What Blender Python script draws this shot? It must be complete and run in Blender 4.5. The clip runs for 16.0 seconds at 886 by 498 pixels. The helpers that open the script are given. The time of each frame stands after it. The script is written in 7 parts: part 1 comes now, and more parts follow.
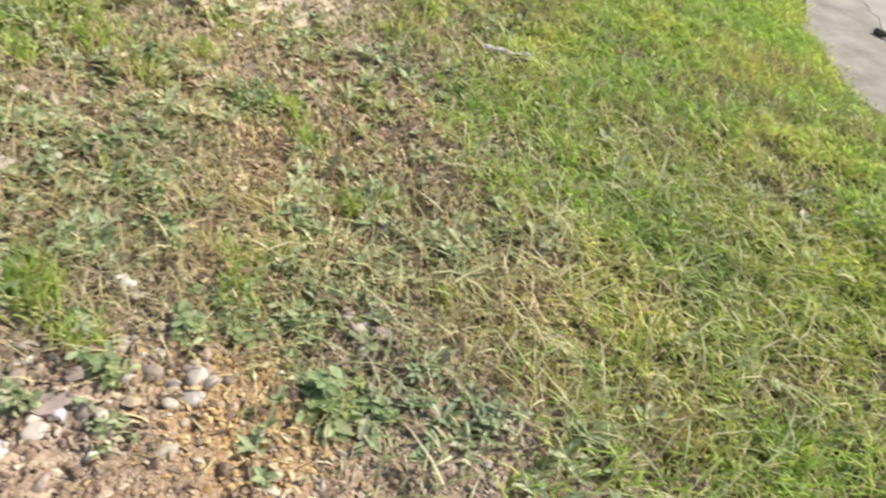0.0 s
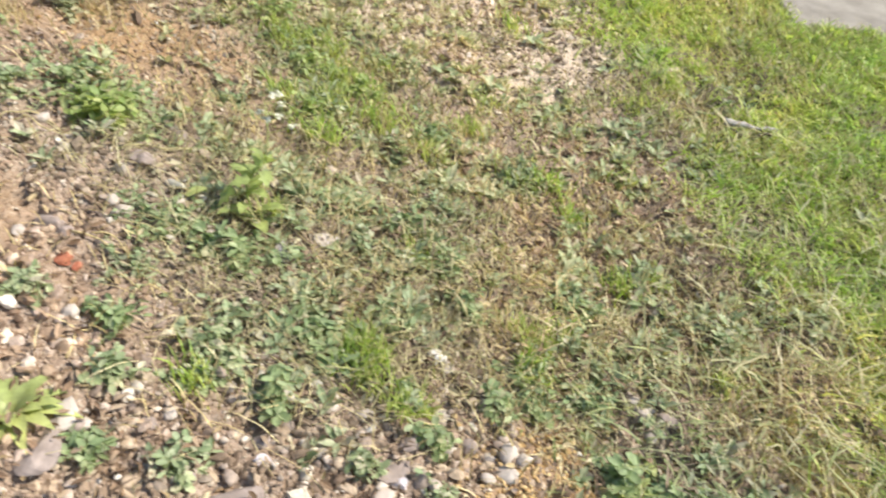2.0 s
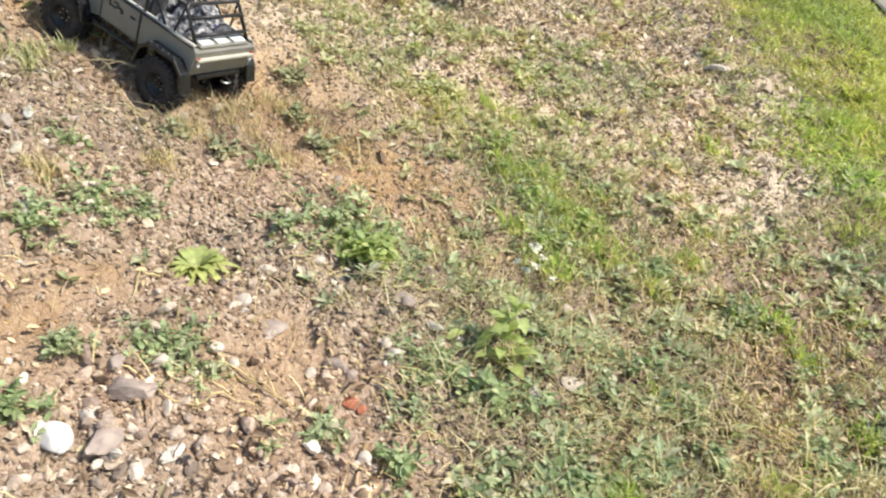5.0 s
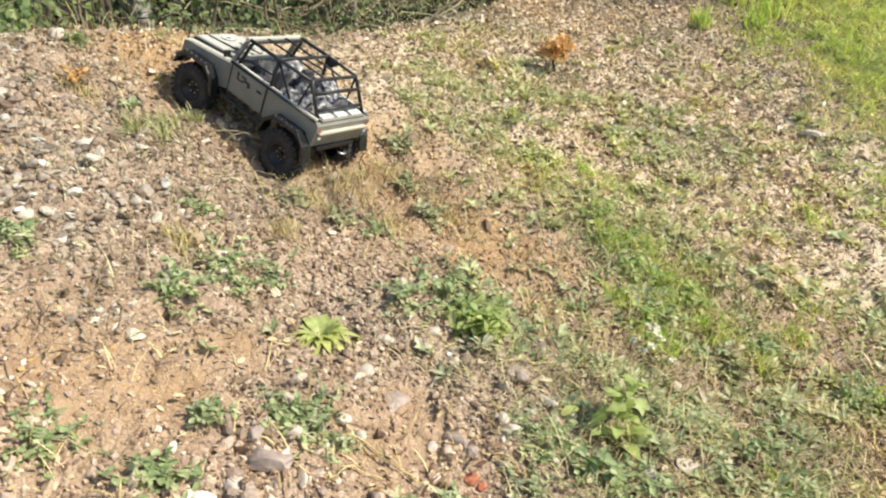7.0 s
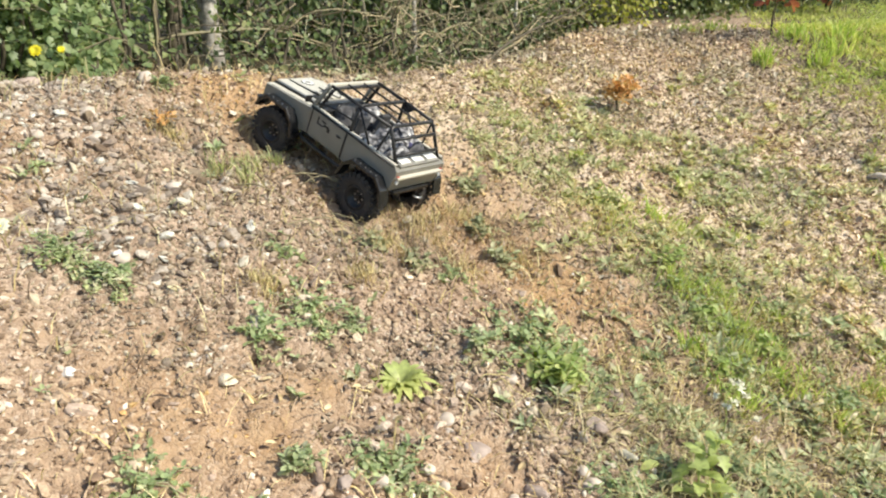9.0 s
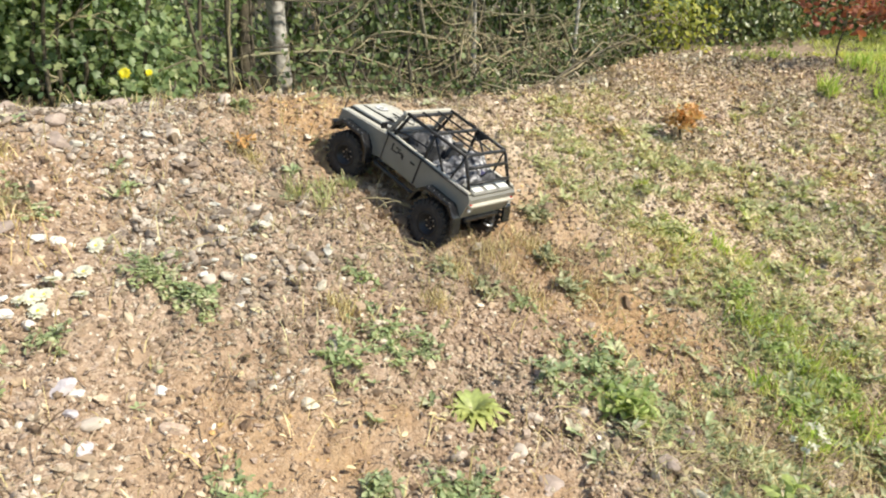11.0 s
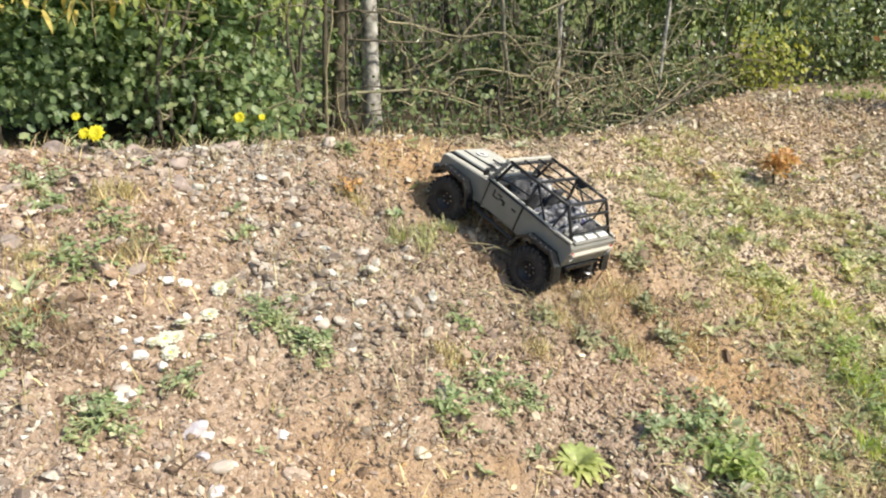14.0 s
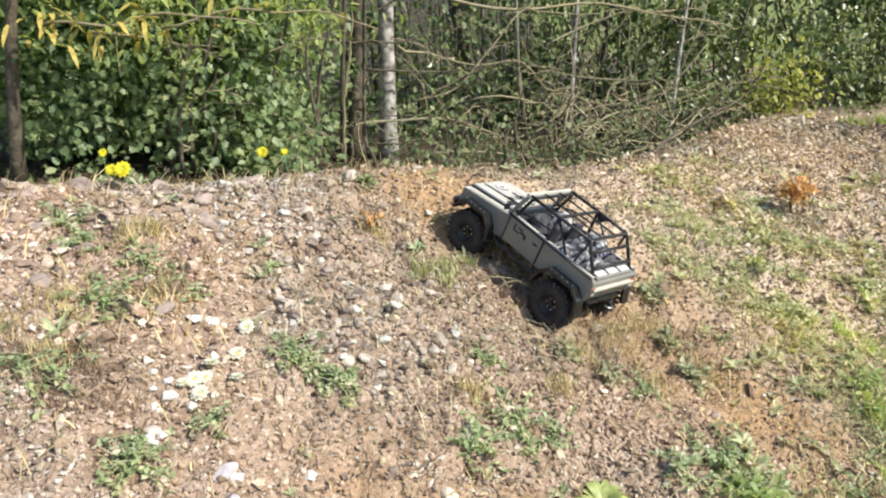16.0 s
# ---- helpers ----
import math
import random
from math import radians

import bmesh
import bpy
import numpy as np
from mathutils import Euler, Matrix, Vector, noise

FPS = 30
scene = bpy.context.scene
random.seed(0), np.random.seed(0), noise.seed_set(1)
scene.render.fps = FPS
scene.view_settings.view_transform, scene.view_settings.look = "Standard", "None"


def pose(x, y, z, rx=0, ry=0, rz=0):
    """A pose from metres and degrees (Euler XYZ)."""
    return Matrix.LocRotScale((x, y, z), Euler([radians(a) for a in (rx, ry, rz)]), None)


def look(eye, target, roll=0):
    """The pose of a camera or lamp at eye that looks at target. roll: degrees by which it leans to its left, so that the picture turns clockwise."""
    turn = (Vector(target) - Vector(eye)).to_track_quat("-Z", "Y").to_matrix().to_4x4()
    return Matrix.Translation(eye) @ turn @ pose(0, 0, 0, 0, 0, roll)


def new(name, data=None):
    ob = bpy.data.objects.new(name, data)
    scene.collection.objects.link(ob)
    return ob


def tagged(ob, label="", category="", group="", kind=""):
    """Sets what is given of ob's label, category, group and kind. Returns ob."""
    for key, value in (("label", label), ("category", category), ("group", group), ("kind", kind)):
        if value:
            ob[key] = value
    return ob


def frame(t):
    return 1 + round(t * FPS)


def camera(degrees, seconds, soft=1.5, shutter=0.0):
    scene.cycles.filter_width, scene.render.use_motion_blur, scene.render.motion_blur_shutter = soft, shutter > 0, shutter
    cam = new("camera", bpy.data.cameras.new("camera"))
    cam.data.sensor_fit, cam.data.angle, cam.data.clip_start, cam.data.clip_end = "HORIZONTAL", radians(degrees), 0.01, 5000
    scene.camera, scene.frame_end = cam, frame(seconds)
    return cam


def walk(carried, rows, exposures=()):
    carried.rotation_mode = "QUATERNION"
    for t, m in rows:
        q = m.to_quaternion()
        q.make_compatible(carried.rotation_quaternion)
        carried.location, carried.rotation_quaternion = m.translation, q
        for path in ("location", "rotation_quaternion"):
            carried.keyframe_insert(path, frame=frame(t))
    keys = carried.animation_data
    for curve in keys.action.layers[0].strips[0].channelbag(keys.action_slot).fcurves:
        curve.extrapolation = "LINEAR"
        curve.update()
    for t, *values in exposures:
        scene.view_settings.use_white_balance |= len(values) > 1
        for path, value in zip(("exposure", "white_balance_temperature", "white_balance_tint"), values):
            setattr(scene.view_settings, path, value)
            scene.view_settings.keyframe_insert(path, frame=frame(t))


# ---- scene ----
cam = camera(60.0, 16.0, soft=2.05, shutter=0.5)
METRES, EYE, TILT, LEAN, TURN = 1.0, 0.9, -35.826, -7.613, -35.333
ROWS = [
    (0.0, 0.0, 0.0, 0.0, 0.0, 0.0, 0.0),
    (0.5, -0.0679, -0.0188, 0.0178, 2.79, 0.8, -1.18),
    (1.0, -0.1305, -0.0398, 0.0343, 5.71, 1.45, -2.04),
    (1.5, -0.1875, -0.0585, 0.0531, 7.79, 1.82, -2.51),
    (2.0, -0.2408, -0.0845, 0.0711, 10.55, 2.51, -3.02),
    (2.5, -0.287, -0.1064, 0.0898, 12.61, 3.2, -3.4),
    (3.0, -0.3295, -0.126, 0.1099, 14.35, 3.87, -3.83),
    (3.5, -0.367, -0.1484, 0.1276, 15.58, 4.89, -4.31),
    (4.0, -0.3992, -0.1684, 0.1474, 16.99, 5.77, -4.71),
    (6.5, -0.529, -0.2669, 0.2101, 22.14, 9.35, -7.29),
    (7.0, -0.5496, -0.2855, 0.2205, 23.28, 9.94, -7.75),
    (7.5, -0.5702, -0.2968, 0.23, 23.94, 10.22, -8.11),
    (8.0, -0.5853, -0.3135, 0.2382, 24.65, 10.67, -8.5),
    (8.5, -0.6014, -0.3263, 0.2474, 25.31, 10.96, -8.95),
    (9.0, -0.6155, -0.3421, 0.2529, 25.99, 11.26, -9.42),
    (11.5, -0.6845, -0.4091, 0.2671, 29.24, 11.91, -12.38),
    (12.0, -0.697, -0.4217, 0.27, 30.01, 11.92, -12.88),
    (12.5, -0.7091, -0.4357, 0.2722, 30.66, 11.98, -13.33),
    (13.0, -0.7216, -0.4481, 0.2771, 31.27, 12.08, -13.71),
    (13.5, -0.7303, -0.4649, 0.2806, 32.08, 12.37, -14.12),
    (14.0, -0.7411, -0.4776, 0.2874, 32.67, 12.73, -14.41),
    (14.5, -0.7466, -0.4918, 0.2939, 33.17, 13.22, -14.64),
    (15.0, -0.7542, -0.4987, 0.3023, 33.44, 13.45, -14.53),
    (15.5, -0.7586, -0.506, 0.3083, 33.44, 13.73, -14.52),
    (16.0, -0.7624, -0.514, 0.3144, 33.35, 13.88, -14.53),
]
walk(cam, [(t, pose(0, 0, EYE, TILT, LEAN, TURN) @ pose(METRES * x, METRES * y, METRES * z, 90 + pitch, roll, yaw)) for t, x, y, z, yaw, pitch, roll in ROWS],
     [(0, 0.34, 6500, 10), (1.5, 0.38, 6450, 10), (4, 0.44, 6400, 10), (7, 0.42, 6750, 7), (9, 0.41, 6750, 7), (13, 0.38, 6750, 8), (16, 0.42, 6350, 10)])

# ---- daylight ----
SUN_AZ, SUN_EL = -24.0, 45.0  # degrees from +x towards +y, and above the horizon
world = bpy.data.worlds.new("sky")
scene.world = world
world.use_nodes = True
wn = world.node_tree.nodes
sky = wn.new("ShaderNodeTexSky")
sky.sky_type, sky.sun_disc = "NISHITA", False
sky.sun_elevation, sky.sun_rotation = radians(SUN_EL), radians(90 - SUN_AZ)
world.node_tree.links.new(sky.outputs[0], wn["Background"].inputs[0])
wn["Background"].inputs[1].default_value = 0.15
sun = new("sun", bpy.data.lights.new("sun", "SUN"))
sun.data.energy, sun.data.angle, sun.data.color = 4.9, radians(0.6), (1.0, 0.93, 0.82)
sun.matrix_world = look((6 * math.cos(radians(SUN_AZ)), 6 * math.sin(radians(SUN_AZ)), 6 * math.tan(radians(SUN_EL))), (0, 0, 0))

# ---- small tools ----
rng = np.random.default_rng(7)


def hash2(ix, iy, seed):
    h = (ix.astype(np.int64) * 374761393 + iy.astype(np.int64) * 668265263 + seed * 982451653) & 0xFFFFFFFF
    h = ((h ^ (h >> 13)) * 1274126177) & 0xFFFFFFFF
    return ((h ^ (h >> 16)) & 0xFFFFFF) / float(0xFFFFFF)


def vnoise(x, y, seed=0):
    x, y = np.asarray(x, float), np.asarray(y, float)
    ix, iy = np.floor(x), np.floor(y)
    fx, fy = x - ix, y - iy
    fx, fy = fx * fx * (3 - 2 * fx), fy * fy * (3 - 2 * fy)
    a, b = hash2(ix, iy, seed), hash2(ix + 1, iy, seed)
    c, d = hash2(ix, iy + 1, seed), hash2(ix + 1, iy + 1, seed)
    return (a * (1 - fx) + b * fx) * (1 - fy) + (c * (1 - fx) + d * fx) * fy


def fbm(x, y, octaves=4, seed=0):
    total, amp, s = 0, 0.5, 1.0
    for k in range(octaves):
        total = total + amp * vnoise(np.asarray(x) * s, np.asarray(y) * s, seed + k)
        amp, s = amp / 2, s * 2.03
    return total / (1 - 0.5 ** octaves)


def step(a, b, v):
    u = np.clip((np.asarray(v, float) - a) / (b - a), 0, 1)
    return u * u * (3 - 2 * u)


def tri_mesh(name, verts, faces, material, smooth=False):
    me = bpy.data.meshes.new(name)
    verts, faces = np.asarray(verts, np.float32).reshape(-1, 3), np.asarray(faces, np.int32)
    me.vertices.add(len(verts))
    me.vertices.foreach_set("co", verts.ravel())
    me.loops.add(faces.size)
    me.loops.foreach_set("vertex_index", faces.ravel())
    me.polygons.add(len(faces))
    me.polygons.foreach_set("loop_start", np.arange(0, faces.size, faces.shape[1], dtype=np.int32))
    me.polygons.foreach_set("use_smooth", np.full(len(faces), smooth))
    me.update(calc_edges=True)
    me.validate()
    if material:
        me.materials.append(material)
    return me


def rotations(n, tilt, gen):
    """n turns: a random heading and a random tilt of up to that many degrees off the upright."""
    head, lean, way = gen.uniform(0, 2 * np.pi, n), np.radians(tilt) * gen.uniform(0, 1, n) ** 0.7, gen.uniform(0, 2 * np.pi, n)
    ax = np.stack([np.cos(way), np.sin(way), 0 * way], -1)
    c, s = np.cos(lean)[:, None, None], np.sin(lean)[:, None, None]
    k = np.zeros((n, 3, 3))
    k[:, 0, 2], k[:, 1, 2], k[:, 2, 0], k[:, 2, 1] = ax[:, 1], -ax[:, 0], -ax[:, 1], ax[:, 0]
    tip = np.eye(3) * c + s * k + (1 - c) * ax[:, :, None] * ax[:, None, :]
    turn = np.zeros((n, 3, 3))
    turn[:, 0, 0] = turn[:, 1, 1] = np.cos(head)
    turn[:, 1, 0], turn[:, 0, 1], turn[:, 2, 2] = np.sin(head), -np.sin(head), 1
    return tip @ turn


def facing(n, way, spread, gen):
    """n turns of leaves that hang with their faces towards the light."""
    z = np.asarray(way) + gen.normal(0, spread, (n, 3))
    z /= np.linalg.norm(z, axis=1)[:, None]
    x = gen.normal(0, 0.55, (n, 3)) + (0, 0, -1)
    x -= (x * z).sum(1)[:, None] * z
    x /= np.linalg.norm(x, axis=1)[:, None]
    return np.stack([x, np.cross(z, x), z], -1)


def strew(base_v, base_f, turns, scales, places):
    """Many copies of one small shape in one vertex and face list."""
    base_v, base_f = np.asarray(base_v, float), np.asarray(base_f)
    v = np.einsum("nij,nkj->nki", turns, base_v[None] * scales[:, None, :]) + places[:, None, :]
    f = base_f[None] + (np.arange(len(places)) * len(base_v))[:, None, None]
    return v.reshape(-1, 3), f.reshape(-1, base_f.shape[1])


def joined(pieces):
    vs, fs, n = [], [], 0
    for v, f in pieces:
        vs.append(v), fs.append(np.asarray(f) + n)
        n += len(v)
    return np.concatenate(vs), np.concatenate(fs)


def tube(points, radii, sides=6):
    """A bent, tapering tube along points, as vertices and triangles."""
    p = np.asarray(points, float)
    r = np.broadcast_to(np.asarray(radii, float), (len(p),))
    d = np.gradient(p, axis=0)
    d /= np.linalg.norm(d, axis=1)[:, None] + 1e-9
    ref = np.where(np.abs(d[:, 2:3]) > 0.9, [[1.0, 0, 0]], [[0, 0, 1.0]])
    a = np.cross(d, ref)
    a /= np.linalg.norm(a, axis=1)[:, None] + 1e-9
    b = np.cross(d, a)
    ang = np.arange(sides) * 2 * np.pi / sides
    ring = p[:, None] + r[:, None, None] * (np.cos(ang)[None, :, None] * a[:, None] + np.sin(ang)[None, :, None] * b[:, None])
    v = np.concatenate([ring.reshape(-1, 3), p[:1], p[-1:]])
    f, n, last = [], len(p), len(p) * sides
    for i in range(n - 1):
        for j in range(sides):
            q, w = i * sides + j, i * sides + (j + 1) % sides
            f += [(q, w, w + sides), (q, w + sides, q + sides)]
    for j in range(sides):
        f += [(last, (j + 1) % sides, j), (last + 1, last - sides + j, last - sides + (j + 1) % sides)]
    return v, np.array(f)


def bent(start, end, wobble, n, gen, sag=0.0):
    """A wandering line from start to end."""
    t = np.linspace(0, 1, n)[:, None]
    p = np.asarray(start, float) * (1 - t) + np.asarray(end, float) * t
    k = np.zeros((n, 3))
    for h in (1, 2, 3, 5):
        k += np.sin(np.pi * h * t + gen.uniform(0, 6.3, 3)) * gen.normal(0, 1, 3) / h
    k = (k - (k[:1] * (1 - t) + k[-1:] * t)) * wobble
    k[:, 2] -= sag * 4 * (t * (1 - t))[:, 0]
    return p + k


def thing(name, label, category, place=None, group="", kind=""):
    ob = tagged(new(name), label, category, group, kind)
    ob.empty_display_size = 0.02
    if place is not None:
        ob.matrix_world = place if isinstance(place, Matrix) else Matrix.Translation(place)
    return ob


def part(name, data, material, parent, label=""):
    """One mesh object under a thing or a part, from a bmesh or from (vertices, triangles)."""
    if isinstance(data, tuple):
        me = tri_mesh(name, data[0], data[1], material, True)
    elif isinstance(data, bmesh.types.BMesh):
        me = bpy.data.meshes.new(name)
        data.to_mesh(me)
        data.free()
        me.materials.append(material)
    else:
        me = data
    ob = new(name, me)
    ob.parent = parent
    if label:
        ob["label"] = label
    return ob


# ---- materials ----
def nodes_of(name):
    m = bpy.data.materials.new(name)
    m.use_nodes = True
    t = m.node_tree
    return m, t.nodes, t.links, t.nodes["Principled BSDF"]


def ramp(nodes, stops):
    r = nodes.new("ShaderNodeValToRGB")
    els = r.color_ramp.elements
    while len(els) < len(stops):
        els.new(0.5)
    for e, (pos, col) in zip(els, stops):
        e.position, e.color = pos, (*col, 1)
    return r


def noise_tex(nodes, links, scale, detail=4, coord=None, rough=0.55):
    n = nodes.new("ShaderNodeTexNoise")
    n.inputs["Scale"].default_value, n.inputs["Detail"].default_value, n.inputs["Roughness"].default_value = scale, detail, rough
    if coord:
        links.new(coord, n.inputs["Vector"])
    return n


def mixed(nodes, links, a, b, fac, blend="MIX"):
    m = nodes.new("ShaderNodeMix")
    m.data_type, m.blend_type = "RGBA", blend
    for sock, v in ((m.inputs[6], a), (m.inputs[7], b), (m.inputs[0], fac)):
        if isinstance(v, bpy.types.NodeSocket):
            links.new(v, sock)
        else:
            sock.default_value = (*v, 1) if isinstance(v, tuple) else v
    return m.outputs[2]


def bumped(nodes, links, bsdf, height, strength, distance):
    b = nodes.new("ShaderNodeBump")
    b.inputs["Strength"].default_value, b.inputs["Distance"].default_value = strength, distance
    links.new(height, b.inputs["Height"])
    links.new(b.outputs[0], bsdf.inputs["Normal"])


def surface(name, stops, scale=30.0, rough=0.6, metal=0.0, bump=0.2, bump_scale=200.0, distance=0.001, spec=0.5):
    """A surface of mottled colour with fine relief."""
    m, n, l, b = nodes_of(name)
    co = n.new("ShaderNodeTexCoord").outputs["Object"]
    big = noise_tex(n, l, scale, 5, co)
    r = ramp(n, stops)
    l.new(big.outputs[0], r.inputs[0])
    l.new(r.outputs[0], b.inputs["Base Color"])
    fine = noise_tex(n, l, bump_scale, 3, co)
    b.inputs["Metallic"].default_value, b.inputs["Specular IOR Level"].default_value = metal, spec
    mr = n.new("ShaderNodeMapRange")
    mr.inputs[3].default_value, mr.inputs[4].default_value = max(rough - 0.12, 0.05), min(rough + 0.12, 1)
    l.new(fine.outputs[0], mr.inputs[0])
    l.new(mr.outputs[0], b.inputs["Roughness"])
    bumped(n, l, b, fine.outputs[0], bump, distance)
    return m


def island(name, stops, rough=0.6, through_light=0.0, grain=60.0, spec=0.4, dull=(0.85, 0.9, 0.85), fresh=(1.12, 1.06, 0.95)):
    """Many small pieces, each with a colour of its own; leaves let some light through."""
    m, n, l, b = nodes_of(name)
    geo = n.new("ShaderNodeNewGeometry")
    r = ramp(n, stops)
    l.new(geo.outputs["Random Per Island"], r.inputs[0])
    co = n.new("ShaderNodeTexCoord").outputs["Object"]
    g = noise_tex(n, l, grain, 4, co)
    g2 = noise_tex(n, l, 2.2, 2, co)
    light = ramp(n, [(0.3, (0.68, 0.68, 0.68)), (0.7, (1.2, 1.2, 1.2))])
    l.new(g.outputs[0], light.inputs[0])
    col = mixed(n, l, r.outputs[0], light.outputs[0], 1.0, "MULTIPLY")
    tone = ramp(n, [(0.38, dull), (0.62, fresh)])
    l.new(g2.outputs[0], tone.inputs[0])
    col = mixed(n, l, col, tone.outputs[0], 1.0, "MULTIPLY")
    l.new(col, b.inputs["Base Color"])
    b.inputs["Roughness"].default_value, b.inputs["Specular IOR Level"].default_value = rough, spec
    bumped(n, l, b, g.outputs[0], 0.35, 0.002)
    if through_light:
        tr = n.new("ShaderNodeBsdfTranslucent")
        l.new(mixed(n, l, col, (1.25, 1.3, 0.55), 0.6, "MULTIPLY"), tr.inputs[0])
        mx = n.new("ShaderNodeMixShader")
        mx.inputs[0].default_value = through_light
        l.new(b.outputs[0], mx.inputs[1]), l.new(tr.outputs[0], mx.inputs[2])
        l.new(mx.outputs[0], n["Material Output"].inputs[0])
    return m


def make_ground_material():
    m, n, l, b = nodes_of("bank_soil")
    co = n.new("ShaderNodeTexCoord").outputs["Object"]

    def zone(key):
        a = n.new("ShaderNodeAttribute")
        a.attribute_name = key
        return a.outputs["Fac"]

    patch = noise_tex(n, l, 5.0, 6, co)
    soil = ramp(n, [(0.3, (0.18, 0.124, 0.083)), (0.5, (0.29, 0.205, 0.140)), (0.68, (0.41, 0.305, 0.215))])
    l.new(patch.outputs[0], soil.inputs[0])
    grit = n.new("ShaderNodeTexVoronoi")
    grit.inputs["Scale"].default_value, grit.inputs["Randomness"].default_value = 190, 1
    warp = noise_tex(n, l, 60.0, 3, co)
    bend = n.new("ShaderNodeVectorMath")
    bend.operation = "MULTIPLY_ADD"
    bend.inputs[1].default_value = (0.03, 0.03, 0.03)
    l.new(warp.outputs["Color"], bend.inputs[0]), l.new(co, bend.inputs[2])
    l.new(bend.outputs[0], grit.inputs["Vector"])
    gcol = ramp(n, [(0.0, (0.17, 0.118, 0.082)), (0.35, (0.31, 0.226, 0.162)), (0.7, (0.43, 0.33, 0.246)), (1.0, (0.57, 0.48, 0.39))])
    l.new(grit.outputs["Color"], gcol.inputs[0])
    gmask = noise_tex(n, l, 16.0, 4, co)
    gm = ramp(n, [(0.34, (0, 0, 0)), (0.50, (1, 1, 1))])
    l.new(gmask.outputs[0], gm.inputs[0])
    col = mixed(n, l, soil.outputs[0], gcol.outputs[0], gm.outputs[0])
    turf_n = noise_tex(n, l, 40.0, 5, co)
    # brown soil under turf, darkened further for missing shade between the leaves
    turf = ramp(n, [(0.38, (0.05, 0.041, 0.025)), (0.55, (0.14, 0.112, 0.068)), (0.74, (0.36, 0.295, 0.185))])
    l.new(turf_n.outputs[0], turf.inputs[0])
    col = mixed(n, l, col, turf.outputs[0], zone("turf"))
    rust = ramp(n, [(0.3, (0.30, 0.185, 0.095)), (0.7, (0.44, 0.295, 0.16))])
    l.new(turf_n.outputs[0], rust.inputs[0])
    col = mixed(n, l, col, rust.outputs[0], zone("ochre"))
    dust = ramp(n, [(0.3, (0.47, 0.365, 0.26)), (0.7, (0.69, 0.57, 0.43))])
    l.new(turf_n.outputs[0], dust.inputs[0])
    col = mixed(n, l, col, dust.outputs[0], zone("dusty"))
    sward = ramp(n, [(0.3, (0.10, 0.13, 0.035)), (0.7, (0.24, 0.27, 0.08))])
    l.new(turf_n.outputs[0], sward.inputs[0])
    col = mixed(n, l, col, sward.outputs[0], zone("sward"))
    # leaf litter, darkened further so the ground under the brush looks shaded
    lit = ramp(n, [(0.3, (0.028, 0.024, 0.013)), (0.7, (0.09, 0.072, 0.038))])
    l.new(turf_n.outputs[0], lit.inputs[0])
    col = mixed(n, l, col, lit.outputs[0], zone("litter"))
    l.new(col, b.inputs["Base Color"])
    b.inputs["Roughness"].default_value, b.inputs["Specular IOR Level"].default_value = 0.9, 0.2
    h = n.new("ShaderNodeMath")
    h.operation = "MULTIPLY_ADD"
    l.new(turf_n.outputs[0], h.inputs[0])
    h.inputs[1].default_value = 1.2
    inv = n.new("ShaderNodeMath")
    inv.operation = "SUBTRACT"
    inv.inputs[0].default_value = 1.0
    l.new(grit.outputs["Distance"], inv.inputs[1])
    l.new(inv.outputs[0], h.inputs[2])
    clod = n.new("ShaderNodeTexVoronoi")
    clod.inputs["Scale"].default_value = 75
    l.new(bend.outputs[0], clod.inputs["Vector"])
    both = n.new("ShaderNodeMath")
    both.operation = "MULTIPLY_ADD"
    both.inputs[1].default_value = -1.4
    l.new(clod.outputs["Distance"], both.inputs[0]), l.new(h.outputs[0], both.inputs[2])
    bumped(n, l, b, both.outputs[0], 0.7, 0.005)
    return m


M_GROUND = make_ground_material()
M_GRAVEL = island("gravel_stone", [(0, (0.15, 0.102, 0.074)), (0.16, (0.23, 0.165, 0.121)), (0.48, (0.335, 0.249, 0.184)), (0.78, (0.435, 0.337, 0.255)), (0.92, (0.56, 0.465, 0.37)), (0.95, (0.28, 0.222, 0.182)), (1, (0.70, 0.63, 0.53))], 0.8, grain=160, spec=0.25)
M_STONE = surface("pale_stone", [(0.3, (0.42, 0.353, 0.286)), (0.7, (0.554, 0.487, 0.412))], 45, 0.75, bump=0.4)
M_WHITE_STONE = surface("white_stone", [(0.3, (0.61, 0.57, 0.51)), (0.7, (0.74, 0.715, 0.67))], 45, 0.7, bump=0.3)
M_GREY_STONE = surface("grey_stone", [(0.3, (0.225, 0.176, 0.146)), (0.7, (0.40, 0.322, 0.272))], 45, 0.75, bump=0.5)
M_BRICK = surface("brick_chip", [(0.3, (0.357, 0.111, 0.0595)), (0.7, (0.476, 0.187, 0.102))], 60, 0.85, bump=0.4)
M_GRASS = island("lawn_grass", [(0, (0.288, 0.392, 0.092)), (0.3, (0.422, 0.545, 0.135)), (0.62, (0.557, 0.650, 0.185)), (0.84, (0.672, 0.670, 0.270)), (1, (0.768, 0.735, 0.430))], 0.5, 0.45, 30, dull=(0.86, 0.98, 0.80), fresh=(1.14, 1.06, 1.0))
M_STRAW = island("dry_straw", [(0, (0.384, 0.298, 0.138)), (0.5, (0.596, 0.491, 0.255)), (1, (0.81, 0.703, 0.448))], 0.7, 0.15, 40)
M_HERB = island("herb_leaf", [(0, (0.282, 0.347, 0.182)), (0.45, (0.405, 0.473, 0.278)), (0.78, (0.542, 0.556, 0.375)), (1, (0.634, 0.55, 0.436))], 0.5, 0.3, 60)
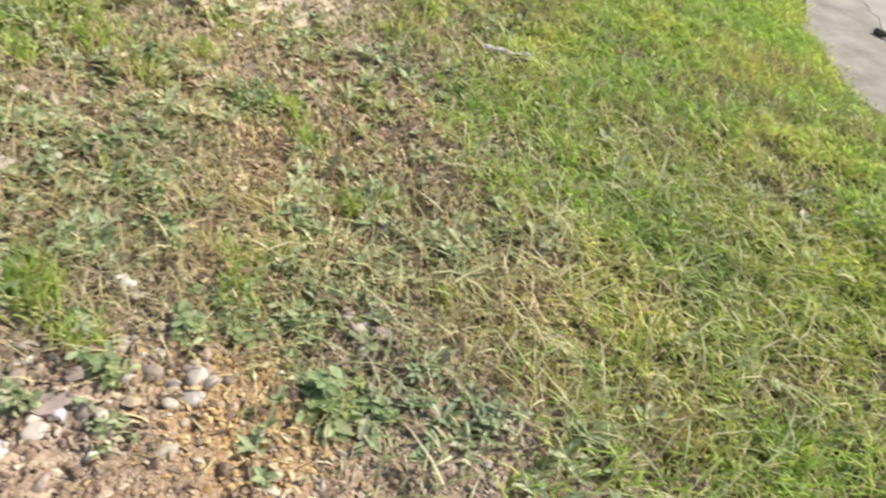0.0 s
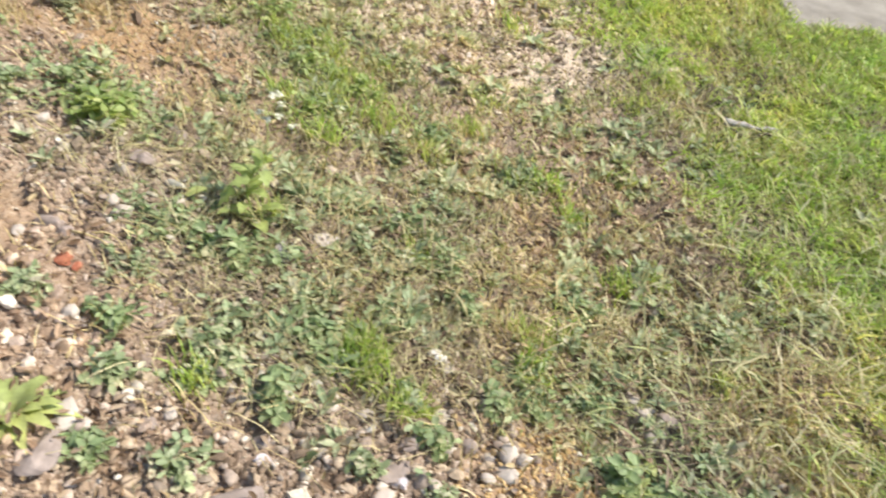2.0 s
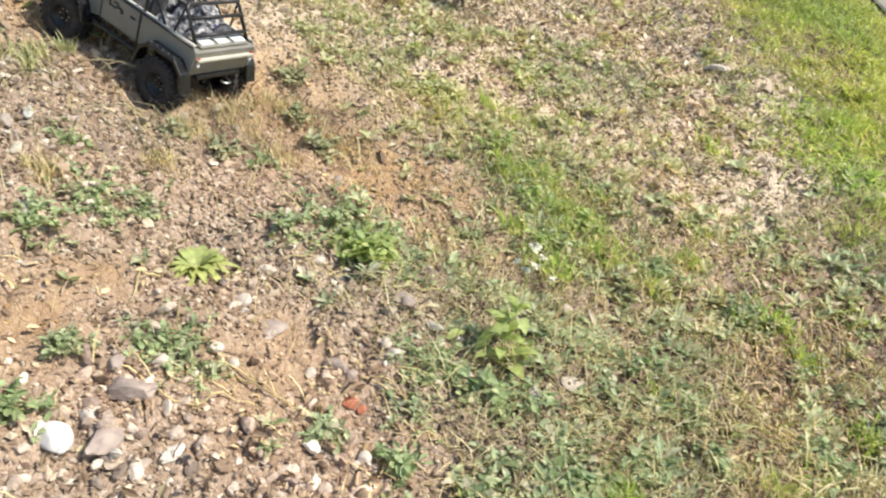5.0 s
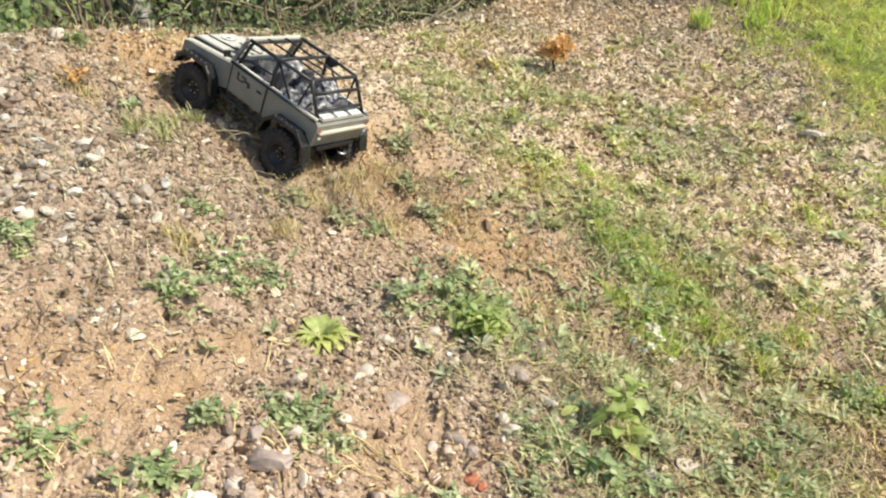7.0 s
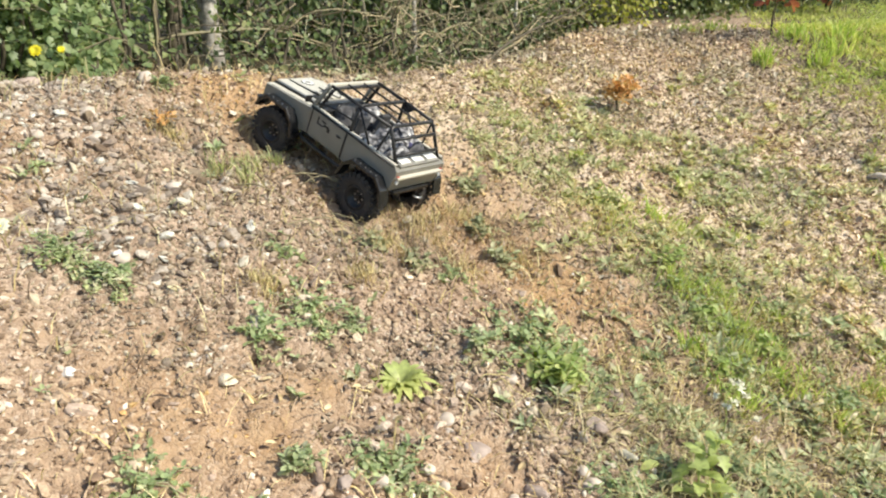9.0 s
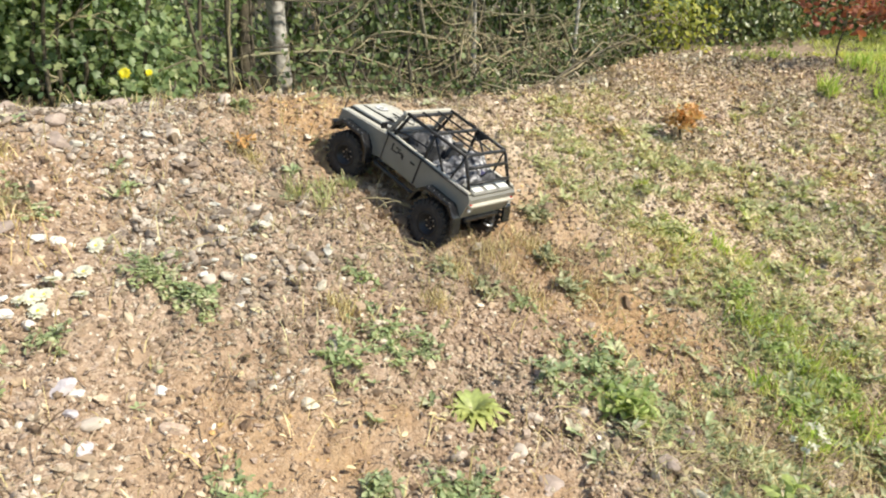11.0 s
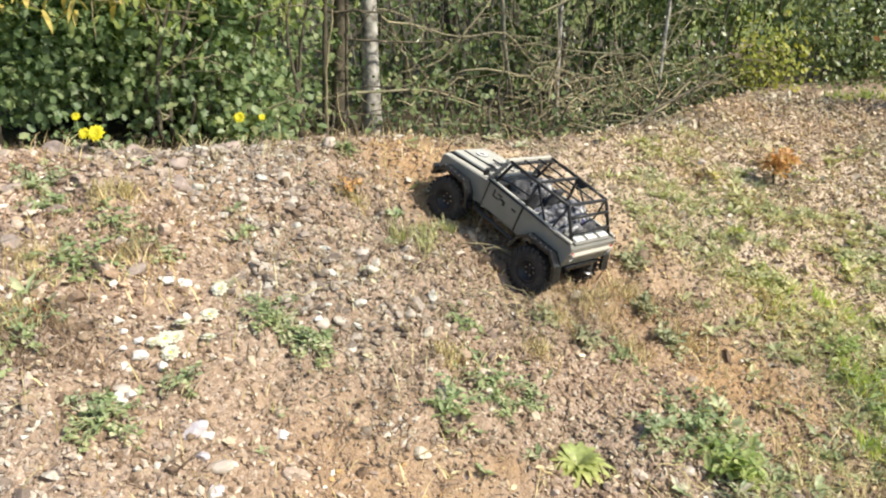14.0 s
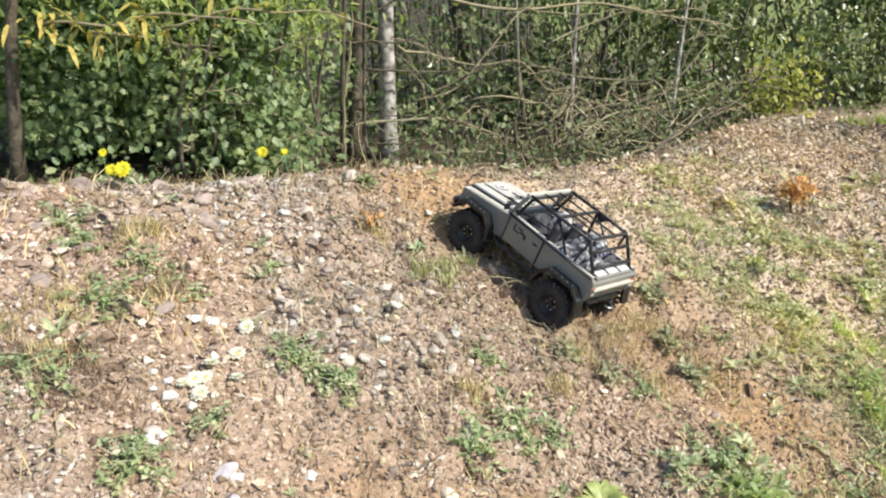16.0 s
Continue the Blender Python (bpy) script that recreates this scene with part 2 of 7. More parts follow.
M_WEED = island("weed_leaf", [(0, (0.265, 0.345, 0.175)), (0.5, (0.377, 0.460, 0.240)), (0.85, (0.493, 0.545, 0.335)), (1, (0.521, 0.47, 0.31))], 0.6, 0.35, 80)
M_ROSETTE = island("rosette_leaf", [(0, (0.33, 0.41, 0.135)), (0.5, (0.45, 0.51, 0.19)), (1, (0.57, 0.56, 0.26))], 0.45, 0.3, 60)
M_IVY = island("ivy_leaf", [(0, (0.145, 0.215, 0.10)), (0.5, (0.245, 0.335, 0.155)), (0.85, (0.355, 0.44, 0.215)), (1, (0.46, 0.51, 0.29))], 0.45, 0.5, 50, spec=0.5)
# the palest stops colour some leaves as glints
M_WOODLEAF = island("woodland_leaf", [(0, (0.062, 0.098, 0.032)), (0.4, (0.115, 0.160, 0.052)), (0.75, (0.20, 0.245, 0.09)), (0.92, (0.36, 0.38, 0.18)), (1, (0.50, 0.47, 0.29))], 0.35, 0.35, 40, spec=0.6)
M_YELLEAF = island("yellow_green_leaf", [(0, (0.209, 0.257, 0.038)), (0.5, (0.342, 0.361, 0.057)), (1, (0.494, 0.456, 0.0855))], 0.45, 0.4, 50)
M_AMBER = island("amber_leaf", [(0, (0.42, 0.31, 0.07)), (0.5, (0.54, 0.44, 0.12)), (1, (0.64, 0.55, 0.22))], 0.5, 0.35, 50)
M_ORANGE = island("orange_leaf", [(0, (0.66, 0.34, 0.14)), (0.6, (0.76, 0.46, 0.22)), (1, (0.76, 0.54, 0.30))], 0.5, 0.35, 50)
M_RED = island("red_leaf", [(0, (0.228, 0.0665, 0.0475)), (0.6, (0.399, 0.133, 0.0855)), (1, (0.475, 0.228, 0.142))], 0.5, 0.35, 50)
M_YFLOWER = island("yellow_petal", [(0, (0.792, 0.666, 0.018)), (1, (0.855, 0.774, 0.054))], 0.5, 0.3, 50)
M_WFLOWER = island("white_petal", [(0, (0.756, 0.747, 0.666)), (1, (0.828, 0.819, 0.765))], 0.5, 0.3, 50)
M_BIRCH = surface("birch_bark", [(0.36, (0.081, 0.072, 0.0585)), (0.46, (0.234, 0.216, 0.18)), (0.56, (0.405, 0.378, 0.324)), (0.72, (0.594, 0.567, 0.504))], 26, 0.8, bump=0.6, bump_scale=120, distance=0.004)
M_BARK = surface("dark_bark", [(0.3, (0.045, 0.037, 0.024)), (0.55, (0.095, 0.078, 0.05)), (0.75, (0.18, 0.152, 0.10))], 30, 0.9, bump=0.8, bump_scale=90, distance=0.005)
M_TWIG = island("dry_twig", [(0, (0.10, 0.082, 0.05)), (0.45, (0.22, 0.185, 0.115)), (0.75, (0.38, 0.325, 0.21)), (1, (0.58, 0.51, 0.36))], 0.75, 0, 60)
M_PAVE = surface("path_concrete", [(0.3, (0.285, 0.252, 0.214)), (0.7, (0.39, 0.355, 0.308))], 6, 0.9, bump=0.5, bump_scale=300, distance=0.002)
M_TARMAC = surface("worn_asphalt", [(0.3, (0.20, 0.175, 0.14)), (0.7, (0.34, 0.305, 0.25))], 9, 0.9, bump=0.6, bump_scale=260, distance=0.003)
# one sage paint: darkened for the shaded sides, lightened for sunlit tops
M_PAINT = surface("sage_paint_shaded", [(0.3, (0.168, 0.160, 0.135)), (0.62, (0.21, 0.201, 0.172)), (0.78, (0.255, 0.225, 0.18))], 18, 0.34, metal=0.0, bump=0.08, bump_scale=300)
M_PAINT_LIT = surface("sage_paint_lit", [(0.3, (0.43, 0.416, 0.36)), (0.62, (0.51, 0.495, 0.43)), (0.8, (0.54, 0.49, 0.40))], 22, 0.36, bump=0.08, bump_scale=300)
M_CREAM = surface("cream_paint", [(0.3, (0.414, 0.396, 0.333)), (0.7, (0.504, 0.477, 0.405))], 18, 0.5, bump=0.08, bump_scale=300)
M_BLACK = surface("black_plastic", [(0.3, (0.016, 0.016, 0.017)), (0.7, (0.034, 0.033, 0.033))], 60, 0.36, bump=0.15, bump_scale=400, spec=0.3)
M_GLOSS = surface("glossy_black_plastic", [(0.3, (0.010, 0.010, 0.011)), (0.7, (0.02, 0.02, 0.021))], 60, 0.2, bump=0.1, bump_scale=300, spec=0.5)
M_RUBBER = surface("tyre_rubber", [(0.3, (0.022, 0.020, 0.019)), (0.62, (0.045, 0.039, 0.034)), (0.8, (0.13, 0.10, 0.075))], 70, 0.85, bump=0.3, bump_scale=300)
M_STEEL = surface("bright_bolt", [(0.3, (0.5, 0.5, 0.5)), (0.7, (0.7, 0.7, 0.7))], 60, 0.3, metal=1.0, bump=0.1)
M_PANEL = surface("pale_panel", [(0.3, (0.54, 0.54, 0.513)), (0.7, (0.63, 0.63, 0.603))], 50, 0.35, bump=0.1)
M_EMBLEM = surface("white_decal", [(0.3, (0.72, 0.72, 0.70)), (0.7, (0.8, 0.8, 0.78))], 50, 0.5, bump=0.05)
M_CLOTH = surface("grey_camouflage_cloth", [(0.38, (0.03, 0.03, 0.034)), (0.46, (0.13, 0.13, 0.14)), (0.55, (0.24, 0.24, 0.25)), (0.60, (0.50, 0.49, 0.48)), (0.78, (0.62, 0.61, 0.59))], 75, 0.8, bump=0.5, bump_scale=500)
M_DARKCLOTH = surface("charcoal_cloth", [(0.35, (0.025, 0.025, 0.028)), (0.6, (0.09, 0.09, 0.095)), (0.75, (0.22, 0.22, 0.22))], 45, 0.8, bump=0.5, bump_scale=500)
M_BLUE = surface("blue_cloth", [(0.3, (0.05, 0.05, 0.12)), (0.7, (0.09, 0.09, 0.20))], 50, 0.8, bump=0.3)
M_RED_LENS = surface("red_lamp_plastic", [(0.3, (0.35, 0.03, 0.02)), (0.7, (0.45, 0.05, 0.03))], 50, 0.25, bump=0.05)
M_LENS = surface("clear_lamp_plastic", [(0.3, (0.6, 0.6, 0.6)), (0.7, (0.7, 0.7, 0.7))], 50, 0.15, bump=0.05)
M_DEAD = island("dead_stem", [(0, (0.13, 0.082, 0.05)), (0.5, (0.27, 0.182, 0.122)), (1, (0.45, 0.345, 0.25))], 0.8, 0, 60)
M_LAVENDER = surface("lavender_grey_stone", [(0.3, (0.46, 0.41, 0.42)), (0.7, (0.63, 0.58, 0.58))], 40, 0.75, bump=0.4)
M_OCHRE = island("ochre_pebble", [(0, (0.36, 0.22, 0.09)), (0.5, (0.56, 0.38, 0.18)), (1, (0.70, 0.54, 0.30))], 0.8, grain=160)
M_DRIFT = surface("weathered_wood", [(0.36, (0.16, 0.13, 0.10)), (0.48, (0.42, 0.38, 0.33)), (0.7, (0.62, 0.58, 0.52))], 55, 0.8, bump=0.6, bump_scale=160, distance=0.003)
M_UPHERB = island("sunny_herb_leaf", [(0, (0.37, 0.40, 0.20)), (0.5, (0.54, 0.55, 0.31)), (0.85, (0.67, 0.625, 0.41)), (1, (0.73, 0.62, 0.46))], 0.55, 0.35, 60)
M_FRESH = island("fresh_grass", [(0, (0.365, 0.45, 0.125)), (0.5, (0.515, 0.585, 0.185)), (0.85, (0.645, 0.675, 0.265)), (1, (0.74, 0.69, 0.37))], 0.5, 0.45, 30)
# woodland leaf colours darkened for the shade behind the brush
M_WOODLEAF_SHADED = island("woodland_leaf_shaded", [(0, (0.07, 0.10, 0.04)), (0.5, (0.115, 0.16, 0.06)), (0.85, (0.19, 0.24, 0.09)), (1, (0.36, 0.36, 0.19))], 0.5, 0.3, 40)
M_FLAKE = island("dry_leaf_flake", [(0, (0.3, 0.216, 0.12)), (0.5, (0.5, 0.402, 0.248)), (1, (0.7, 0.608, 0.423))], 0.75, 0.15, 70)
M_GRAVEL_GREY = island("lavender_gravel_stone", [(0, (0.22, 0.165, 0.138)), (0.2, (0.31, 0.240, 0.203)), (0.5, (0.42, 0.333, 0.285)), (0.75, (0.52, 0.425, 0.368)), (0.92, (0.62, 0.545, 0.485)), (1, (0.71, 0.67, 0.63))], 0.8, grain=160, spec=0.25)
M_CHIP = island("brown_leaf_chip", [(0, (0.20, 0.135, 0.095)), (0.25, (0.40, 0.295, 0.215)), (0.6, (0.62, 0.50, 0.39)), (1, (0.80, 0.71, 0.60))], 0.75, 0.1, 70)
M_BRIGHT = island("bright_weed_leaf", [(0, (0.30, 0.40, 0.13)), (0.5, (0.43, 0.51, 0.19)), (1, (0.56, 0.58, 0.27))], 0.5, 0.4, 70)
M_BANKGRASS = island("half_dry_grass", [(0, (0.317, 0.374, 0.16)), (0.35, (0.454, 0.495, 0.237)), (0.65, (0.591, 0.561, 0.341)), (1, (0.718, 0.638, 0.462))], 0.55, 0.35, 30)
M_DULL = island("dull_weed_leaf", [(0, (0.26, 0.285, 0.17)), (0.5, (0.37, 0.385, 0.24)), (0.8, (0.47, 0.44, 0.29)), (1, (0.52, 0.41, 0.28))], 0.6, 0.25, 80)
M_DARK_LUMP = surface("dark_lump_brown", [(0.3, (0.075, 0.052, 0.034)), (0.7, (0.15, 0.105, 0.07))], 45, 0.9, bump=0.6)
M_STEM = island("grey_green_stem", [(0, (0.06, 0.055, 0.04)), (0.5, (0.14, 0.13, 0.095)), (1, (0.34, 0.32, 0.26))], 0.8, 0, 40)
M_RUST = island("rusty_stubble", [(0, (0.20, 0.115, 0.058)), (0.5, (0.34, 0.215, 0.115)), (1, (0.50, 0.36, 0.21))], 0.8, 0.1, 60)
M_LIME = island("lime_leaf", [(0, (0.24, 0.32, 0.09)), (0.5, (0.36, 0.44, 0.14)), (0.9, (0.48, 0.52, 0.20)), (1, (0.60, 0.54, 0.24))], 0.5, 0.5, 50)

# ---- the lie of the land ----
BANK = (-0.5515, -0.5076, 0.352, 0.2627, -0.0687, -0.038, 0.0641, -0.1063, 0.1512, -0.0222)
TRUCK = pose(-0.602, 2.139, 0.594, 7.8, -20.5, 131.5)
WHEELBASE, TRACK = 0.31, 0.18


def crest(x):
    u = x + 0.65
    return 2.64 + 0.72 * u + 0.22 * u * u


def lie(x, y):
    """Height of the bank without its small relief."""
    x, y = np.asarray(x, float), np.asarray(y, float)
    xc, yc = np.where(x < -1.25, -1.25 - 0.3 * (1 - np.exp(np.minimum(0, x + 1.25) / 0.3)), np.minimum(x, 1.7)), np.clip(y, -0.2, 4.0)
    u, v = xc / 2, (yc - 1.7) / 1.5
    terms = (1, u, v, u * u, u * v, v * v, u ** 3, u * u * v, u * v * v, v ** 3)
    z = 0.9 + sum(k * t for k, t in zip(BANK, terms))
    behind = y - crest(np.clip(x, -2.6, 1.2)) + 0.30 * (1 - step(-1.45, -0.85, x))
    z = z - (0.30 * step(-0.05, 0.9, behind) + 0.25 * step(0.9, 5, behind)) * (1 - step(0.75, 1.5, x))
    far = step(2.4, 9, np.hypot(x, y - 1.5) - 2.0)
    return z * (1 - far) + far * 0.2


# small hollows and scrapes: x, y, half length, half width, depth
# the second entry is added to deepen the truck's shadow
HOLLOWS = [(-0.512, 1.475, 0.12, 0.085, 0.042), (-0.645, 2.055, 0.05, 0.035, 0.022), (0.652, 1.50, 0.055, 0.022, 0.034), (0.387, 1.033, 0.035, 0.025, 0.030), (0.664, 0.965, 0.035, 0.028, 0.032), (-0.752, 1.455, 0.040, 0.030, 0.045), (-0.52, 1.545, 0.030, 0.025, 0.018),
           (0.594, 1.741, 0.040, 0.030, 0.022), (-0.30, 1.16, 0.030, 0.025, 0.018), (-0.60, 1.345, 0.035, 0.022, 0.020), (-0.95, 1.62, 0.035, 0.025, 0.020), (-0.95, 1.40, 0.035, 0.025, 0.018)]


def relief(x, y):
    near = 1 - step(-0.25, 0.2, np.maximum(np.abs(x) - 2.3, np.abs(y - 2.1) - 1.95))
    clods = np.abs(fbm(x * 38, y * 38, 3, 23) - 0.5) * 2
    z = 0.034 * (fbm(x * 5, y * 5, 3, 11) - 0.5) + 0.046 * (fbm(x * 19, y * 19, 4, 21) - 0.5) + 0.016 * (0.35 - clods)
    for a, b, u, v, deep in HOLLOWS:
        z = z - deep * np.exp(-((x - a) / u) ** 2 - ((y - b) / v) ** 2)
    return near * z


PATH_Y = (-9, 0.2, 0.7, 0.95, 1.09, 1.25, 1.36, 1.50, 1.63, 1.74, 1.83, 1.90, 1.95, 1.99, 2.06, 2.20, 2.32, 2.6, 3.2, 4.5, 14)
PATH_X = (-1.5, 2.2, 2.34, 2.38, 2.47, 2.62, 2.66, 2.88, 3.05, 2.85, 2.46, 2.36, 2.24, 2.07, 2.11, 2.17, 2.26, 2.34, 2.5, 3.2, 9)
PATH_IN = (-1.2, 2.5, 2.70, 2.80, 2.90, 3.05, 3.21, 3.27, 3.10, 2.92, 2.72, 2.76, 2.76, 2.74, 2.69, 2.56, 2.57, 2.66, 2.8, 3.5, 9.3)


def off_path(x, y):
    return 1 - step(-0.06, 0.03, x + 0.1 * (fbm(x * 9, y * 9, 2, 101) - 0.5) - np.interp(y, PATH_Y, PATH_X))


FEET = [TRUCK @ Vector((sx * WHEELBASE / 2, sy * TRACK / 2, 0.002)) for sx in (1, -1) for sy in (1, -1)]
_fx, _fy, _fz = (np.array([f[i] for f in FEET]) for i in range(3))
_near = np.exp(-((_fx[:, None] - _fx) ** 2 + (_fy[:, None] - _fy) ** 2) / (2 * 0.075 ** 2))
RUTS = np.linalg.solve(_near, _fz - lie(_fx, _fy) - relief(_fx, _fy))


def height(x, y):
    z = lie(x, y) + relief(x, y) * off_path(x, y) - (0.006 + 0.05 * step(0.04, 0.3, x - np.interp(y, PATH_Y, PATH_X)) + 0.45 * step(0.3, 2.2, x - np.interp(y, PATH_Y, PATH_IN))) * (1 - off_path(x, y))
    for k, a, b in zip(RUTS, _fx, _fy):
        z = z + k * np.exp(-((x - a) ** 2 + (y - b) ** 2) / (2 * 0.075 ** 2))
    return z


def blob(x, y, a, b, r):
    return np.exp(-((x - a) ** 2 + (y - b) ** 2) / (2 * r * r))


def lawn_zone(x, y):
    """Where the short green lawn grows."""
    edge = 0.62 + 0.42 * y - 0.03 * y * y
    return step(-0.22, 0.22, x - edge + 0.35 * (fbm(x * 2.3, y * 2.3, 3, 31) - 0.5))


def weed_zone(x, y):
    """Where low weeds and thin grass cover the bank."""
    edge = np.interp(y, (0.3, 0.7, 0.8, 0.88, 0.96, 1.05, 1.3, 1.6, 2.1, 2.6, 3.0, 3.4), (0.66, 0.46, 0.40, 0.2, 0.0, -0.18, -0.12, -0.2, -0.1, -0.22, -0.1, 0.3))
    n = fbm(x * 3.1, y * 3.1, 4, 41) - 0.5
    w = step(-0.12, 0.25, x - edge + 0.55 * n)
    w = w * (1 - step(1.5, 2.0, y) * 0.2 * (1 - step(0.40, 0.56, fbm(x * 3.4, y * 3.4, 4, 43))))
    stony = step(2.5, 2.8, y + 0.5 * n) * step(0.15, 0.5, x + 0.3 * n)
    stony = np.maximum(stony, 0.85 * blob(x, y, 1.05, 2.35, 0.30))
    bare = 0.8 * blob(x, y, 0.04, 1.8, 0.12) + 0.8 * blob(x, y, 0.26, 2.42, 0.14) + 0.6 * blob(x, y, 0.9, 1.84, 0.10)
    return np.clip(w * (1 - 0.85 * stony) - bare, 0, 1)


def ochre_zone(x, y):
    o = (0.9 * blob(x, y, -0.66, 2.35, 0.17) + 0.8 * blob(x, y, -0.14, 1.82, 0.13) + 0.8 * blob(x, y, 0.02, 1.8, 0.1) + 1.3 * blob(x, y, 0.30, 0.68, 0.085) + 0.9 * blob(x, y, -0.60, 2.50, 0.18) + 0.9 * blob(x, y, -0.33, 2.45, 0.18) + 0.6 * blob(x, y, -0.82, 2.36, 0.12) + 0.5 * blob(x, y, -0.47, 2.04, 0.10)
         + 0.7 * blob(x, y, -0.3, 2.1, 0.15) + 0.5 * blob(x, y, -0.46, 1.20, 0.07) + 0.5 * blob(x, y, -0.375, 1.305, 0.05) + 0.55 * blob(x, y, -0.655, 1.405, 0.045) + 0.5 * blob(x, y, -0.74, 1.285, 0.05) + 0.5 * blob(x, y, 0.85, 1.75, 0.12) + 0.5 * blob(x, y, -1.3, 1.85, 0.1) + 0.6 * blob(x, y, -0.9, 1.28, 0.12))
    return np.clip(o * (0.3 + 1.3 * fbm(x * 7, y * 7, 3, 51)), 0, 1)


def dusty_zone(x, y):
    """Pale dry ground on the upper bank."""
    d = 0.9 * blob(x, y, 0.85, 2.2, 0.3) + 0.8 * blob(x, y, 0.55, 2.5, 0.3) + 1.1 * blob(x, y, 0.8, 3.0, 0.5) + 1.0 * blob(x, y, 1.1, 2.35, 0.34) + 0.8 * blob(x, y, 0.2, 3.0, 0.3) + 0.5 * blob(x, y, 0.89, 1.84, 0.13) + 0.8 * blob(x, y, 1.15, 3.3, 0.35) + 0.5 * blob(x, y, 0.25, 2.6, 0.25) + 0.6 * blob(x, y, -0.35, 2.62, 0.25)
    return np.clip(d * (0.45 + 1.1 * fbm(x * 6, y * 6, 3, 57)), 0, 1)


def bare_zone(x, y):
    """Smooth reddish soil with few stones."""
    return np.clip((1.2 * blob(x, y, -0.375, 1.305, 0.04) + 1.2 * blob(x, y, -0.465, 1.20, 0.045) + 0.8 * blob(x, y, -0.42, 1.14, 0.035) + 1.1 * blob(x, y, -0.655, 1.405, 0.04) + 1.1 * blob(x, y, -0.74, 1.285, 0.05)) * (0.4 + 0.9 * fbm(x * 14, y * 14, 3, 261)), 0, 1)


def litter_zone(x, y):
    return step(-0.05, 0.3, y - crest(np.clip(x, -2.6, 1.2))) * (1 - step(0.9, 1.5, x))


def in_view(x, y):
    """The stretch of bank within the camera's view; gravel and stubble keep to it."""
    return ((y > np.interp(x, (-1.5, -0.95, -0.55, 0.0, 1.2), (1.0, 0.95, 0.76, 0.54, 0.05))) & (x > -1.62 - 0.54 * (y - 1.1))).astype(float)


def axis(lo, hi, fine, reach):
    core = np.arange(lo, hi + 1e-6, fine)
    out, s, p = [], fine, 0.0
    while p < reach:
        s *= 1.3
        p += s
        out.append(p)
    out = np.array(out)
    return np.concatenate([lo - out[::-1], core, hi + out])


def make_ground():
    xs, ys = axis(-2.2, 2.3, 0.0135, 900), axis(0.2, 4.1, 0.0135, 900)
    gx, gy = np.meshgrid(xs, ys)
    z = height(gx, gy)
    v = np.stack([gx, gy, z], -1).reshape(-1, 3)
    w, h = len(xs), len(ys)
    q = (np.arange(h - 1)[:, None] * w + np.arange(w - 1)[None]).ravel()
    me = tri_mesh("ground", v, np.stack([q, q + 1, q + 1 + w, q + w], -1), M_GROUND, True)
    flat_x, flat_y = v[:, 0], v[:, 1]
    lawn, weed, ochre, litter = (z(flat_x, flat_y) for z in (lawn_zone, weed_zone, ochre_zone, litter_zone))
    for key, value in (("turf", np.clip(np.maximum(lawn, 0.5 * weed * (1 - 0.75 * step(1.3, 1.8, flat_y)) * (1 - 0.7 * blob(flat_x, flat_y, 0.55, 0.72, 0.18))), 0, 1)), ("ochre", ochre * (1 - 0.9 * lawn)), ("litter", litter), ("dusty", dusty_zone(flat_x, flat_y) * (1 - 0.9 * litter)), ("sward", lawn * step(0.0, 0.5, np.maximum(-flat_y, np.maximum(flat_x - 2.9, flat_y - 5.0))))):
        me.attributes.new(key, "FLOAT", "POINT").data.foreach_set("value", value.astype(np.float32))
    tagged(new("ground", me), "sloping bank of sandy soil, gravel and rough turf", "ground", kind="structure")


make_ground()


def on_ground(x, y, up=0.0):
    return Vector((x, y, float(height(np.float64(x), np.float64(y))) + up))


def sample(n, x0, x1, y0, y1, density, gen):
    """n random places in a rectangle, kept by chance as dense as density(x, y) says."""
    x, y = gen.uniform(x0, x1, n), gen.uniform(y0, y1, n)
    keep = gen.uniform(0, 1, n) < density(x, y)
    x, y = x[keep], y[keep]
    return np.stack([x, y, height(x, y)], -1)


def clear_of_wheels(p, r=0.07):
    d = np.min(np.hypot(p[:, 0:1] - _fx[None], p[:, 1:2] - _fy[None]), axis=1)
    return p[d > r]


# ---- path by the lawn ----
def make_path():
    yy = np.concatenate([np.arange(-8.8, 0.2, 0.3), np.arange(0.2, 4.5, 0.04), np.arange(4.5, 13.8, 0.3)])
    outer = np.interp(yy, PATH_Y, PATH_X) + 0.05 * (fbm(yy * 9, yy * 0, 3, 103) - 0.5)
    inner = np.interp(yy, PATH_Y, PATH_IN) + 0.10 * (fbm(yy * 5, yy * 0 + 3, 3, 104) - 0.5) + 0.07 * (fbm(yy * 22, yy * 0 + 3, 3, 105) - 0.5)
    for name, label, category, x0, x1, up, material in (("road", "worn brownish-grey asphalt edge beside the lawn", "path edge", outer, inner, 0.012, M_TARMAC), ("pavement", "pale dusty concrete path beyond the lawn", "pavement", inner, yy * 0 + 14, 0.014, M_PAVE)):
        bm = bmesh.new()
        rows = []
        for k, f in enumerate((0.0, 0.0, 0.3, 0.65, 1.0)):
            xs = x0 * (1 - f) + x1 * f
            z = lie(xs, yy) + (up if k else up - 0.006)
            rows.append([bm.verts.new((x + (0.01 if k else 0), y, h)) for x, y, h in zip(xs, yy, z)])
        for p, q in zip(rows, rows[1:]):
            for i in range(len(yy) - 1):
                bm.faces.new((p[i], q[i], q[i + 1], p[i + 1]))
        me = bpy.data.meshes.new(name)
        bm.to_mesh(me), bm.free()
        me.materials.append(material)
        tagged(new(name, me), label, category, kind="structure")


make_path()

# ---- gravel, grass and low herbs ----


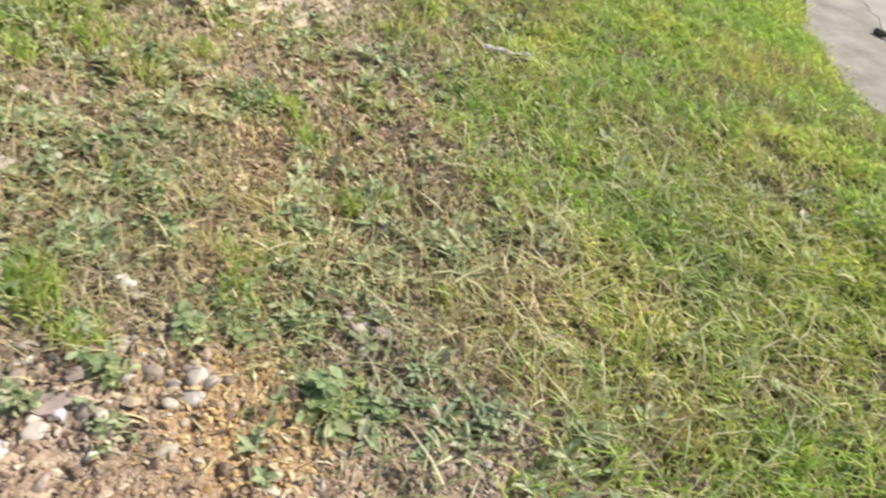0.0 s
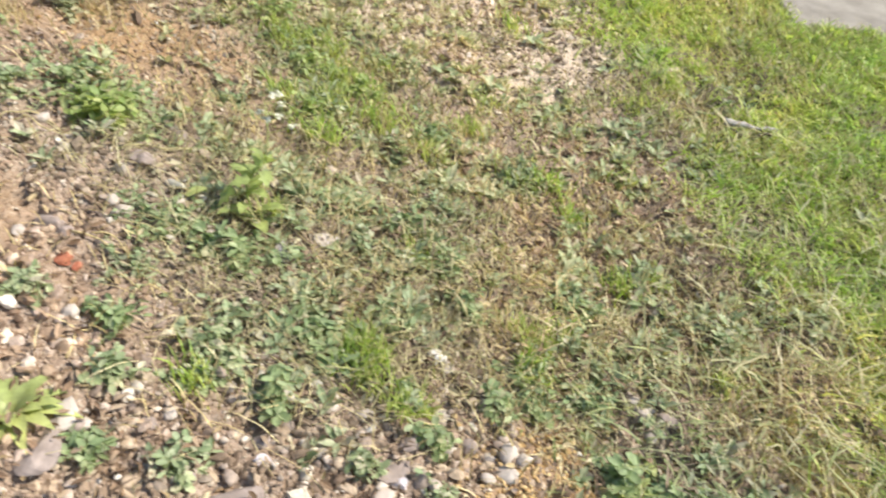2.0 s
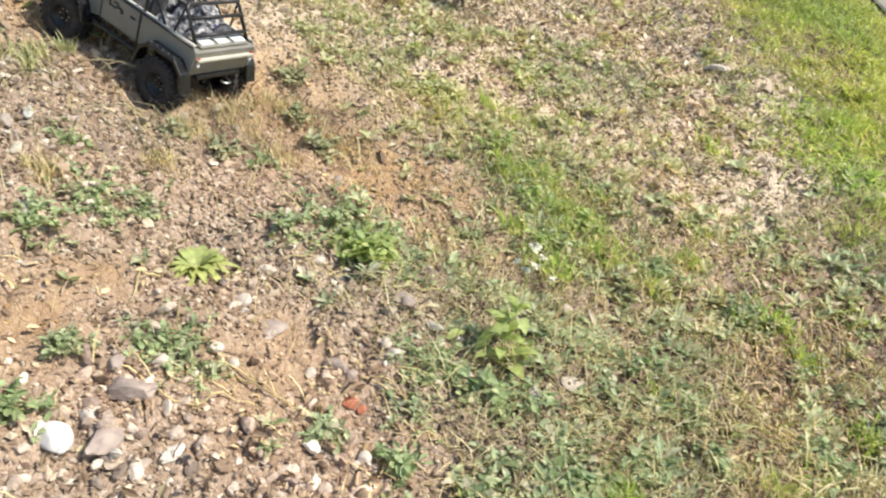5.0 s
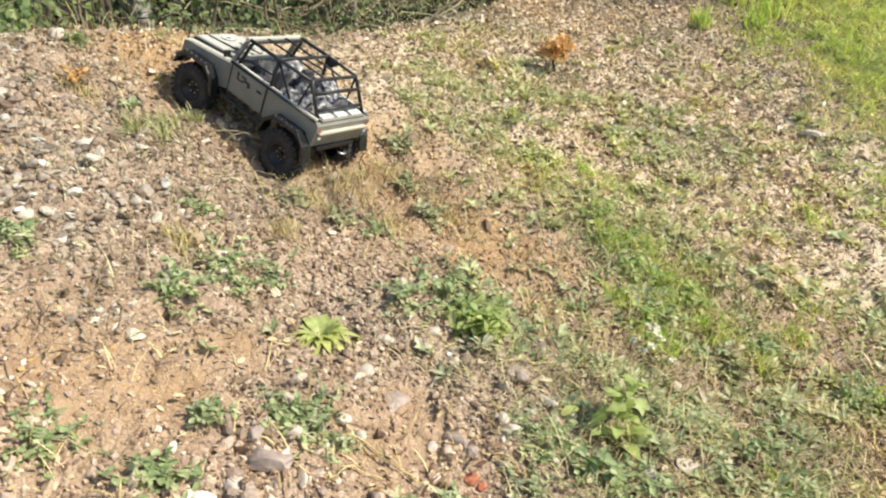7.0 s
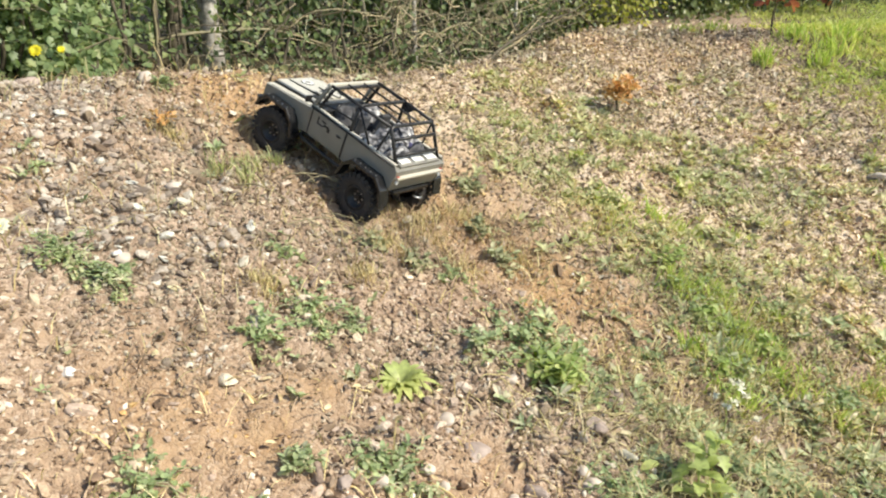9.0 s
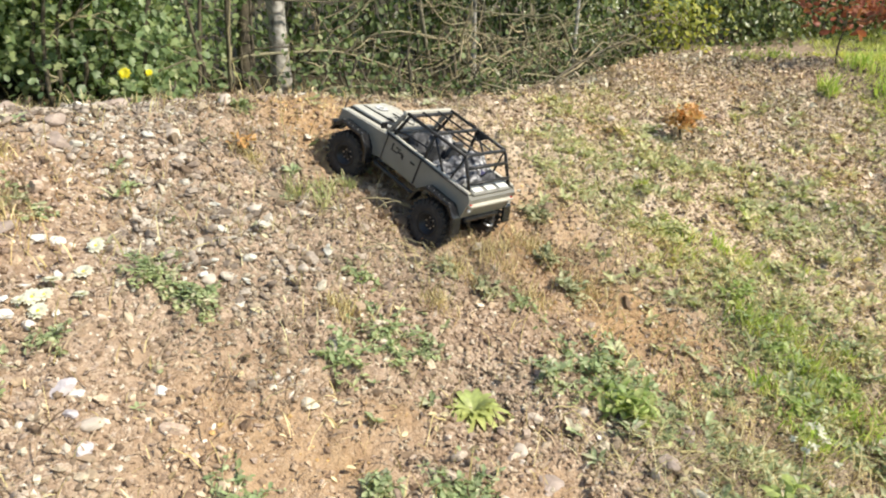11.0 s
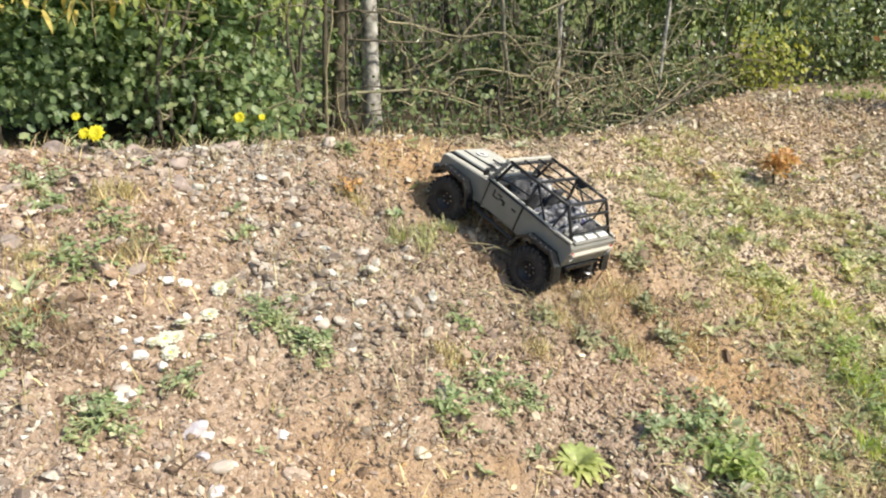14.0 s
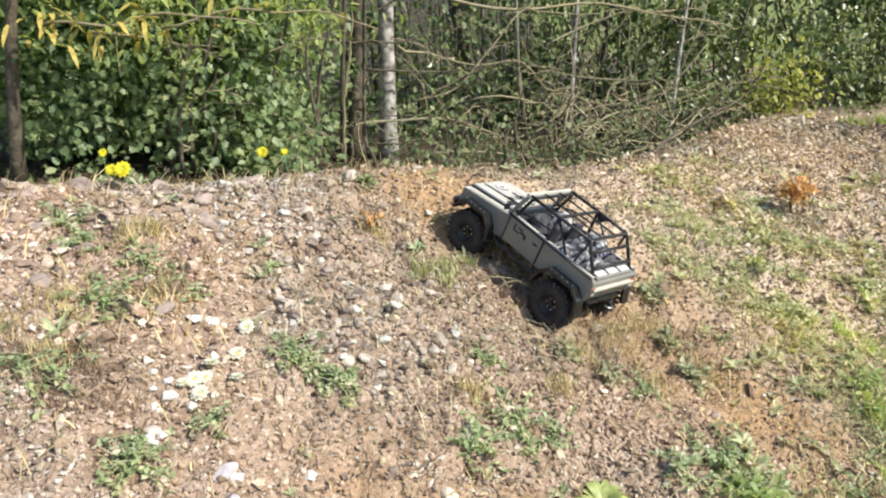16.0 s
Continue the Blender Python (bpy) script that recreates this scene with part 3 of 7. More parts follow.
def rock(seed, fine, cuts=11, keep=0.36):
    """A stone of radius about 1, broken by flat faces."""
    gen = np.random.default_rng(seed)
    if fine:
        bm = bmesh.new()
        bmesh.ops.create_icosphere(bm, subdivisions=fine, radius=1)
        v, f = np.array([p.co[:] for p in bm.verts]), np.array([[p.index for p in q.verts] for q in bm.faces])
        bm.free()
    else:
        v = np.array([(1, 0, 0), (-1, 0, 0), (0, 1, 0), (0, -1, 0), (0, 0, 1), (0, 0, -1)]) * gen.uniform(0.75, 1.2, (6, 1)) + gen.normal(0, 0.15, (6, 3))
        f = np.array([(4, 0, 2), (4, 2, 1), (4, 1, 3), (4, 3, 0), (5, 2, 0), (5, 1, 2), (5, 3, 1), (5, 0, 3)])
        cuts = 2
    for i in range(cuts):
        d = gen.normal(0, 1, 3)
        d /= np.linalg.norm(d)
        over = np.maximum(v @ d - gen.uniform(keep, 0.85), 0)
        v = v - over[:, None] * d
    return v, f


def make_gravel():
    gen = np.random.default_rng(3)

    def stony(x, y):
        base = 1 - 0.52 * weed_zone(x, y)
        base = base * (1 - 0.97 * lawn_zone(x, y)) * (1 - 0.85 * ochre_zone(x, y)) * (1 - 0.45 * dusty_zone(x, y))
        heap = step(0.33, 0.56, fbm(x * 5, y * 5, 4, 61))
        return np.clip(base * (1 - 0.92 * bare_zone(x, y)) * (0.30 + 0.70 * heap), 0, 1) * (1 - litter_zone(x, y)) * in_view(x, y)

    chips = lambda x, y: np.clip((1 - 0.6 * weed_zone(x, y)) * (1 - 0.8 * bare_zone(x, y)) * (1 - 0.97 * lawn_zone(x, y)) * (1 - 0.3 * dusty_zone(x, y)) * (1 - 0.45 * ochre_zone(x, y)), 0, 1) * (1 - litter_zone(x, y)) * in_view(x, y)

    sets, grey = [], []
    for n, lo, hi, fine in ((215000, 0.0028, 0.0062, 0), (64000, 0.0046, 0.0088, 1), (21000, 0.0075, 0.0128, 1), (2600, 0.012, 0.020, 2)):
        for kind in range(4):
            p = clear_of_wheels(sample(n // 4, -2.3, 1.9, 0.45, 4.2, chips if lo < 0.004 else stony, gen))
            m = len(p)
            s = (lo + (hi - lo) * gen.uniform(0, 1, m) ** 1.6)[:, None] * np.stack([gen.uniform(0.9, 1.6, m), gen.uniform(0.75, 1.15, m), gen.uniform(0.5, 0.9, m)], -1)
            p[:, 2] += s[:, 2] * 0.3
            turn = rotations(m, 55, gen)
            cool = gen.uniform(0, 1, m) < 0.06 + 0.62 * step(0.75, 1.5, -p[:, 0] + 0.9 * (fbm(p[:, 0] * 3, p[:, 1] * 3, 3, 191) - 0.5))
            for pick, into in ((cool, grey), (~cool, sets)):
                into.append(strew(*rock(kind * 7 + fine, fine), turn[pick], s[pick], p[pick]))
    tagged(new("grey_gravel", tri_mesh("grey_gravel", *joined(grey), M_GRAVEL_GREY, False)), "loose lavender-grey gravel on the upper bank", "gravel", kind="stuff")
    me = tri_mesh("gravel", *joined(sets), M_GRAVEL, False)
    tagged(new("gravel", me), "loose pale pinkish gravel strewn over the sandy bank", "gravel", kind="stuff")


make_gravel()


def make_pebbles():
    gen = np.random.default_rng(17)
    sets = []
    for kind in range(3):
        p = sample(430, -0.95, 0.0, 0.85, 1.5, lambda x, y: np.clip(blob(x, y, -0.48, 1.05, 0.15) + 0.4 * blob(x, y, -0.3, 1.38, 0.12) + 0.5 * blob(x, y, -0.72, 1.12, 0.12) - 0.9 * blob(x, y, -0.36, 1.215, 0.06) - bare_zone(x, y), 0, 1), gen)
        s = (0.006 + 0.012 * gen.uniform(0, 1, len(p)) ** 1.7)[:, None] * np.stack([gen.uniform(0.9, 1.5, len(p)), gen.uniform(0.8, 1.1, len(p)), gen.uniform(0.5, 0.85, len(p))], -1)
        p[:, 2] += s[:, 2] * 0.35
        sets.append(strew(*rock(90 + kind, 2, 12, 0.32), rotations(len(p), 60, gen), s, p))
    for kind in range(3):
        p = clear_of_wheels(sample(1500, -2.2, -0.55, 1.55, 3.0, lambda x, y: in_view(x, y) * (1 - litter_zone(x, y)) * step(0.40, 0.62, fbm(x * 4, y * 4, 3, 231)) * step(-0.6, -1.2, x + 0.3 * (y - 2)), gen), 0.09)
        s = (0.009 + 0.010 * gen.uniform(0, 1, len(p)) ** 1.6)[:, None] * np.stack([gen.uniform(0.9, 1.6, len(p)), gen.uniform(0.8, 1.1, len(p)), gen.uniform(0.35, 0.65, len(p))], -1)
        p[:, 2] += s[:, 2] * 0.3
        sets.append(strew(*rock(93 + kind, 2, 12, 0.32), rotations(len(p), 35, gen), s, p))
    tagged(new("pebbles", tri_mesh("pebbles", *joined(sets), M_GRAVEL_GREY, False)), "broken pale pinkish-grey stones in loose heaps", "pebbles", kind="stuff")


make_pebbles()


def near_heap(x, y):
    """Where rounded pebbles lie bare at the foot of the weeds."""
    d = blob(x, y, -0.13, 0.885, 0.05) + 0.9 * blob(x, y, -0.03, 0.835, 0.07) + 0.9 * blob(x, y, 0.07, 0.79, 0.06) + 0.9 * blob(x, y, 0.21, 0.79, 0.05) + 0.7 * blob(x, y, -0.24, 0.88, 0.07) + 0.7 * blob(x, y, 0.51, 0.75, 0.05) + 0.5 * blob(x, y, 0.23, 0.91, 0.05) + 0.45 * blob(x, y, -0.38, 0.95, 0.12) + 0.3 * blob(x, y, -0.36, 1.2, 0.1)
    return np.clip(d * (0.45 + 0.9 * fbm(x * 11, y * 11, 3, 241)) - bare_zone(x, y), 0, 1)


def make_near_pebbles():
    gen = np.random.default_rng(37)
    sets, pale = [], []
    for kind in range(4):
        p = sample(900, -0.6, 0.7, 0.62, 1.4, near_heap, gen)
        s = (0.0045 + 0.0085 * gen.uniform(0, 1, len(p)) ** 2.2)[:, None] * np.stack([gen.uniform(0.95, 1.5, len(p)), gen.uniform(0.8, 1.1, len(p)), gen.uniform(0.55, 0.85, len(p))], -1)
        p[:, 2] += s[:, 2] * 0.4
        (pale if kind % 2 else sets).append(strew(*rock(110 + kind, 2, 8, 0.5), rotations(len(p), 60, gen), s, p))
    tagged(new("near_pebbles", tri_mesh("near_pebbles", *joined(pale), M_GRAVEL_GREY, True)), "rounded pale pebbles at the foot of the weeds", "pebbles", kind="stuff")
    tagged(new("near_pebbles", tri_mesh("near_pebbles", *joined(sets), M_GRAVEL, True)), "rounded beige and grey pebbles at the foot of the weeds", "pebbles", kind="stuff")


make_near_pebbles()


def make_ochre_gravel():
    gen = np.random.default_rng(13)
    p = sample(16000, -1.2, 0.7, 0.5, 2.6, lambda x, y: np.clip(1.3 * blob(x, y, 0.30, 0.69, 0.075) + 0.25 * step(0.35, 0.8, ochre_zone(x, y)), 0, 1), gen)
    p = np.concatenate([p, sample(3400, 0.1, 0.5, 0.52, 0.86, lambda x, y: np.clip(1.4 * blob(x, y, 0.29, 0.70, 0.075) * (0.3 + 1.1 * fbm(x * 12, y * 12, 3, 281)), 0, 1), gen)])
    s = (0.0028 + 0.006 * gen.uniform(0, 1, len(p)) ** 2)[:, None] * np.stack([gen.uniform(0.9, 1.5, len(p)), gen.uniform(0.8, 1.1, len(p)), gen.uniform(0.5, 0.9, len(p))], -1)
    p[:, 2] += s[:, 2] * 0.3
    tagged(new("ochre_gravel", tri_mesh("ochre_gravel", *strew(*rock(77, 1), rotations(len(p), 40, gen), s, p), M_OCHRE, False)), "coarse yellow-ochre grit in bare patches of the bank", "gravel", kind="stuff")


make_ochre_gravel()


def blades(p, length, width, lean, gen, least=0.3):
    """Bent, tapering grass blades from their roots."""
    n = len(p)
    ang, face = gen.uniform(0, 2 * np.pi, n), gen.uniform(0, 2 * np.pi, n)
    lean = lean * gen.uniform(least, 1.0, n)
    d = np.stack([np.cos(ang), np.sin(ang), 0 * ang], -1)
    side = np.stack([np.cos(face), np.sin(face), 0 * ang], -1)
    rows = []
    for s, w in ((0.0, 0.8), (0.45, 1.0), (0.8, 0.6)):
        mid = p + d * (lean * length * s ** 1.6)[:, None]
        mid[:, 2] += length * np.sqrt(np.clip(1 - lean ** 2, 0.03, 1)) * s * (1 - 0.25 * lean * s)
        rows += [mid - side * (width * w / 2)[:, None], mid + side * (width * w / 2)[:, None]]
    tip = p + d * (lean * length)[:, None]
    tip[:, 2] += length * np.sqrt(np.clip(1 - lean ** 2, 0.03, 1)) * (1 - 0.35 * lean)
    v = np.stack(rows + [tip], 1)
    f = np.array([(0, 1, 3), (0, 3, 2), (2, 3, 5), (2, 5, 4), (4, 5, 6)])
    return v.reshape(-1, 3), (f[None] + (np.arange(n) * 7)[:, None, None]).reshape(-1, 3)


def make_grass():
    gen = np.random.default_rng(5)
    sets = []
    def lush(x, y):
        tone = step(0.32, 0.62, fbm(x * 6, y * 6, 4, 71))
        return lawn_zone(x, y) * (0.12 + 0.88 * tone) * off_path(x, y) * step(-0.9, 0.1, y) * (1 - 0.8 * blob(x, y, 0.86, 0.42, 0.12))

    p = sample(150000, 0.3, 2.9, -0.9, 2.4, lush, gen)
    sets.append(blades(p, gen.uniform(0.016, 0.045, len(p)), gen.uniform(0.0018, 0.0042, len(p)), 0.99, gen, 0.55))
    p = sample(60000, 0.3, 2.9, -0.9, 2.4, lush, gen)
    sets.append(blades(p, gen.uniform(0.018, 0.040, len(p)), gen.uniform(0.0055, 0.011, len(p)), 1.0, gen, 0.7))
    p = sample(44000, 0.3, 2.9, -0.9, 2.4, lush, gen)
    sets.append(blades(p, gen.uniform(0.05, 0.09, len(p)), gen.uniform(0.003, 0.0058, len(p)), 1.0, gen, 0.6))
    p = sample(62000, 0.8, 5.0, 2.2, 5.2, lush, gen)
    far = blades(p, gen.uniform(0.03, 0.08, len(p)), gen.uniform(0.003, 0.006, len(p)), 0.98, gen, 0.6)
    lime = lambda x, y: step(-0.12, 0.25, x - 1.62 - 0.04 * (y - 2.0) + 0.5 * (fbm(x * 3, y * 3, 3, 221) - 0.5)) * off_path(x, y) * (0.25 + 0.75 * step(0.35, 0.6, fbm(x * 6, y * 6, 4, 71)))
    q = sample(90000, 1.3, 2.9, 1.5, 4.3, lime, gen)
    more = blades(q, gen.uniform(0.018, 0.05, len(q)), gen.uniform(0.004, 0.009, len(q)), 1.0, gen, 0.6)
    verge = lambda x, y: off_path(x, y) * (0.3 + 0.7 * lush(x, y)) * (1 - step(0.25, 0.75, np.interp(y, PATH_Y, PATH_X) - x + 0.4 * (fbm(x * 4, y * 4, 3, 171) - 0.5)))
    p = sample(60000, 1.2, 2.9, -0.1, 2.4, verge, gen)
    q = np.array([(x, y, 0) for y in gen.uniform(0.2, 2.8, 2600) for x in [float(np.interp(y, PATH_Y, PATH_X)) + gen.normal(-0.02, 0.035)]])
    q[:, 2] = np.maximum(height(q[:, 0], q[:, 1]), lie(q[:, 0], q[:, 1]))
    p = np.concatenate([p, q])
    rim = blades(p, gen.uniform(0.02, 0.05, len(p)), gen.uniform(0.003, 0.007, len(p)), 0.98, gen, 0.5)
    p = sample(4000, 0.4, 1.6, 0.25, 1.5, lambda x, y: np.clip(lawn_zone(x, y) + 0.7 * blob(x, y, 0.7, 0.7, 0.2), 0, 1) * (0.2 + 0.8 * step(0.38, 0.62, fbm(x * 5, y * 5, 3, 271))), gen)
    p[:, 2] += gen.uniform(0.008, 0.022, len(p))
    tagged(new("lying_grass", tri_mesh("lying_grass", *blades(p, gen.uniform(0.05, 0.13, len(p)), gen.uniform(0.0022, 0.0048, len(p)), 1.0, gen, 0.8), M_BANKGRASS, False)), "long half-dry grass blades lying over the lawn", "grass", kind="stuff")
    tagged(new("fresh_grass", tri_mesh("fresh_grass", *joined([far, rim, more]), M_FRESH, False)), "lush bright green grass beside the path", "grass", kind="stuff")
    thin = lambda x, y: np.clip(weed_zone(x, y) * (1 - 0.7 * lawn_zone(x, y)) + 0.8 * blob(x, y, 0.68, 0.72, 0.16) + 0.5 * blob(x, y, 0.55, 1.0, 0.2), 0, 1) * (0.14 * step(1.4, 0.9, y) + 0.04 + 0.96 * step(0.45, 0.66, fbm(x * 7, y * 7, 4, 81)))
    p = clear_of_wheels(sample(60000, -0.6, 1.7, 0.4, 3.4, thin, gen), 0.05)
    bank = blades(p, gen.uniform(0.016, 0.060, len(p)), gen.uniform(0.0024, 0.0060, len(p)), 1.0, gen, 0.6)
    tagged(new("bank_grass", tri_mesh("bank_grass", *bank, M_BANKGRASS, False)), "thin half-dry olive grass among the weeds of the bank", "grass", kind="stuff")
    me = tri_mesh("grass", *joined(sets), M_GRASS, False)
    tagged(new("grass", me), "short green lawn grass thinning out up the bank", "grass", kind="stuff")
    dry = lambda x, y: np.clip(0.75 * weed_zone(x, y) + 0.35 * lawn_zone(x, y) + 0.8 * blob(x, y, 0.86, 0.42, 0.13) + 0.12, 0, 1) * (0.2 + 0.8 * step(0.35, 0.6, fbm(x * 4, y * 4, 3, 151))) * (1 - litter_zone(x, y)) * (1 - 0.6 * dusty_zone(x, y))
    p = clear_of_wheels(sample(150000, -2.0, 2.4, 0.1, 4.0, lambda x, y: dry(x, y) * off_path(x, y), gen), 0.05)
    p[:, 2] += gen.uniform(0.001, 0.008, len(p))
    me = tri_mesh("dry_grass", *blades(p, gen.uniform(0.018, 0.075, len(p)), gen.uniform(0.0012, 0.0032, len(p)), 1.0, gen), M_STRAW, False)
    tagged(new("dry_grass", me), "dead straw-coloured grass stems lying on the bank", "dry grass", kind="stuff")


make_grass()

LEAF_V = [(0, 0, 0), (0.36, 0.3, 0.06), (0.36, -0.3, 0.06), (0.8, 0.27, 0.02), (0.8, -0.27, 0.02), (1.0, 0, -0.08), (0.45, 0, -0.03)]
LEAF_F = [(0, 6, 1), (0, 2, 6), (1, 6, 3), (2, 4, 6), (6, 5, 3), (6, 4, 5)]


LOBED_V = [(0, 0, 0), (0.12, 0.36, 0.05), (0.42, 0.24, 0.02), (0.55, 0.44, 0.04), (0.68, 0.2, 0.0), (1.05, 0, -0.10), (0.68, -0.2, 0.0), (0.55, -0.44, 0.04), (0.42, -0.24, 0.02), (0.12, -0.36, 0.05), (0.4, 0, -0.03)]
LOBED_F = [(10, k + 1, k) for k in range(9)] + [(10, 0, 9)]


def leaves(p, size, tilt, gen, wide=1.0):
    s = np.stack([size, size * wide, size], -1)
    return strew(LEAF_V, LEAF_F, rotations(len(p), tilt, gen), s, p)


def ribbon_leaf(length, width, rise, droop, heading, n=5, fold=0.25, base=(0, 0, 0)):
    """A long leaf that rises and bends over; vertices and triangles."""
    v, f = [], []
    c, s = math.cos(heading), math.sin(heading)
    for i in range(n + 1):
        t = i / n
        w = width * math.sin(math.pi * min(0.12 + 0.88 * t, 1)) ** 0.8
        d, z = length * t * (1 - 0.12 * t), length * (rise * t - droop * t * t)
        for k in (-1, 0, 1):
            y = k * w / 2
            zz = z + fold * abs(k) * w / 2
            v.append((base[0] + d * c - y * s, base[1] + d * s + y * c, base[2] + zz))
    for i in range(n):
        for k in (0, 1):
            a = i * 3 + k
            f += [(a, a + 3, a + 4), (a, a + 4, a + 1)]
    return np.array(v), np.array(f)


def sprout(count, length, width, rise, seed):
    """A tiny plant of a few leaves round one root, radius about 1."""
    gen = np.random.default_rng(seed)
    return joined([ribbon_leaf(length * gen.uniform(0.6, 1.1), width * gen.uniform(0.8, 1.2), rise * gen.uniform(0.3, 1.3), rise * gen.uniform(0.2, 0.8), 2.4 * i + gen.uniform(-0.4, 0.4), 2, 0.3, (gen.normal(0, 0.12), gen.normal(0, 0.12), gen.uniform(0, 0.15))) for i in range(count)])


def make_herbs():
    gen = np.random.default_rng(9)

    def cover(x, y):
        clump = step(0.46, 0.62, fbm(x * 8, y * 8, 4, 91))
        patch = step(0.54, 0.70, fbm(x * 3.3, y * 3.3, 4, 95))
        return (weed_zone(x, y) * (1 - 0.65 * lawn_zone(x, y)) * (0.06 + 0.94 * clump) + 0.30 * patch * clump + 0.012) * (1 - litter_zone(x, y)) * (1 - lawn_zone(x, y) * 0.5)

    near, upper = [], []
    for k, (n, shape, lo, hi) in enumerate(((6400, sprout(7, 1.0, 0.52, 0.6, 1), 0.010, 0.030), (7000, sprout(8, 1.0, 0.28, 0.9, 2), 0.013, 0.044), (3600, sprout(6, 1.0, 0.42, 0.7, 3), 0.015, 0.044))):
        p = clear_of_wheels(sample(n, -1.9, 1.8, 0.35, 3.4, cover, gen), 0.06)
        size = gen.uniform(lo, hi, len(p))
        p[:, 2] += size * 0.15
        turn, high = rotations(len(p), 22, gen), (p[:, 1] + gen.normal(0, 0.12, len(p)) > 1.75) & (p[:, 0] > -0.3)
        for pick, into in ((high, upper), (~high, near)):
            into.append(strew(*shape, turn[pick], np.repeat(size[pick, None], 3, 1), p[pick]))
    tagged(new("low_herbs", tri_mesh("low_herbs", *joined(near), M_HERB, False)), "patchy carpet of tiny green herbs among the gravel", "herbs", kind="stuff")
    tagged(new("sunny_herbs", tri_mesh("sunny_herbs", *joined(upper), M_UPHERB, False)), "patchy yellow-green herbs on the sunny upper bank", "herbs", kind="stuff")
    p = clear_of_wheels(sample(22000, -2.0, 1.8, 0.35, 3.6, lambda x, y: (0.22 + 0.75 * weed_zone(x, y) + 0.5 * step(0.45, 0.65, fbm(x * 5, y * 5, 3, 161))) * (1 - 0.9 * lawn_zone(x, y)) * (1 - 0.65 * dusty_zone(x, y)) * (1 - litter_zone(x, y)), gen), 0.05)
    p[:, 2] += gen.uniform(0.002, 0.010, len(p))
    q = sample(5200, -0.35, 0.6, 0.78, 1.6, lambda x, y: np.clip(1.1 * blob(x, y, 0.08, 1.02, 0.14) + 0.9 * blob(x, y, 0.02, 1.32, 0.16) + 0.5 * blob(x, y, 0.4, 0.95, 0.15), 0, 1), gen)
    q[:, 2] += gen.uniform(0.004, 0.022, len(q))
    me = tri_mesh("dry_stems", *blades(q, gen.uniform(0.03, 0.11, len(q)), gen.uniform(0.001, 0.0024, len(q)), 1.0, gen, 0.75), M_STRAW, False)
    tagged(new("dry_stems", me), "tangle of long dry weed stems lying on the bank", "litter", kind="stuff")
    me = tri_mesh("dead_stems", *blades(p, gen.uniform(0.014, 0.07, len(p)), gen.uniform(0.0014, 0.0046, len(p)), 1.0, gen, 0.6), M_DEAD, False)
    tagged(new("dead_stems", me), "short brown dead stems littering the bank", "litter", kind="stuff")


make_herbs()


def make_stubble():
    """Fine rusty stubble of dead seedlings in loose drifts."""
    gen = np.random.default_rng(23)
    drift = lambda x, y: step(0.47, 0.66, fbm(x * 4.2, y * 4.2, 4, 201)) * step(0.40, 0.60, fbm(x * 17, y * 17, 3, 203)) * (1 - 0.8 * lawn_zone(x, y)) * (1 - litter_zone(x, y)) * in_view(x, y)
    p = clear_of_wheels(sample(60000, -2.2, 1.6, 0.55, 4.0, drift, gen), 0.06)
    v, f = blades(p, gen.uniform(0.012, 0.034, len(p)), gen.uniform(0.0012, 0.0030, len(p)), 0.95, gen, 0.3)
    tagged(new("dead_stubble", tri_mesh("dead_stubble", v, f, M_RUST, False)), "drifts of fine rusty dead stubble on the gravel", "litter", kind="stuff")


make_stubble()


def make_chips():
    """Curled brown leaf scraps and bark chips below the brush."""
    gen = np.random.default_rng(29)
    bed = lambda x, y: np.clip(1.2 * blob(x, y, 0.30, 3.22, 0.28) + 1.2 * blob(x, y, 0.75, 3.55, 0.30) + 0.8 * blob(x, y, 1.15, 3.85, 0.30) + 0.8 * blob(x, y, 0.9, 3.0, 0.36) + 0.75 * blob(x, y, 0.95, 2.6, 0.28) + 0.6 * blob(x, y, 1.2, 2.35, 0.2) + 0.5 * blob(x, y, 0.55, 2.85, 0.25), 0, 1) * (0.25 + 0.75 * step(0.36, 0.58, fbm(x * 7, y * 7, 3, 211)))
    p = sample(24000, -0.3, 2.1, 2.0, 4.6, bed, gen)
    p[:, 2] += gen.uniform(0.002, 0.012, len(p))
    tagged(new("bark_chips", tri_mesh("bark_chips", *leaves(p, gen.uniform(0.010, 0.032, len(p)), 75, gen, 0.9), M_CHIP, False)), "curled brown leaf scraps and bark chips on the bank top", "litter", kind="stuff")


make_chips()


def make_flakes():
    """Scraps of dead leaves lying flat."""
    gen = np.random.default_rng(19)
    p = clear_of_wheels(sample(44000, -1.0, 2.0, 0.5, 3.9, lambda x, y: np.clip(0.16 + 0.8 * dusty_zone(x, y) + 0.5 * weed_zone(x, y), 0, 1) * (0.25 + 0.75 * step(0.4, 0.6, fbm(x * 6, y * 6, 3, 181))) * (1 - 0.6 * lawn_zone(x, y)) * (1 - litter_zone(x, y)), gen), 0.06)
    p[:, 2] += gen.uniform(0.004, 0.014, len(p))
    tagged(new("leaf_litter", tri_mesh("leaf_litter", *leaves(p, gen.uniform(0.007, 0.024, len(p)), 50, gen, 0.7), M_FLAKE, False)), "pale scraps of dead leaves strewn over the bank", "litter", kind="stuff")


make_flakes()


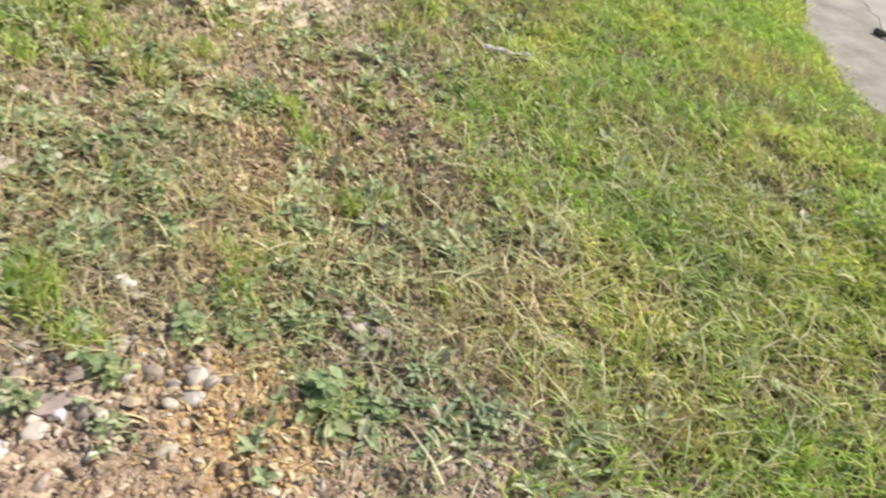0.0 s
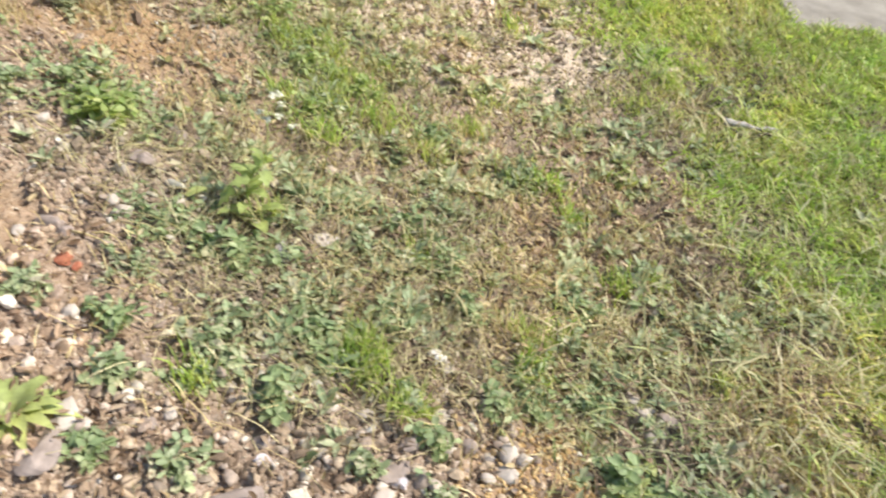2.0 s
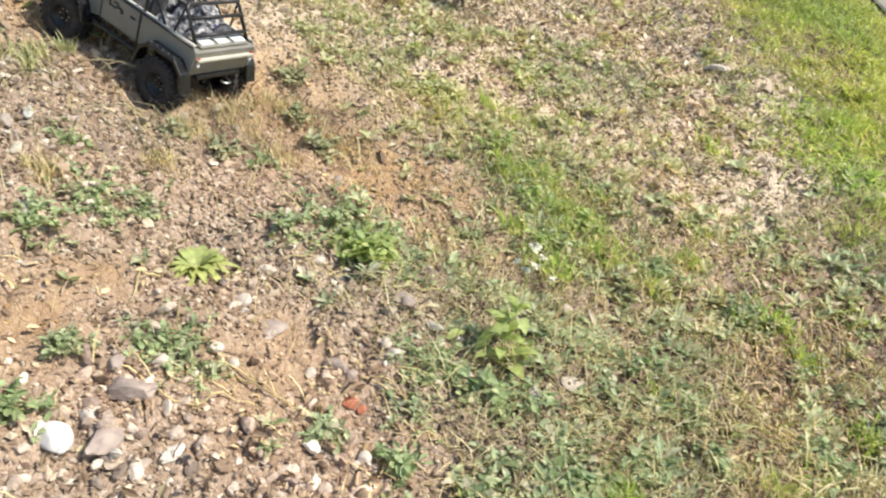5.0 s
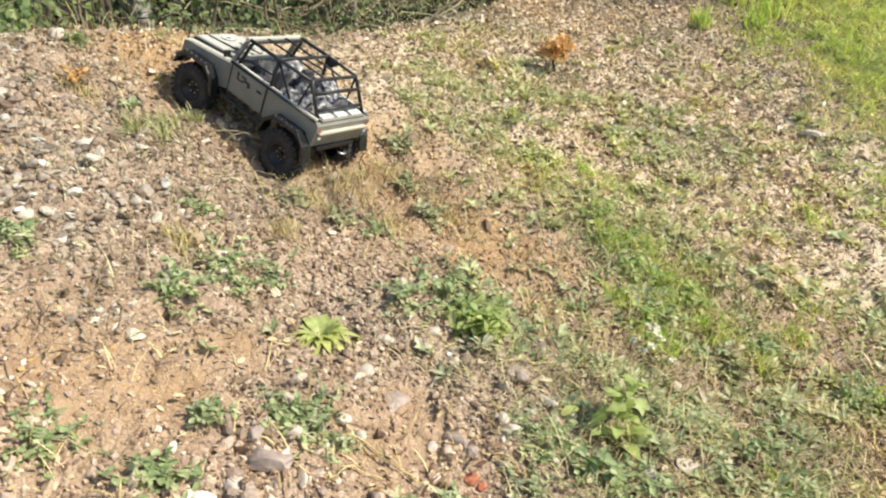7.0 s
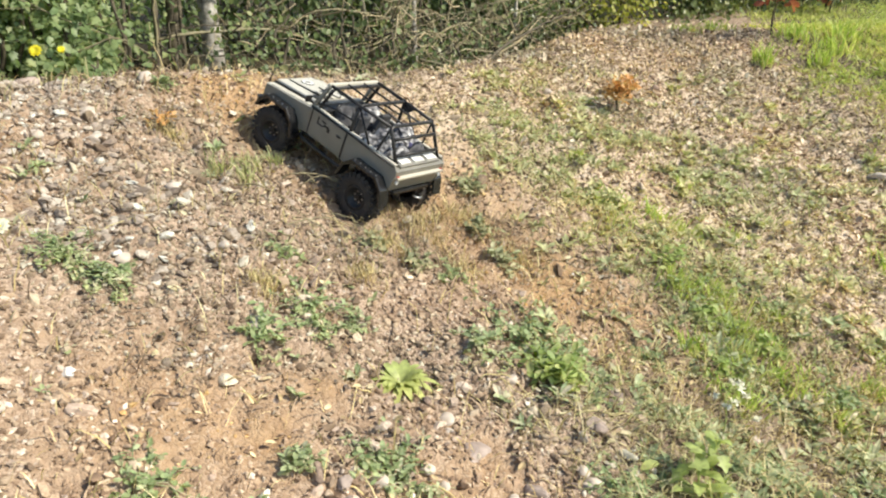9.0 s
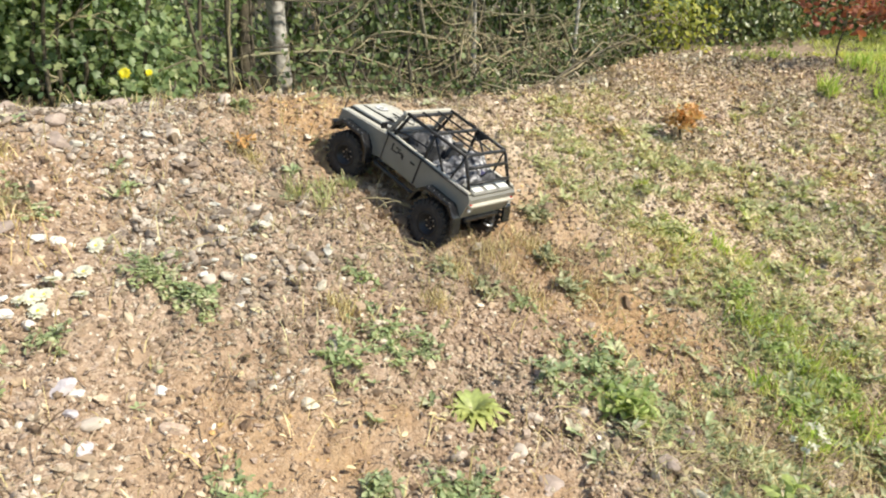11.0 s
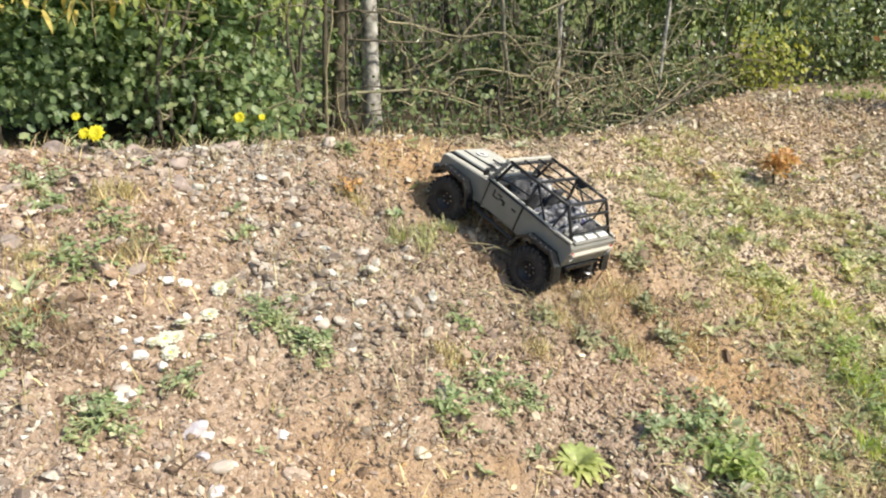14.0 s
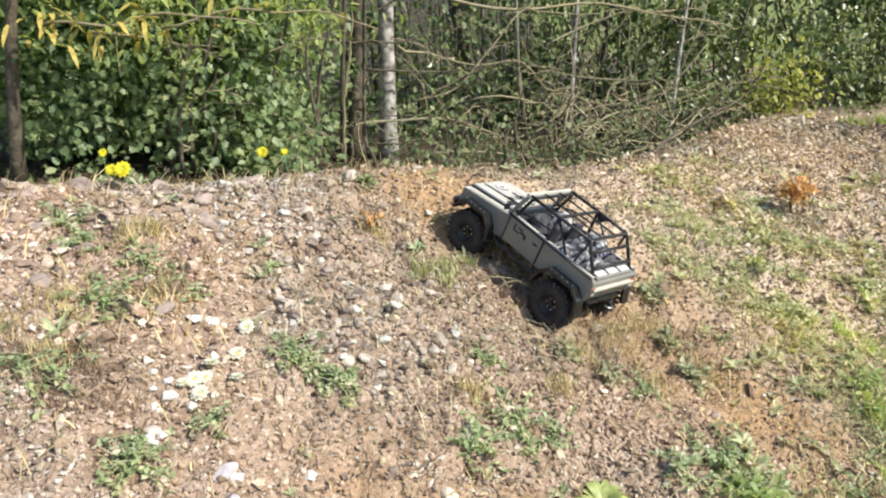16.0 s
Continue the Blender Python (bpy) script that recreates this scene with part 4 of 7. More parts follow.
def make_scraps():
    """Dark curled scraps of dead weed among the near pebbles."""
    gen = np.random.default_rng(43)
    p = sample(11000, -0.6, 1.0, 0.6, 1.4, lambda x, y: np.clip(0.8 * near_heap(x, y) + 0.35 * blob(x, y, -0.3, 1.0, 0.2) + 0.6 * weed_zone(x, y) * step(1.4, 1.1, y), 0, 1) * (0.15 + 0.85 * step(0.42, 0.62, fbm(x * 9, y * 9, 3, 251))) * (1 - 0.8 * lawn_zone(x, y)), gen)
    p[:, 2] += gen.uniform(0.004, 0.020, len(p))
    tagged(new("dead_weed_scraps", tri_mesh("dead_weed_scraps", *leaves(p, gen.uniform(0.010, 0.026, len(p)), 75, gen, 0.55), M_DEAD, False)), "dark curled scraps of dead weed among pebbles", "litter", kind="stuff")


make_scraps()

# ---- the model truck ----
def box(bm, x0, x1, y0, y1, z0, z1, bevel=0.0):
    g = bmesh.ops.create_cube(bm, size=1, matrix=Matrix.Translation(((x0 + x1) / 2, (y0 + y1) / 2, (z0 + z1) / 2)) @ Matrix.Diagonal((x1 - x0, y1 - y0, z1 - z0, 1)))
    if bevel:
        es = {e for v in g["verts"] for e in v.link_edges}
        bmesh.ops.bevel(bm, geom=list(es), offset=bevel, segments=2, affect="EDGES", profile=0.6)
    return bm


def one_box(*a, **k):
    return box(bmesh.new(), *a, **k)


def prism(outline, y0, y1, bevel=0.0):
    """A plate with the given outline in x and z, between two y."""
    bm = bmesh.new()
    a = [bm.verts.new((x, y0, z)) for x, z in outline]
    f = bm.faces.new(a)
    r = bmesh.ops.extrude_face_region(bm, geom=[f])
    bmesh.ops.translate(bm, verts=[v for v in r["geom"] if isinstance(v, bmesh.types.BMVert)], vec=(0, y1 - y0, 0))
    bmesh.ops.recalc_face_normals(bm, faces=bm.faces)
    if bevel:
        bmesh.ops.bevel(bm, geom=list(bm.edges), offset=bevel, segments=2, affect="EDGES", profile=0.6)
    return bm


def hull(bottom, top, bevel=0.003):
    """A solid between two rings of four corners, with rounded edges."""
    bm = bmesh.new()
    a, b = [bm.verts.new(p) for p in bottom], [bm.verts.new(p) for p in top]
    bm.faces.new(a[::-1]), bm.faces.new(b)
    for i in range(4):
        j = (i + 1) % 4
        bm.faces.new((a[i], a[j], b[j], b[i]))
    bmesh.ops.recalc_face_normals(bm, faces=bm.faces)
    if bevel:
        bmesh.ops.bevel(bm, geom=list(bm.edges), offset=bevel, segments=2, affect="EDGES", profile=0.6)
    return bm


def arc(cx, cz, r, a0, a1, n):
    return [(cx + r * math.cos(radians(a0 + (a1 - a0) * i / n)), cz + r * math.sin(radians(a0 + (a1 - a0) * i / n))) for i in range(n + 1)]


def bar(points, r=0.0034, sides=8):
    pts = [np.array(p, float) for p in points]
    fine = [pts[0]]
    for a, b, c in zip(pts, pts[1:], pts[2:]):
        k = 0.008 / max(np.linalg.norm(b - a), 0.02)
        h = 0.008 / max(np.linalg.norm(c - b), 0.02)
        fine += [b + (a - b) * k, b + (a - b) * k * 0.4 + (c - b) * h * 0.4, b + (c - b) * h]
    fine.append(pts[-1])
    return tube(fine, r, sides)


def disc(cx, cy, cz, r, thick, normal="z", n=28):
    bm = bmesh.new()
    turn = {"z": Matrix(), "y": Matrix.Rotation(radians(90), 4, "X"), "x": Matrix.Rotation(radians(90), 4, "Y")}[normal]
    bmesh.ops.create_cone(bm, cap_ends=True, segments=n, radius1=r, radius2=r, depth=thick, matrix=Matrix.Translation((cx, cy, cz)) @ turn)
    return bm


def lathe_y(profile, n=40):
    """A wheel-like body turned round the y axis; profile of (radius, y)."""
    v, f, k = [], [], len(profile)
    for i in range(n):
        a = 2 * math.pi * i / n
        v += [(r * math.cos(a), y, r * math.sin(a)) for r, y in profile]
    for i in range(n):
        for j in range(k - 1):
            a, b = i * k + j, ((i + 1) % n) * k + j
            f += [(a, b, b + 1), (a, b + 1, a + 1)]
    return np.array(v), np.array(f)


def make_wheel(side, truck, at, steer):
    """A beadlock wheel: lugged tyre, black rim, bright bolts. side +1: outer face to +y."""
    w = new("wheel")
    w.empty_display_size = 0.02
    w.parent = truck
    w.matrix_local = Matrix.Translation(at) @ Matrix.Rotation(radians(steer), 4, "Z") @ Matrix.Diagonal((1, side, 1, 1))
    r, half = 0.058, 0.0225
    body = lathe_y([(0.029, -half * 0.8), (0.036, -half), (0.048, -half * 1.02), (0.0535, -half * 0.8), (0.0545, 0), (0.0535, half * 0.8), (0.048, half * 1.02), (0.036, half), (0.029, half * 0.8)], 44)
    lugs = []
    for i in range(26):
        for s in (-1, 1):
            a = 2 * math.pi * (i + (0.5 if s > 0 else 0)) / 26
            bm = bmesh.new()
            bmesh.ops.create_cube(bm, size=1, matrix=Matrix.Rotation(-a, 4, "Y") @ Matrix.Translation((r - 0.0035, s * half * 0.5, 0)) @ Matrix.Rotation(radians(28 * s), 4, "X") @ Matrix.Diagonal((0.009, half * 0.92, 0.0075, 1)))
            bmesh.ops.triangulate(bm, faces=bm.faces)
            lugs.append((np.array([v.co[:] for v in bm.verts]), np.array([[v.index for v in f.verts] for f in bm.faces])))
            bm.free()
        a = 2 * math.pi * i / 26
        bm = bmesh.new()
        bmesh.ops.create_cube(bm, size=1, matrix=Matrix.Rotation(-a, 4, "Y") @ Matrix.Translation((0.0475, half * 0.98, 0)) @ Matrix.Diagonal((0.009, 0.003, 0.005, 1)))
        bmesh.ops.triangulate(bm, faces=bm.faces)
        lugs.append((np.array([v.co[:] for v in bm.verts]), np.array([[v.index for v in f.verts] for f in bm.faces])))
        bm.free()
    part("tyre", body, M_RUBBER, w, "black rubber tyre dusty with soil")
    part("tread", tri_mesh("tread", *joined(lugs), M_RUBBER, False), None, w, "chunky rubber tread lugs")["kind"] = "stuff"
    rim = lathe_y([(0.0, 0.004), (0.008, 0.006), (0.010, 0.006), (0.013, 0.002), (0.021, 0.006), (0.0235, half * 0.8), (0.0305, half * 0.86), (0.0305, half * 0.55), (0.028, half * 0.4), (0.028, -half * 0.8)], 36)
    ob = part("rim", rim, M_BLACK, w, "black beadlock rim")
    bolts = []
    for i in range(6):
        a = radians(60 * i)
        bm = bmesh.new()
        bmesh.ops.create_cone(bm, cap_ends=True, segments=6, radius1=0.0019, radius2=0.0016, depth=0.003, matrix=Matrix.Translation((0.0125 * math.cos(a), 0.0068, 0.0125 * math.sin(a))) @ Matrix.Rotation(radians(-90), 4, "X"))
        part("bolt", bm, M_STEEL, ob)
    part("hub_cap", disc(0, 0.008, 0, 0.0055, 0.006, "y", 12), M_BLACK, ob)
    return w


def make_truck():
    t = thing("model_truck", "sage-grey scale model off-road truck with black roll cage, climbing the bank", "model truck", TRUCK)
    HW, BELT, SILL, XW, XR = 0.089, 0.176, 0.104, 0.062, -0.226
    # sides of the tub, with a round cut over each rear wheel
    tub = [(XW, SILL), (XW, BELT), (XR + 0.012, BELT), (XR, BELT - 0.014), (XR + 0.008, 0.110)] + arc(-0.155, 0.062, 0.066, 133, 37, 12) + [(-0.098, SILL)]
    for s in (1, -1):
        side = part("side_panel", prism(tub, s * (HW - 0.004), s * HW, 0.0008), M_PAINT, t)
        part("door", prism([(XW - 0.008, SILL + 0.004), (XW - 0.008, BELT - 0.006), (-0.058, BELT - 0.006), (-0.058, SILL + 0.004)], s * HW, s * (HW + 0.0016), 0.0006), M_PAINT, side)
        part("belt_rail", bar([(XW, s * (HW + 0.0005), BELT - 0.003), (XR + 0.012, s * (HW + 0.0005), BELT - 0.003)], 0.0028), M_BLACK, side, "thin black capping rail")
        # cream strip puts sunlight on the panel's top edge into colour
        part("capping", one_box(XR + 0.012, XW, min(s * (HW - 0.010), s * (HW - 0.001)), max(s * (HW - 0.010), s * (HW - 0.001)), BELT - 0.002, BELT + 0.002, bevel=0.0008), M_CREAM, side, "top edge of the tub side, coloured pale as if sunlit")
        part("door_seam", prism([(-0.0585, SILL + 0.002), (-0.0585, BELT - 0.002), (-0.0625, BELT - 0.002), (-0.0625, SILL + 0.002)], s * HW, s * (HW + 0.002)), M_BLACK, side)
        part("front_seam", prism([(XW - 0.0045, SILL + 0.002), (XW - 0.0045, BELT - 0.002), (XW - 0.0085, BELT - 0.002), (XW - 0.0085, SILL + 0.002)], s * HW, s * (HW + 0.002)), M_BLACK, side)
        for x0, x1, z0, z1 in ((0.034, 0.029, 0.163, 0.146), (0.034, 0.012, 0.148, 0.144), (0.020, 0.004, 0.160, 0.156), (0.012, -0.006, 0.154, 0.148), (-0.002, -0.010, 0.152, 0.141)):
            part("decal_bar", one_box(x1, x0, min(s * (HW + 0.0016), s * (HW + 0.0022)), max(s * (HW + 0.0016), s * (HW + 0.0022)), z1, z0), M_BLACK, side, "dark door decal")
        part("door_handle", one_box(-0.048, -0.034, s * HW + (0.0016 if s > 0 else -0.0046), s * HW + (0.0046 if s > 0 else -0.0016), 0.148, 0.152, bevel=0.0008), M_BLACK, side)
        # front wing
        wing = [(XW, SILL), (XW, 0.168), (0.09, 0.164), (0.216, 0.150), (0.226, 0.146), (0.228, 0.116)] + arc(0.155, 0.062, 0.068, 28, 150, 12)
        part("front_wing", prism(wing, s * (HW - 0.016), s * HW, 0.001), M_PAINT, t)
        top = hull([(XW, s * 0.066, 0.160), (0.222, s * 0.066, 0.140), (0.222, s * HW, 0.140), (XW, s * HW, 0.160)], [(XW, s * 0.066, 0.169), (0.226, s * 0.066, 0.150), (0.226, s * (HW - 0.001), 0.150), (XW, s * (HW - 0.001), 0.169)], 0.002)
        part("wing_top", top, M_PAINT_LIT, t, "sage wing top, coloured lighter as if sunlit")
        part("tread_plate", hull([(0.075, s * 0.070, 0.168), (0.21, s * 0.070, 0.152), (0.21, s * 0.086, 0.152), (0.075, s * 0.086, 0.168)], [(0.075, s * 0.070, 0.1695), (0.21, s * 0.070, 0.1535), (0.21, s * 0.086, 0.1535), (0.075, s * 0.086, 0.1695)], 0), M_CREAM, t)
        for cx in (0.155, -0.155):
            ring = [(cx + a * (0.9 if cx > 0 and a > 0 else 1.0), max(b, 0.094) if cx > 0 and a > 0 else b) for a, b in ((0.077, 0.078), (0.064, 0.116), (0.040, 0.1385), (-0.040, 0.1385), (-0.064, 0.116), (-0.077, 0.078), (-0.069, 0.078), (-0.057, 0.112), (-0.035, 0.130), (0.035, 0.130), (0.057, 0.112), (0.069, 0.078))]
            part("fender_flare", prism(ring, s * (HW - 0.004), s * (HW + 0.025), 0.0016), M_GLOSS, t, "glossy black plastic fender flare")
            for k in range(5):
                part("flare_bolt", disc(cx - 0.034 + 0.017 * k, s * (HW + 0.019), 0.1392, 0.0019, 0.0022, "z", 8), M_STEEL, t)
        part("rock_slider", bar([(0.075, s * 0.082, 0.092), (0.06, s * 0.100, 0.092), (-0.075, s * 0.100, 0.092), (-0.09, s * 0.082, 0.092)], 0.0042), M_BLACK, t)
        part("side_mirror", one_box(0.064, 0.07, min(s * 0.096, s * 0.112), max(s * 0.096, s * 0.112), 0.184, 0.200, bevel=0.002), M_BLACK, t)
        part("headlight", disc(0.2275, s * 0.060, 0.133, 0.011, 0.004, "x", 20), M_LENS, t, "round clear headlight")
        for z, m in ((0.150, M_RED_LENS), (0.138, M_LENS)):
            part("tail_lamp", disc(XR - 0.001, s * 0.078, z, 0.0045, 0.004, "x", 14), m, t)
    # floor, bulkhead and rear
    part("floor_pan", one_box(XR + 0.016, 0.066, -HW + 0.004, HW - 0.004, 0.112, 0.117), M_BLACK, t, "black floor of the open tub")
    part("bulkhead", one_box(XW - 0.004, XW, -HW + 0.004, HW - 0.004, 0.112, BELT - 0.002), M_BLACK, t)
    gate = hull([(XR + 0.034, -HW + 0.002, 0.108), (XR + 0.012, -HW + 0.002, 0.108), (XR + 0.012, HW - 0.002, 0.108), (XR + 0.034, HW - 0.002, 0.108)],
                [(XR + 0.014, -HW + 0.002, BELT - 0.006), (XR, -HW + 0.002, BELT - 0.010), (XR, HW - 0.002, BELT - 0.010), (XR + 0.014, HW - 0.002, BELT - 0.006)], 0.001)
    gate = part("tailgate", gate, M_PAINT, t)
    part("rear_ledge", one_box(XR - 0.006, XR + 0.004, -HW + 0.006, HW - 0.006, 0.146, 0.152, bevel=0.0015), M_CREAM, gate, "pale ledge across the tailgate")
    part("rear_deck", hull([(-0.178, -0.072, BELT - 0.006), (-0.178, 0.072, BELT - 0.006), (-0.218, 0.072, BELT - 0.010), (-0.218, -0.072, BELT - 0.010)],
                           [(-0.178, -0.072, BELT + 0.002), (-0.178, 0.072, BELT + 0.002), (-0.220, 0.072, BELT - 0.002), (-0.220, -0.072, BELT - 0.002)], 0.001), M_PAINT, t)
    for y in (-0.048, 0.0, 0.048):
        part("deck_panel", hull([(-0.184, y - 0.018, BELT + 0.0015), (-0.184, y + 0.018, BELT + 0.0015), (-0.214, y + 0.018, BELT - 0.0015), (-0.214, y - 0.018, BELT - 0.0015)],
                                [(-0.184, y - 0.018, BELT + 0.005), (-0.184, y + 0.018, BELT + 0.005), (-0.214, y + 0.018, BELT + 0.002), (-0.214, y - 0.018, BELT + 0.002)], 0.0006), M_PANEL, t, "pale plastic panel on the rear deck")
    part("rear_bumper", one_box(XR + 0.004, XR + 0.022, -0.064, 0.064, 0.098, 0.107, bevel=0.003), M_GLOSS, t)
    part("tow_hook", bar([(XR - 0.012, -0.012, 0.1), (XR - 0.026, -0.008, 0.1), (XR - 0.026, 0.008, 0.1), (XR - 0.012, 0.012, 0.1)], 0.0022), M_STEEL, t)
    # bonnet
    bonnet = part("bonnet", hull([(XW, -0.064, 0.160), (XW, 0.064, 0.160), (0.222, 0.060, 0.142), (0.222, -0.060, 0.142)], [(XW, -0.063, 0.179), (XW, 0.063, 0.179), (0.224, 0.058, 0.159), (0.224, -0.058, 0.159)], 0.004), M_PAINT_LIT, t, "sage bonnet, coloured lighter as if sunlit")
    part("bonnet_bulge", hull([(0.075, -0.034, 0.172), (0.075, 0.034, 0.172), (0.218, 0.030, 0.155), (0.218, -0.030, 0.155)], [(0.08, -0.030, 0.1825), (0.08, 0.030, 0.1825), (0.215, 0.027, 0.1635), (0.215, -0.027, 0.1635)], 0.003), M_PAINT_LIT, bonnet)
    for s in (1, -1):
        part("bonnet_seam", bar([(XW + 0.002, s * 0.0655, 0.1725), (0.222, s * 0.0625, 0.1525)], 0.0032, 6), M_BLACK, bonnet)
        part("vent", hull([(0.088, s * 0.046 - 0.010, 0.174), (0.088, s * 0.046 + 0.010, 0.174), (0.108, s * 0.046 + 0.010, 0.172), (0.108, s * 0.046 - 0.010, 0.172)], [(0.088, s * 0.046 - 0.009, 0.1785), (0.088, s * 0.046 + 0.009, 0.1785), (0.108, s * 0.046 + 0.009, 0.176), (0.108, s * 0.046 - 0.009, 0.176)], 0.0006), M_BLACK, bonnet, "black bonnet vent")
        part("wiper", bar([(XW + 0.012, s * 0.012, 0.1815), (XW + 0.028, s * 0.030, 0.1815), (XW + 0.012, s * 0.052, 0.181)], 0.0013, 6), M_BLACK, bonnet)
        part("hinge", one_box(XW + 0.001, XW + 0.011, s * 0.04 - 0.004, s * 0.04 + 0.004, 0.177, 0.1815, bevel=0.001), M_BLACK, bonnet)
    for s in (1, -1):
        part("bulge_seam", bar([(0.082, s * 0.0325, 0.1795), (0.214, s * 0.0290, 0.1605)], 0.0016, 6), M_BLACK, bonnet)
    slope = Matrix.Translation((0.178, 0.0, 0.1695)) @ Matrix.Rotation(radians(7.6), 4, "Y")
    for r, h, m, nm in ((0.0165, 0.0016, M_BLACK, "emblem_ring"), (0.0150, 0.0026, M_EMBLEM, "emblem"), (0.0095, 0.0034, M_PAINT, "emblem_centre")):
        bm = bmesh.new()
        n = 5 if nm == "emblem_centre" else 28
        bmesh.ops.create_cone(bm, cap_ends=True, segments=n, radius1=r, radius2=r, depth=h, matrix=slope)
        part(nm, bm, m, bonnet, "" if nm == "emblem_ring" else "round white bonnet emblem")
    # dark marks and a lead across the bonnet, and a thin whip at its corner
    for x0, y0, w, h in ((0.118, 0.030, 0.005, 0.012), (0.108, 0.030, 0.003, 0.012), (0.120, 0.010, 0.004, 0.010), (0.110, 0.008, 0.004, 0.013), (0.118, -0.014, 0.005, 0.012), (0.107, -0.012, 0.003, 0.014)):
        z = 0.1826 - (x0 - 0.08) * 0.141
        part("bonnet_mark", hull([(x0 - w, y0 - h / 2, z - 0.001), (x0 + w, y0 - h / 2, z - 0.003), (x0 + w, y0 + h / 2, z - 0.003), (x0 - w, y0 + h / 2, z - 0.001)], [(x0 - w, y0 - h / 2, z + 0.0012), (x0 + w, y0 - h / 2, z - 0.0002), (x0 + w, y0 + h / 2, z - 0.0002), (x0 - w, y0 + h / 2, z + 0.0012)], 0), M_BLACK, bonnet, "short black bonnet marking")
    part("lead", bar([(0.070, -0.004, 0.184), (0.105, 0.004, 0.182), (0.140, -0.002, 0.1765)], 0.0016, 6), M_BLACK, bonnet, "thin black lead")
    part("whip", bar([(0.238, 0.062, 0.100), (0.236, 0.070, 0.150), (0.226, 0.074, 0.182)], 0.0014, 6), M_BLACK, t, "thin black whip")
    # nose
    part("grille", one_box(0.218, 0.229, -0.046, 0.046, 0.112, 0.150, bevel=0.001), M_BLACK, t)
    for i in range(5):
        part("grille_slat", one_box(0.229, 0.231, -0.042, 0.042, 0.1165 + 0.007 * i, 0.119 + 0.007 * i), M_PAINT, t)
    part("front_bumper", hull([(0.236, -0.092, 0.088), (0.236, 0.092, 0.088), (0.256, 0.078, 0.09), (0.256, -0.078, 0.09)], [(0.236, -0.092, 0.104), (0.236, 0.092, 0.104), (0.256, 0.078, 0.102), (0.256, -0.078, 0.102)], 0.002), M_BLACK, t)
    part("bull_bar", bar([(0.246, 0.05, 0.1), (0.250, 0.046, 0.134), (0.250, -0.046, 0.134), (0.246, -0.05, 0.1)], 0.003), M_BLACK, t)
    part("winch", bar([(0.244, -0.02, 0.11), (0.244, 0.02, 0.11)], 0.008, 12), M_BLACK, t)
    # windscreen frame
    part("scuttle", one_box(XW - 0.006, XW + 0.012, -0.08, 0.08, 0.170, 0.180, bevel=0.002), M_PAINT, t)
    part("windscreen_header", hull([(0.031, -0.085, 0.234), (0.031, 0.085, 0.234), (0.044, 0.085, 0.234), (0.044, -0.085, 0.234)], [(0.032, -0.084, 0.245), (0.032, 0.084, 0.245), (0.042, 0.084, 0.245), (0.042, -0.084, 0.245)], 0.003), M_CREAM, t, "cream windscreen header rail")
    for s in (1, -1):
        part("windscreen_post", hull([(0.056, s * 0.080, 0.178), (0.066, s * 0.080, 0.178), (0.066, s * 0.088, 0.178), (0.056, s * 0.088, 0.178)], [(0.034, s * 0.076, 0.232), (0.044, s * 0.076, 0.232), (0.044, s * 0.083, 0.232), (0.034, s * 0.083, 0.232)], 0.001), M_PAINT, t)
    # roll cage
    ct, cy, zt = 0.0042, 0.080, 0.242
    cage = new("roll_cage")
    cage.parent = t
    cage["label"] = "black tubular roll cage"
    tubes = [("front_hoop", [(0.046, cy, 0.178), (0.022, cy, zt - 0.002), (0.022, -cy, zt - 0.002), (0.046, -cy, 0.178)]), ("main_hoop", [(-0.063, 0.084, 0.15), (-0.063, cy, zt), (-0.063, -cy, zt), (-0.063, -0.084, 0.15)]),
             ("rear_hoop", [(-0.209, 0.076, BELT - 0.004), (-0.160, cy - 0.004, zt), (-0.160, -cy + 0.004, zt), (-0.209, -0.076, BELT - 0.004)]), ("rear_crossbar", [(-0.199, 0.074, 0.19), (-0.199, -0.074, 0.19)]), ("rear_crossbar", [(-0.178, 0.075, 0.219), (-0.178, -0.075, 0.219)])]
    for s in (1, -1):
        tubes += [("side_rail", [(0.030, s * cy, zt), (-0.063, s * cy, zt), (-0.160, s * (cy - 0.004), zt)]), ("roof_bar", [(0.030, s * 0.028, zt + 0.001), (-0.063, s * 0.028, zt + 0.001), (-0.160, s * 0.028, zt)]),
                  ("rear_brace", [(-0.066, s * cy, zt - 0.004), (-0.125, s * 0.083, BELT)]), ("rear_stay", [(-0.160, s * 0.074, zt - 0.004), (-0.150, s * 0.083, BELT)]), ("door_bar", [(0.052, s * 0.084, 0.186), (0.0, s * 0.086, 0.200), (-0.063, s * 0.084, 0.204)])]
    for nm, pts in tubes:
        r = {"roof_bar": 0.0024, "rear_stay": 0.0026, "rear_brace": 0.0028, "door_bar": 0.0026}.get(nm, ct)
        part(nm, bar(pts, r), M_BLACK, cage)
    part("gusset", prism([(-0.066, 0.240), (-0.104, 0.240), (-0.072, 0.214)], -cy - 0.0015, -cy + 0.0015), M_BLACK, cage, "triangular black gusset plate")
    # cabin
    part("dashboard", one_box(0.028, 0.056, -0.08, 0.08, 0.150, 0.178, bevel=0.004), M_BLACK, t)
    part("steering_wheel", tube([(0.018 + 0.006 * math.sin(a), 0.036 + 0.017 * math.cos(a), 0.180 + 0.014 * math.sin(a)) for a in np.linspace(0, 2 * math.pi, 21)], 0.0022, 6), M_BLACK, t)
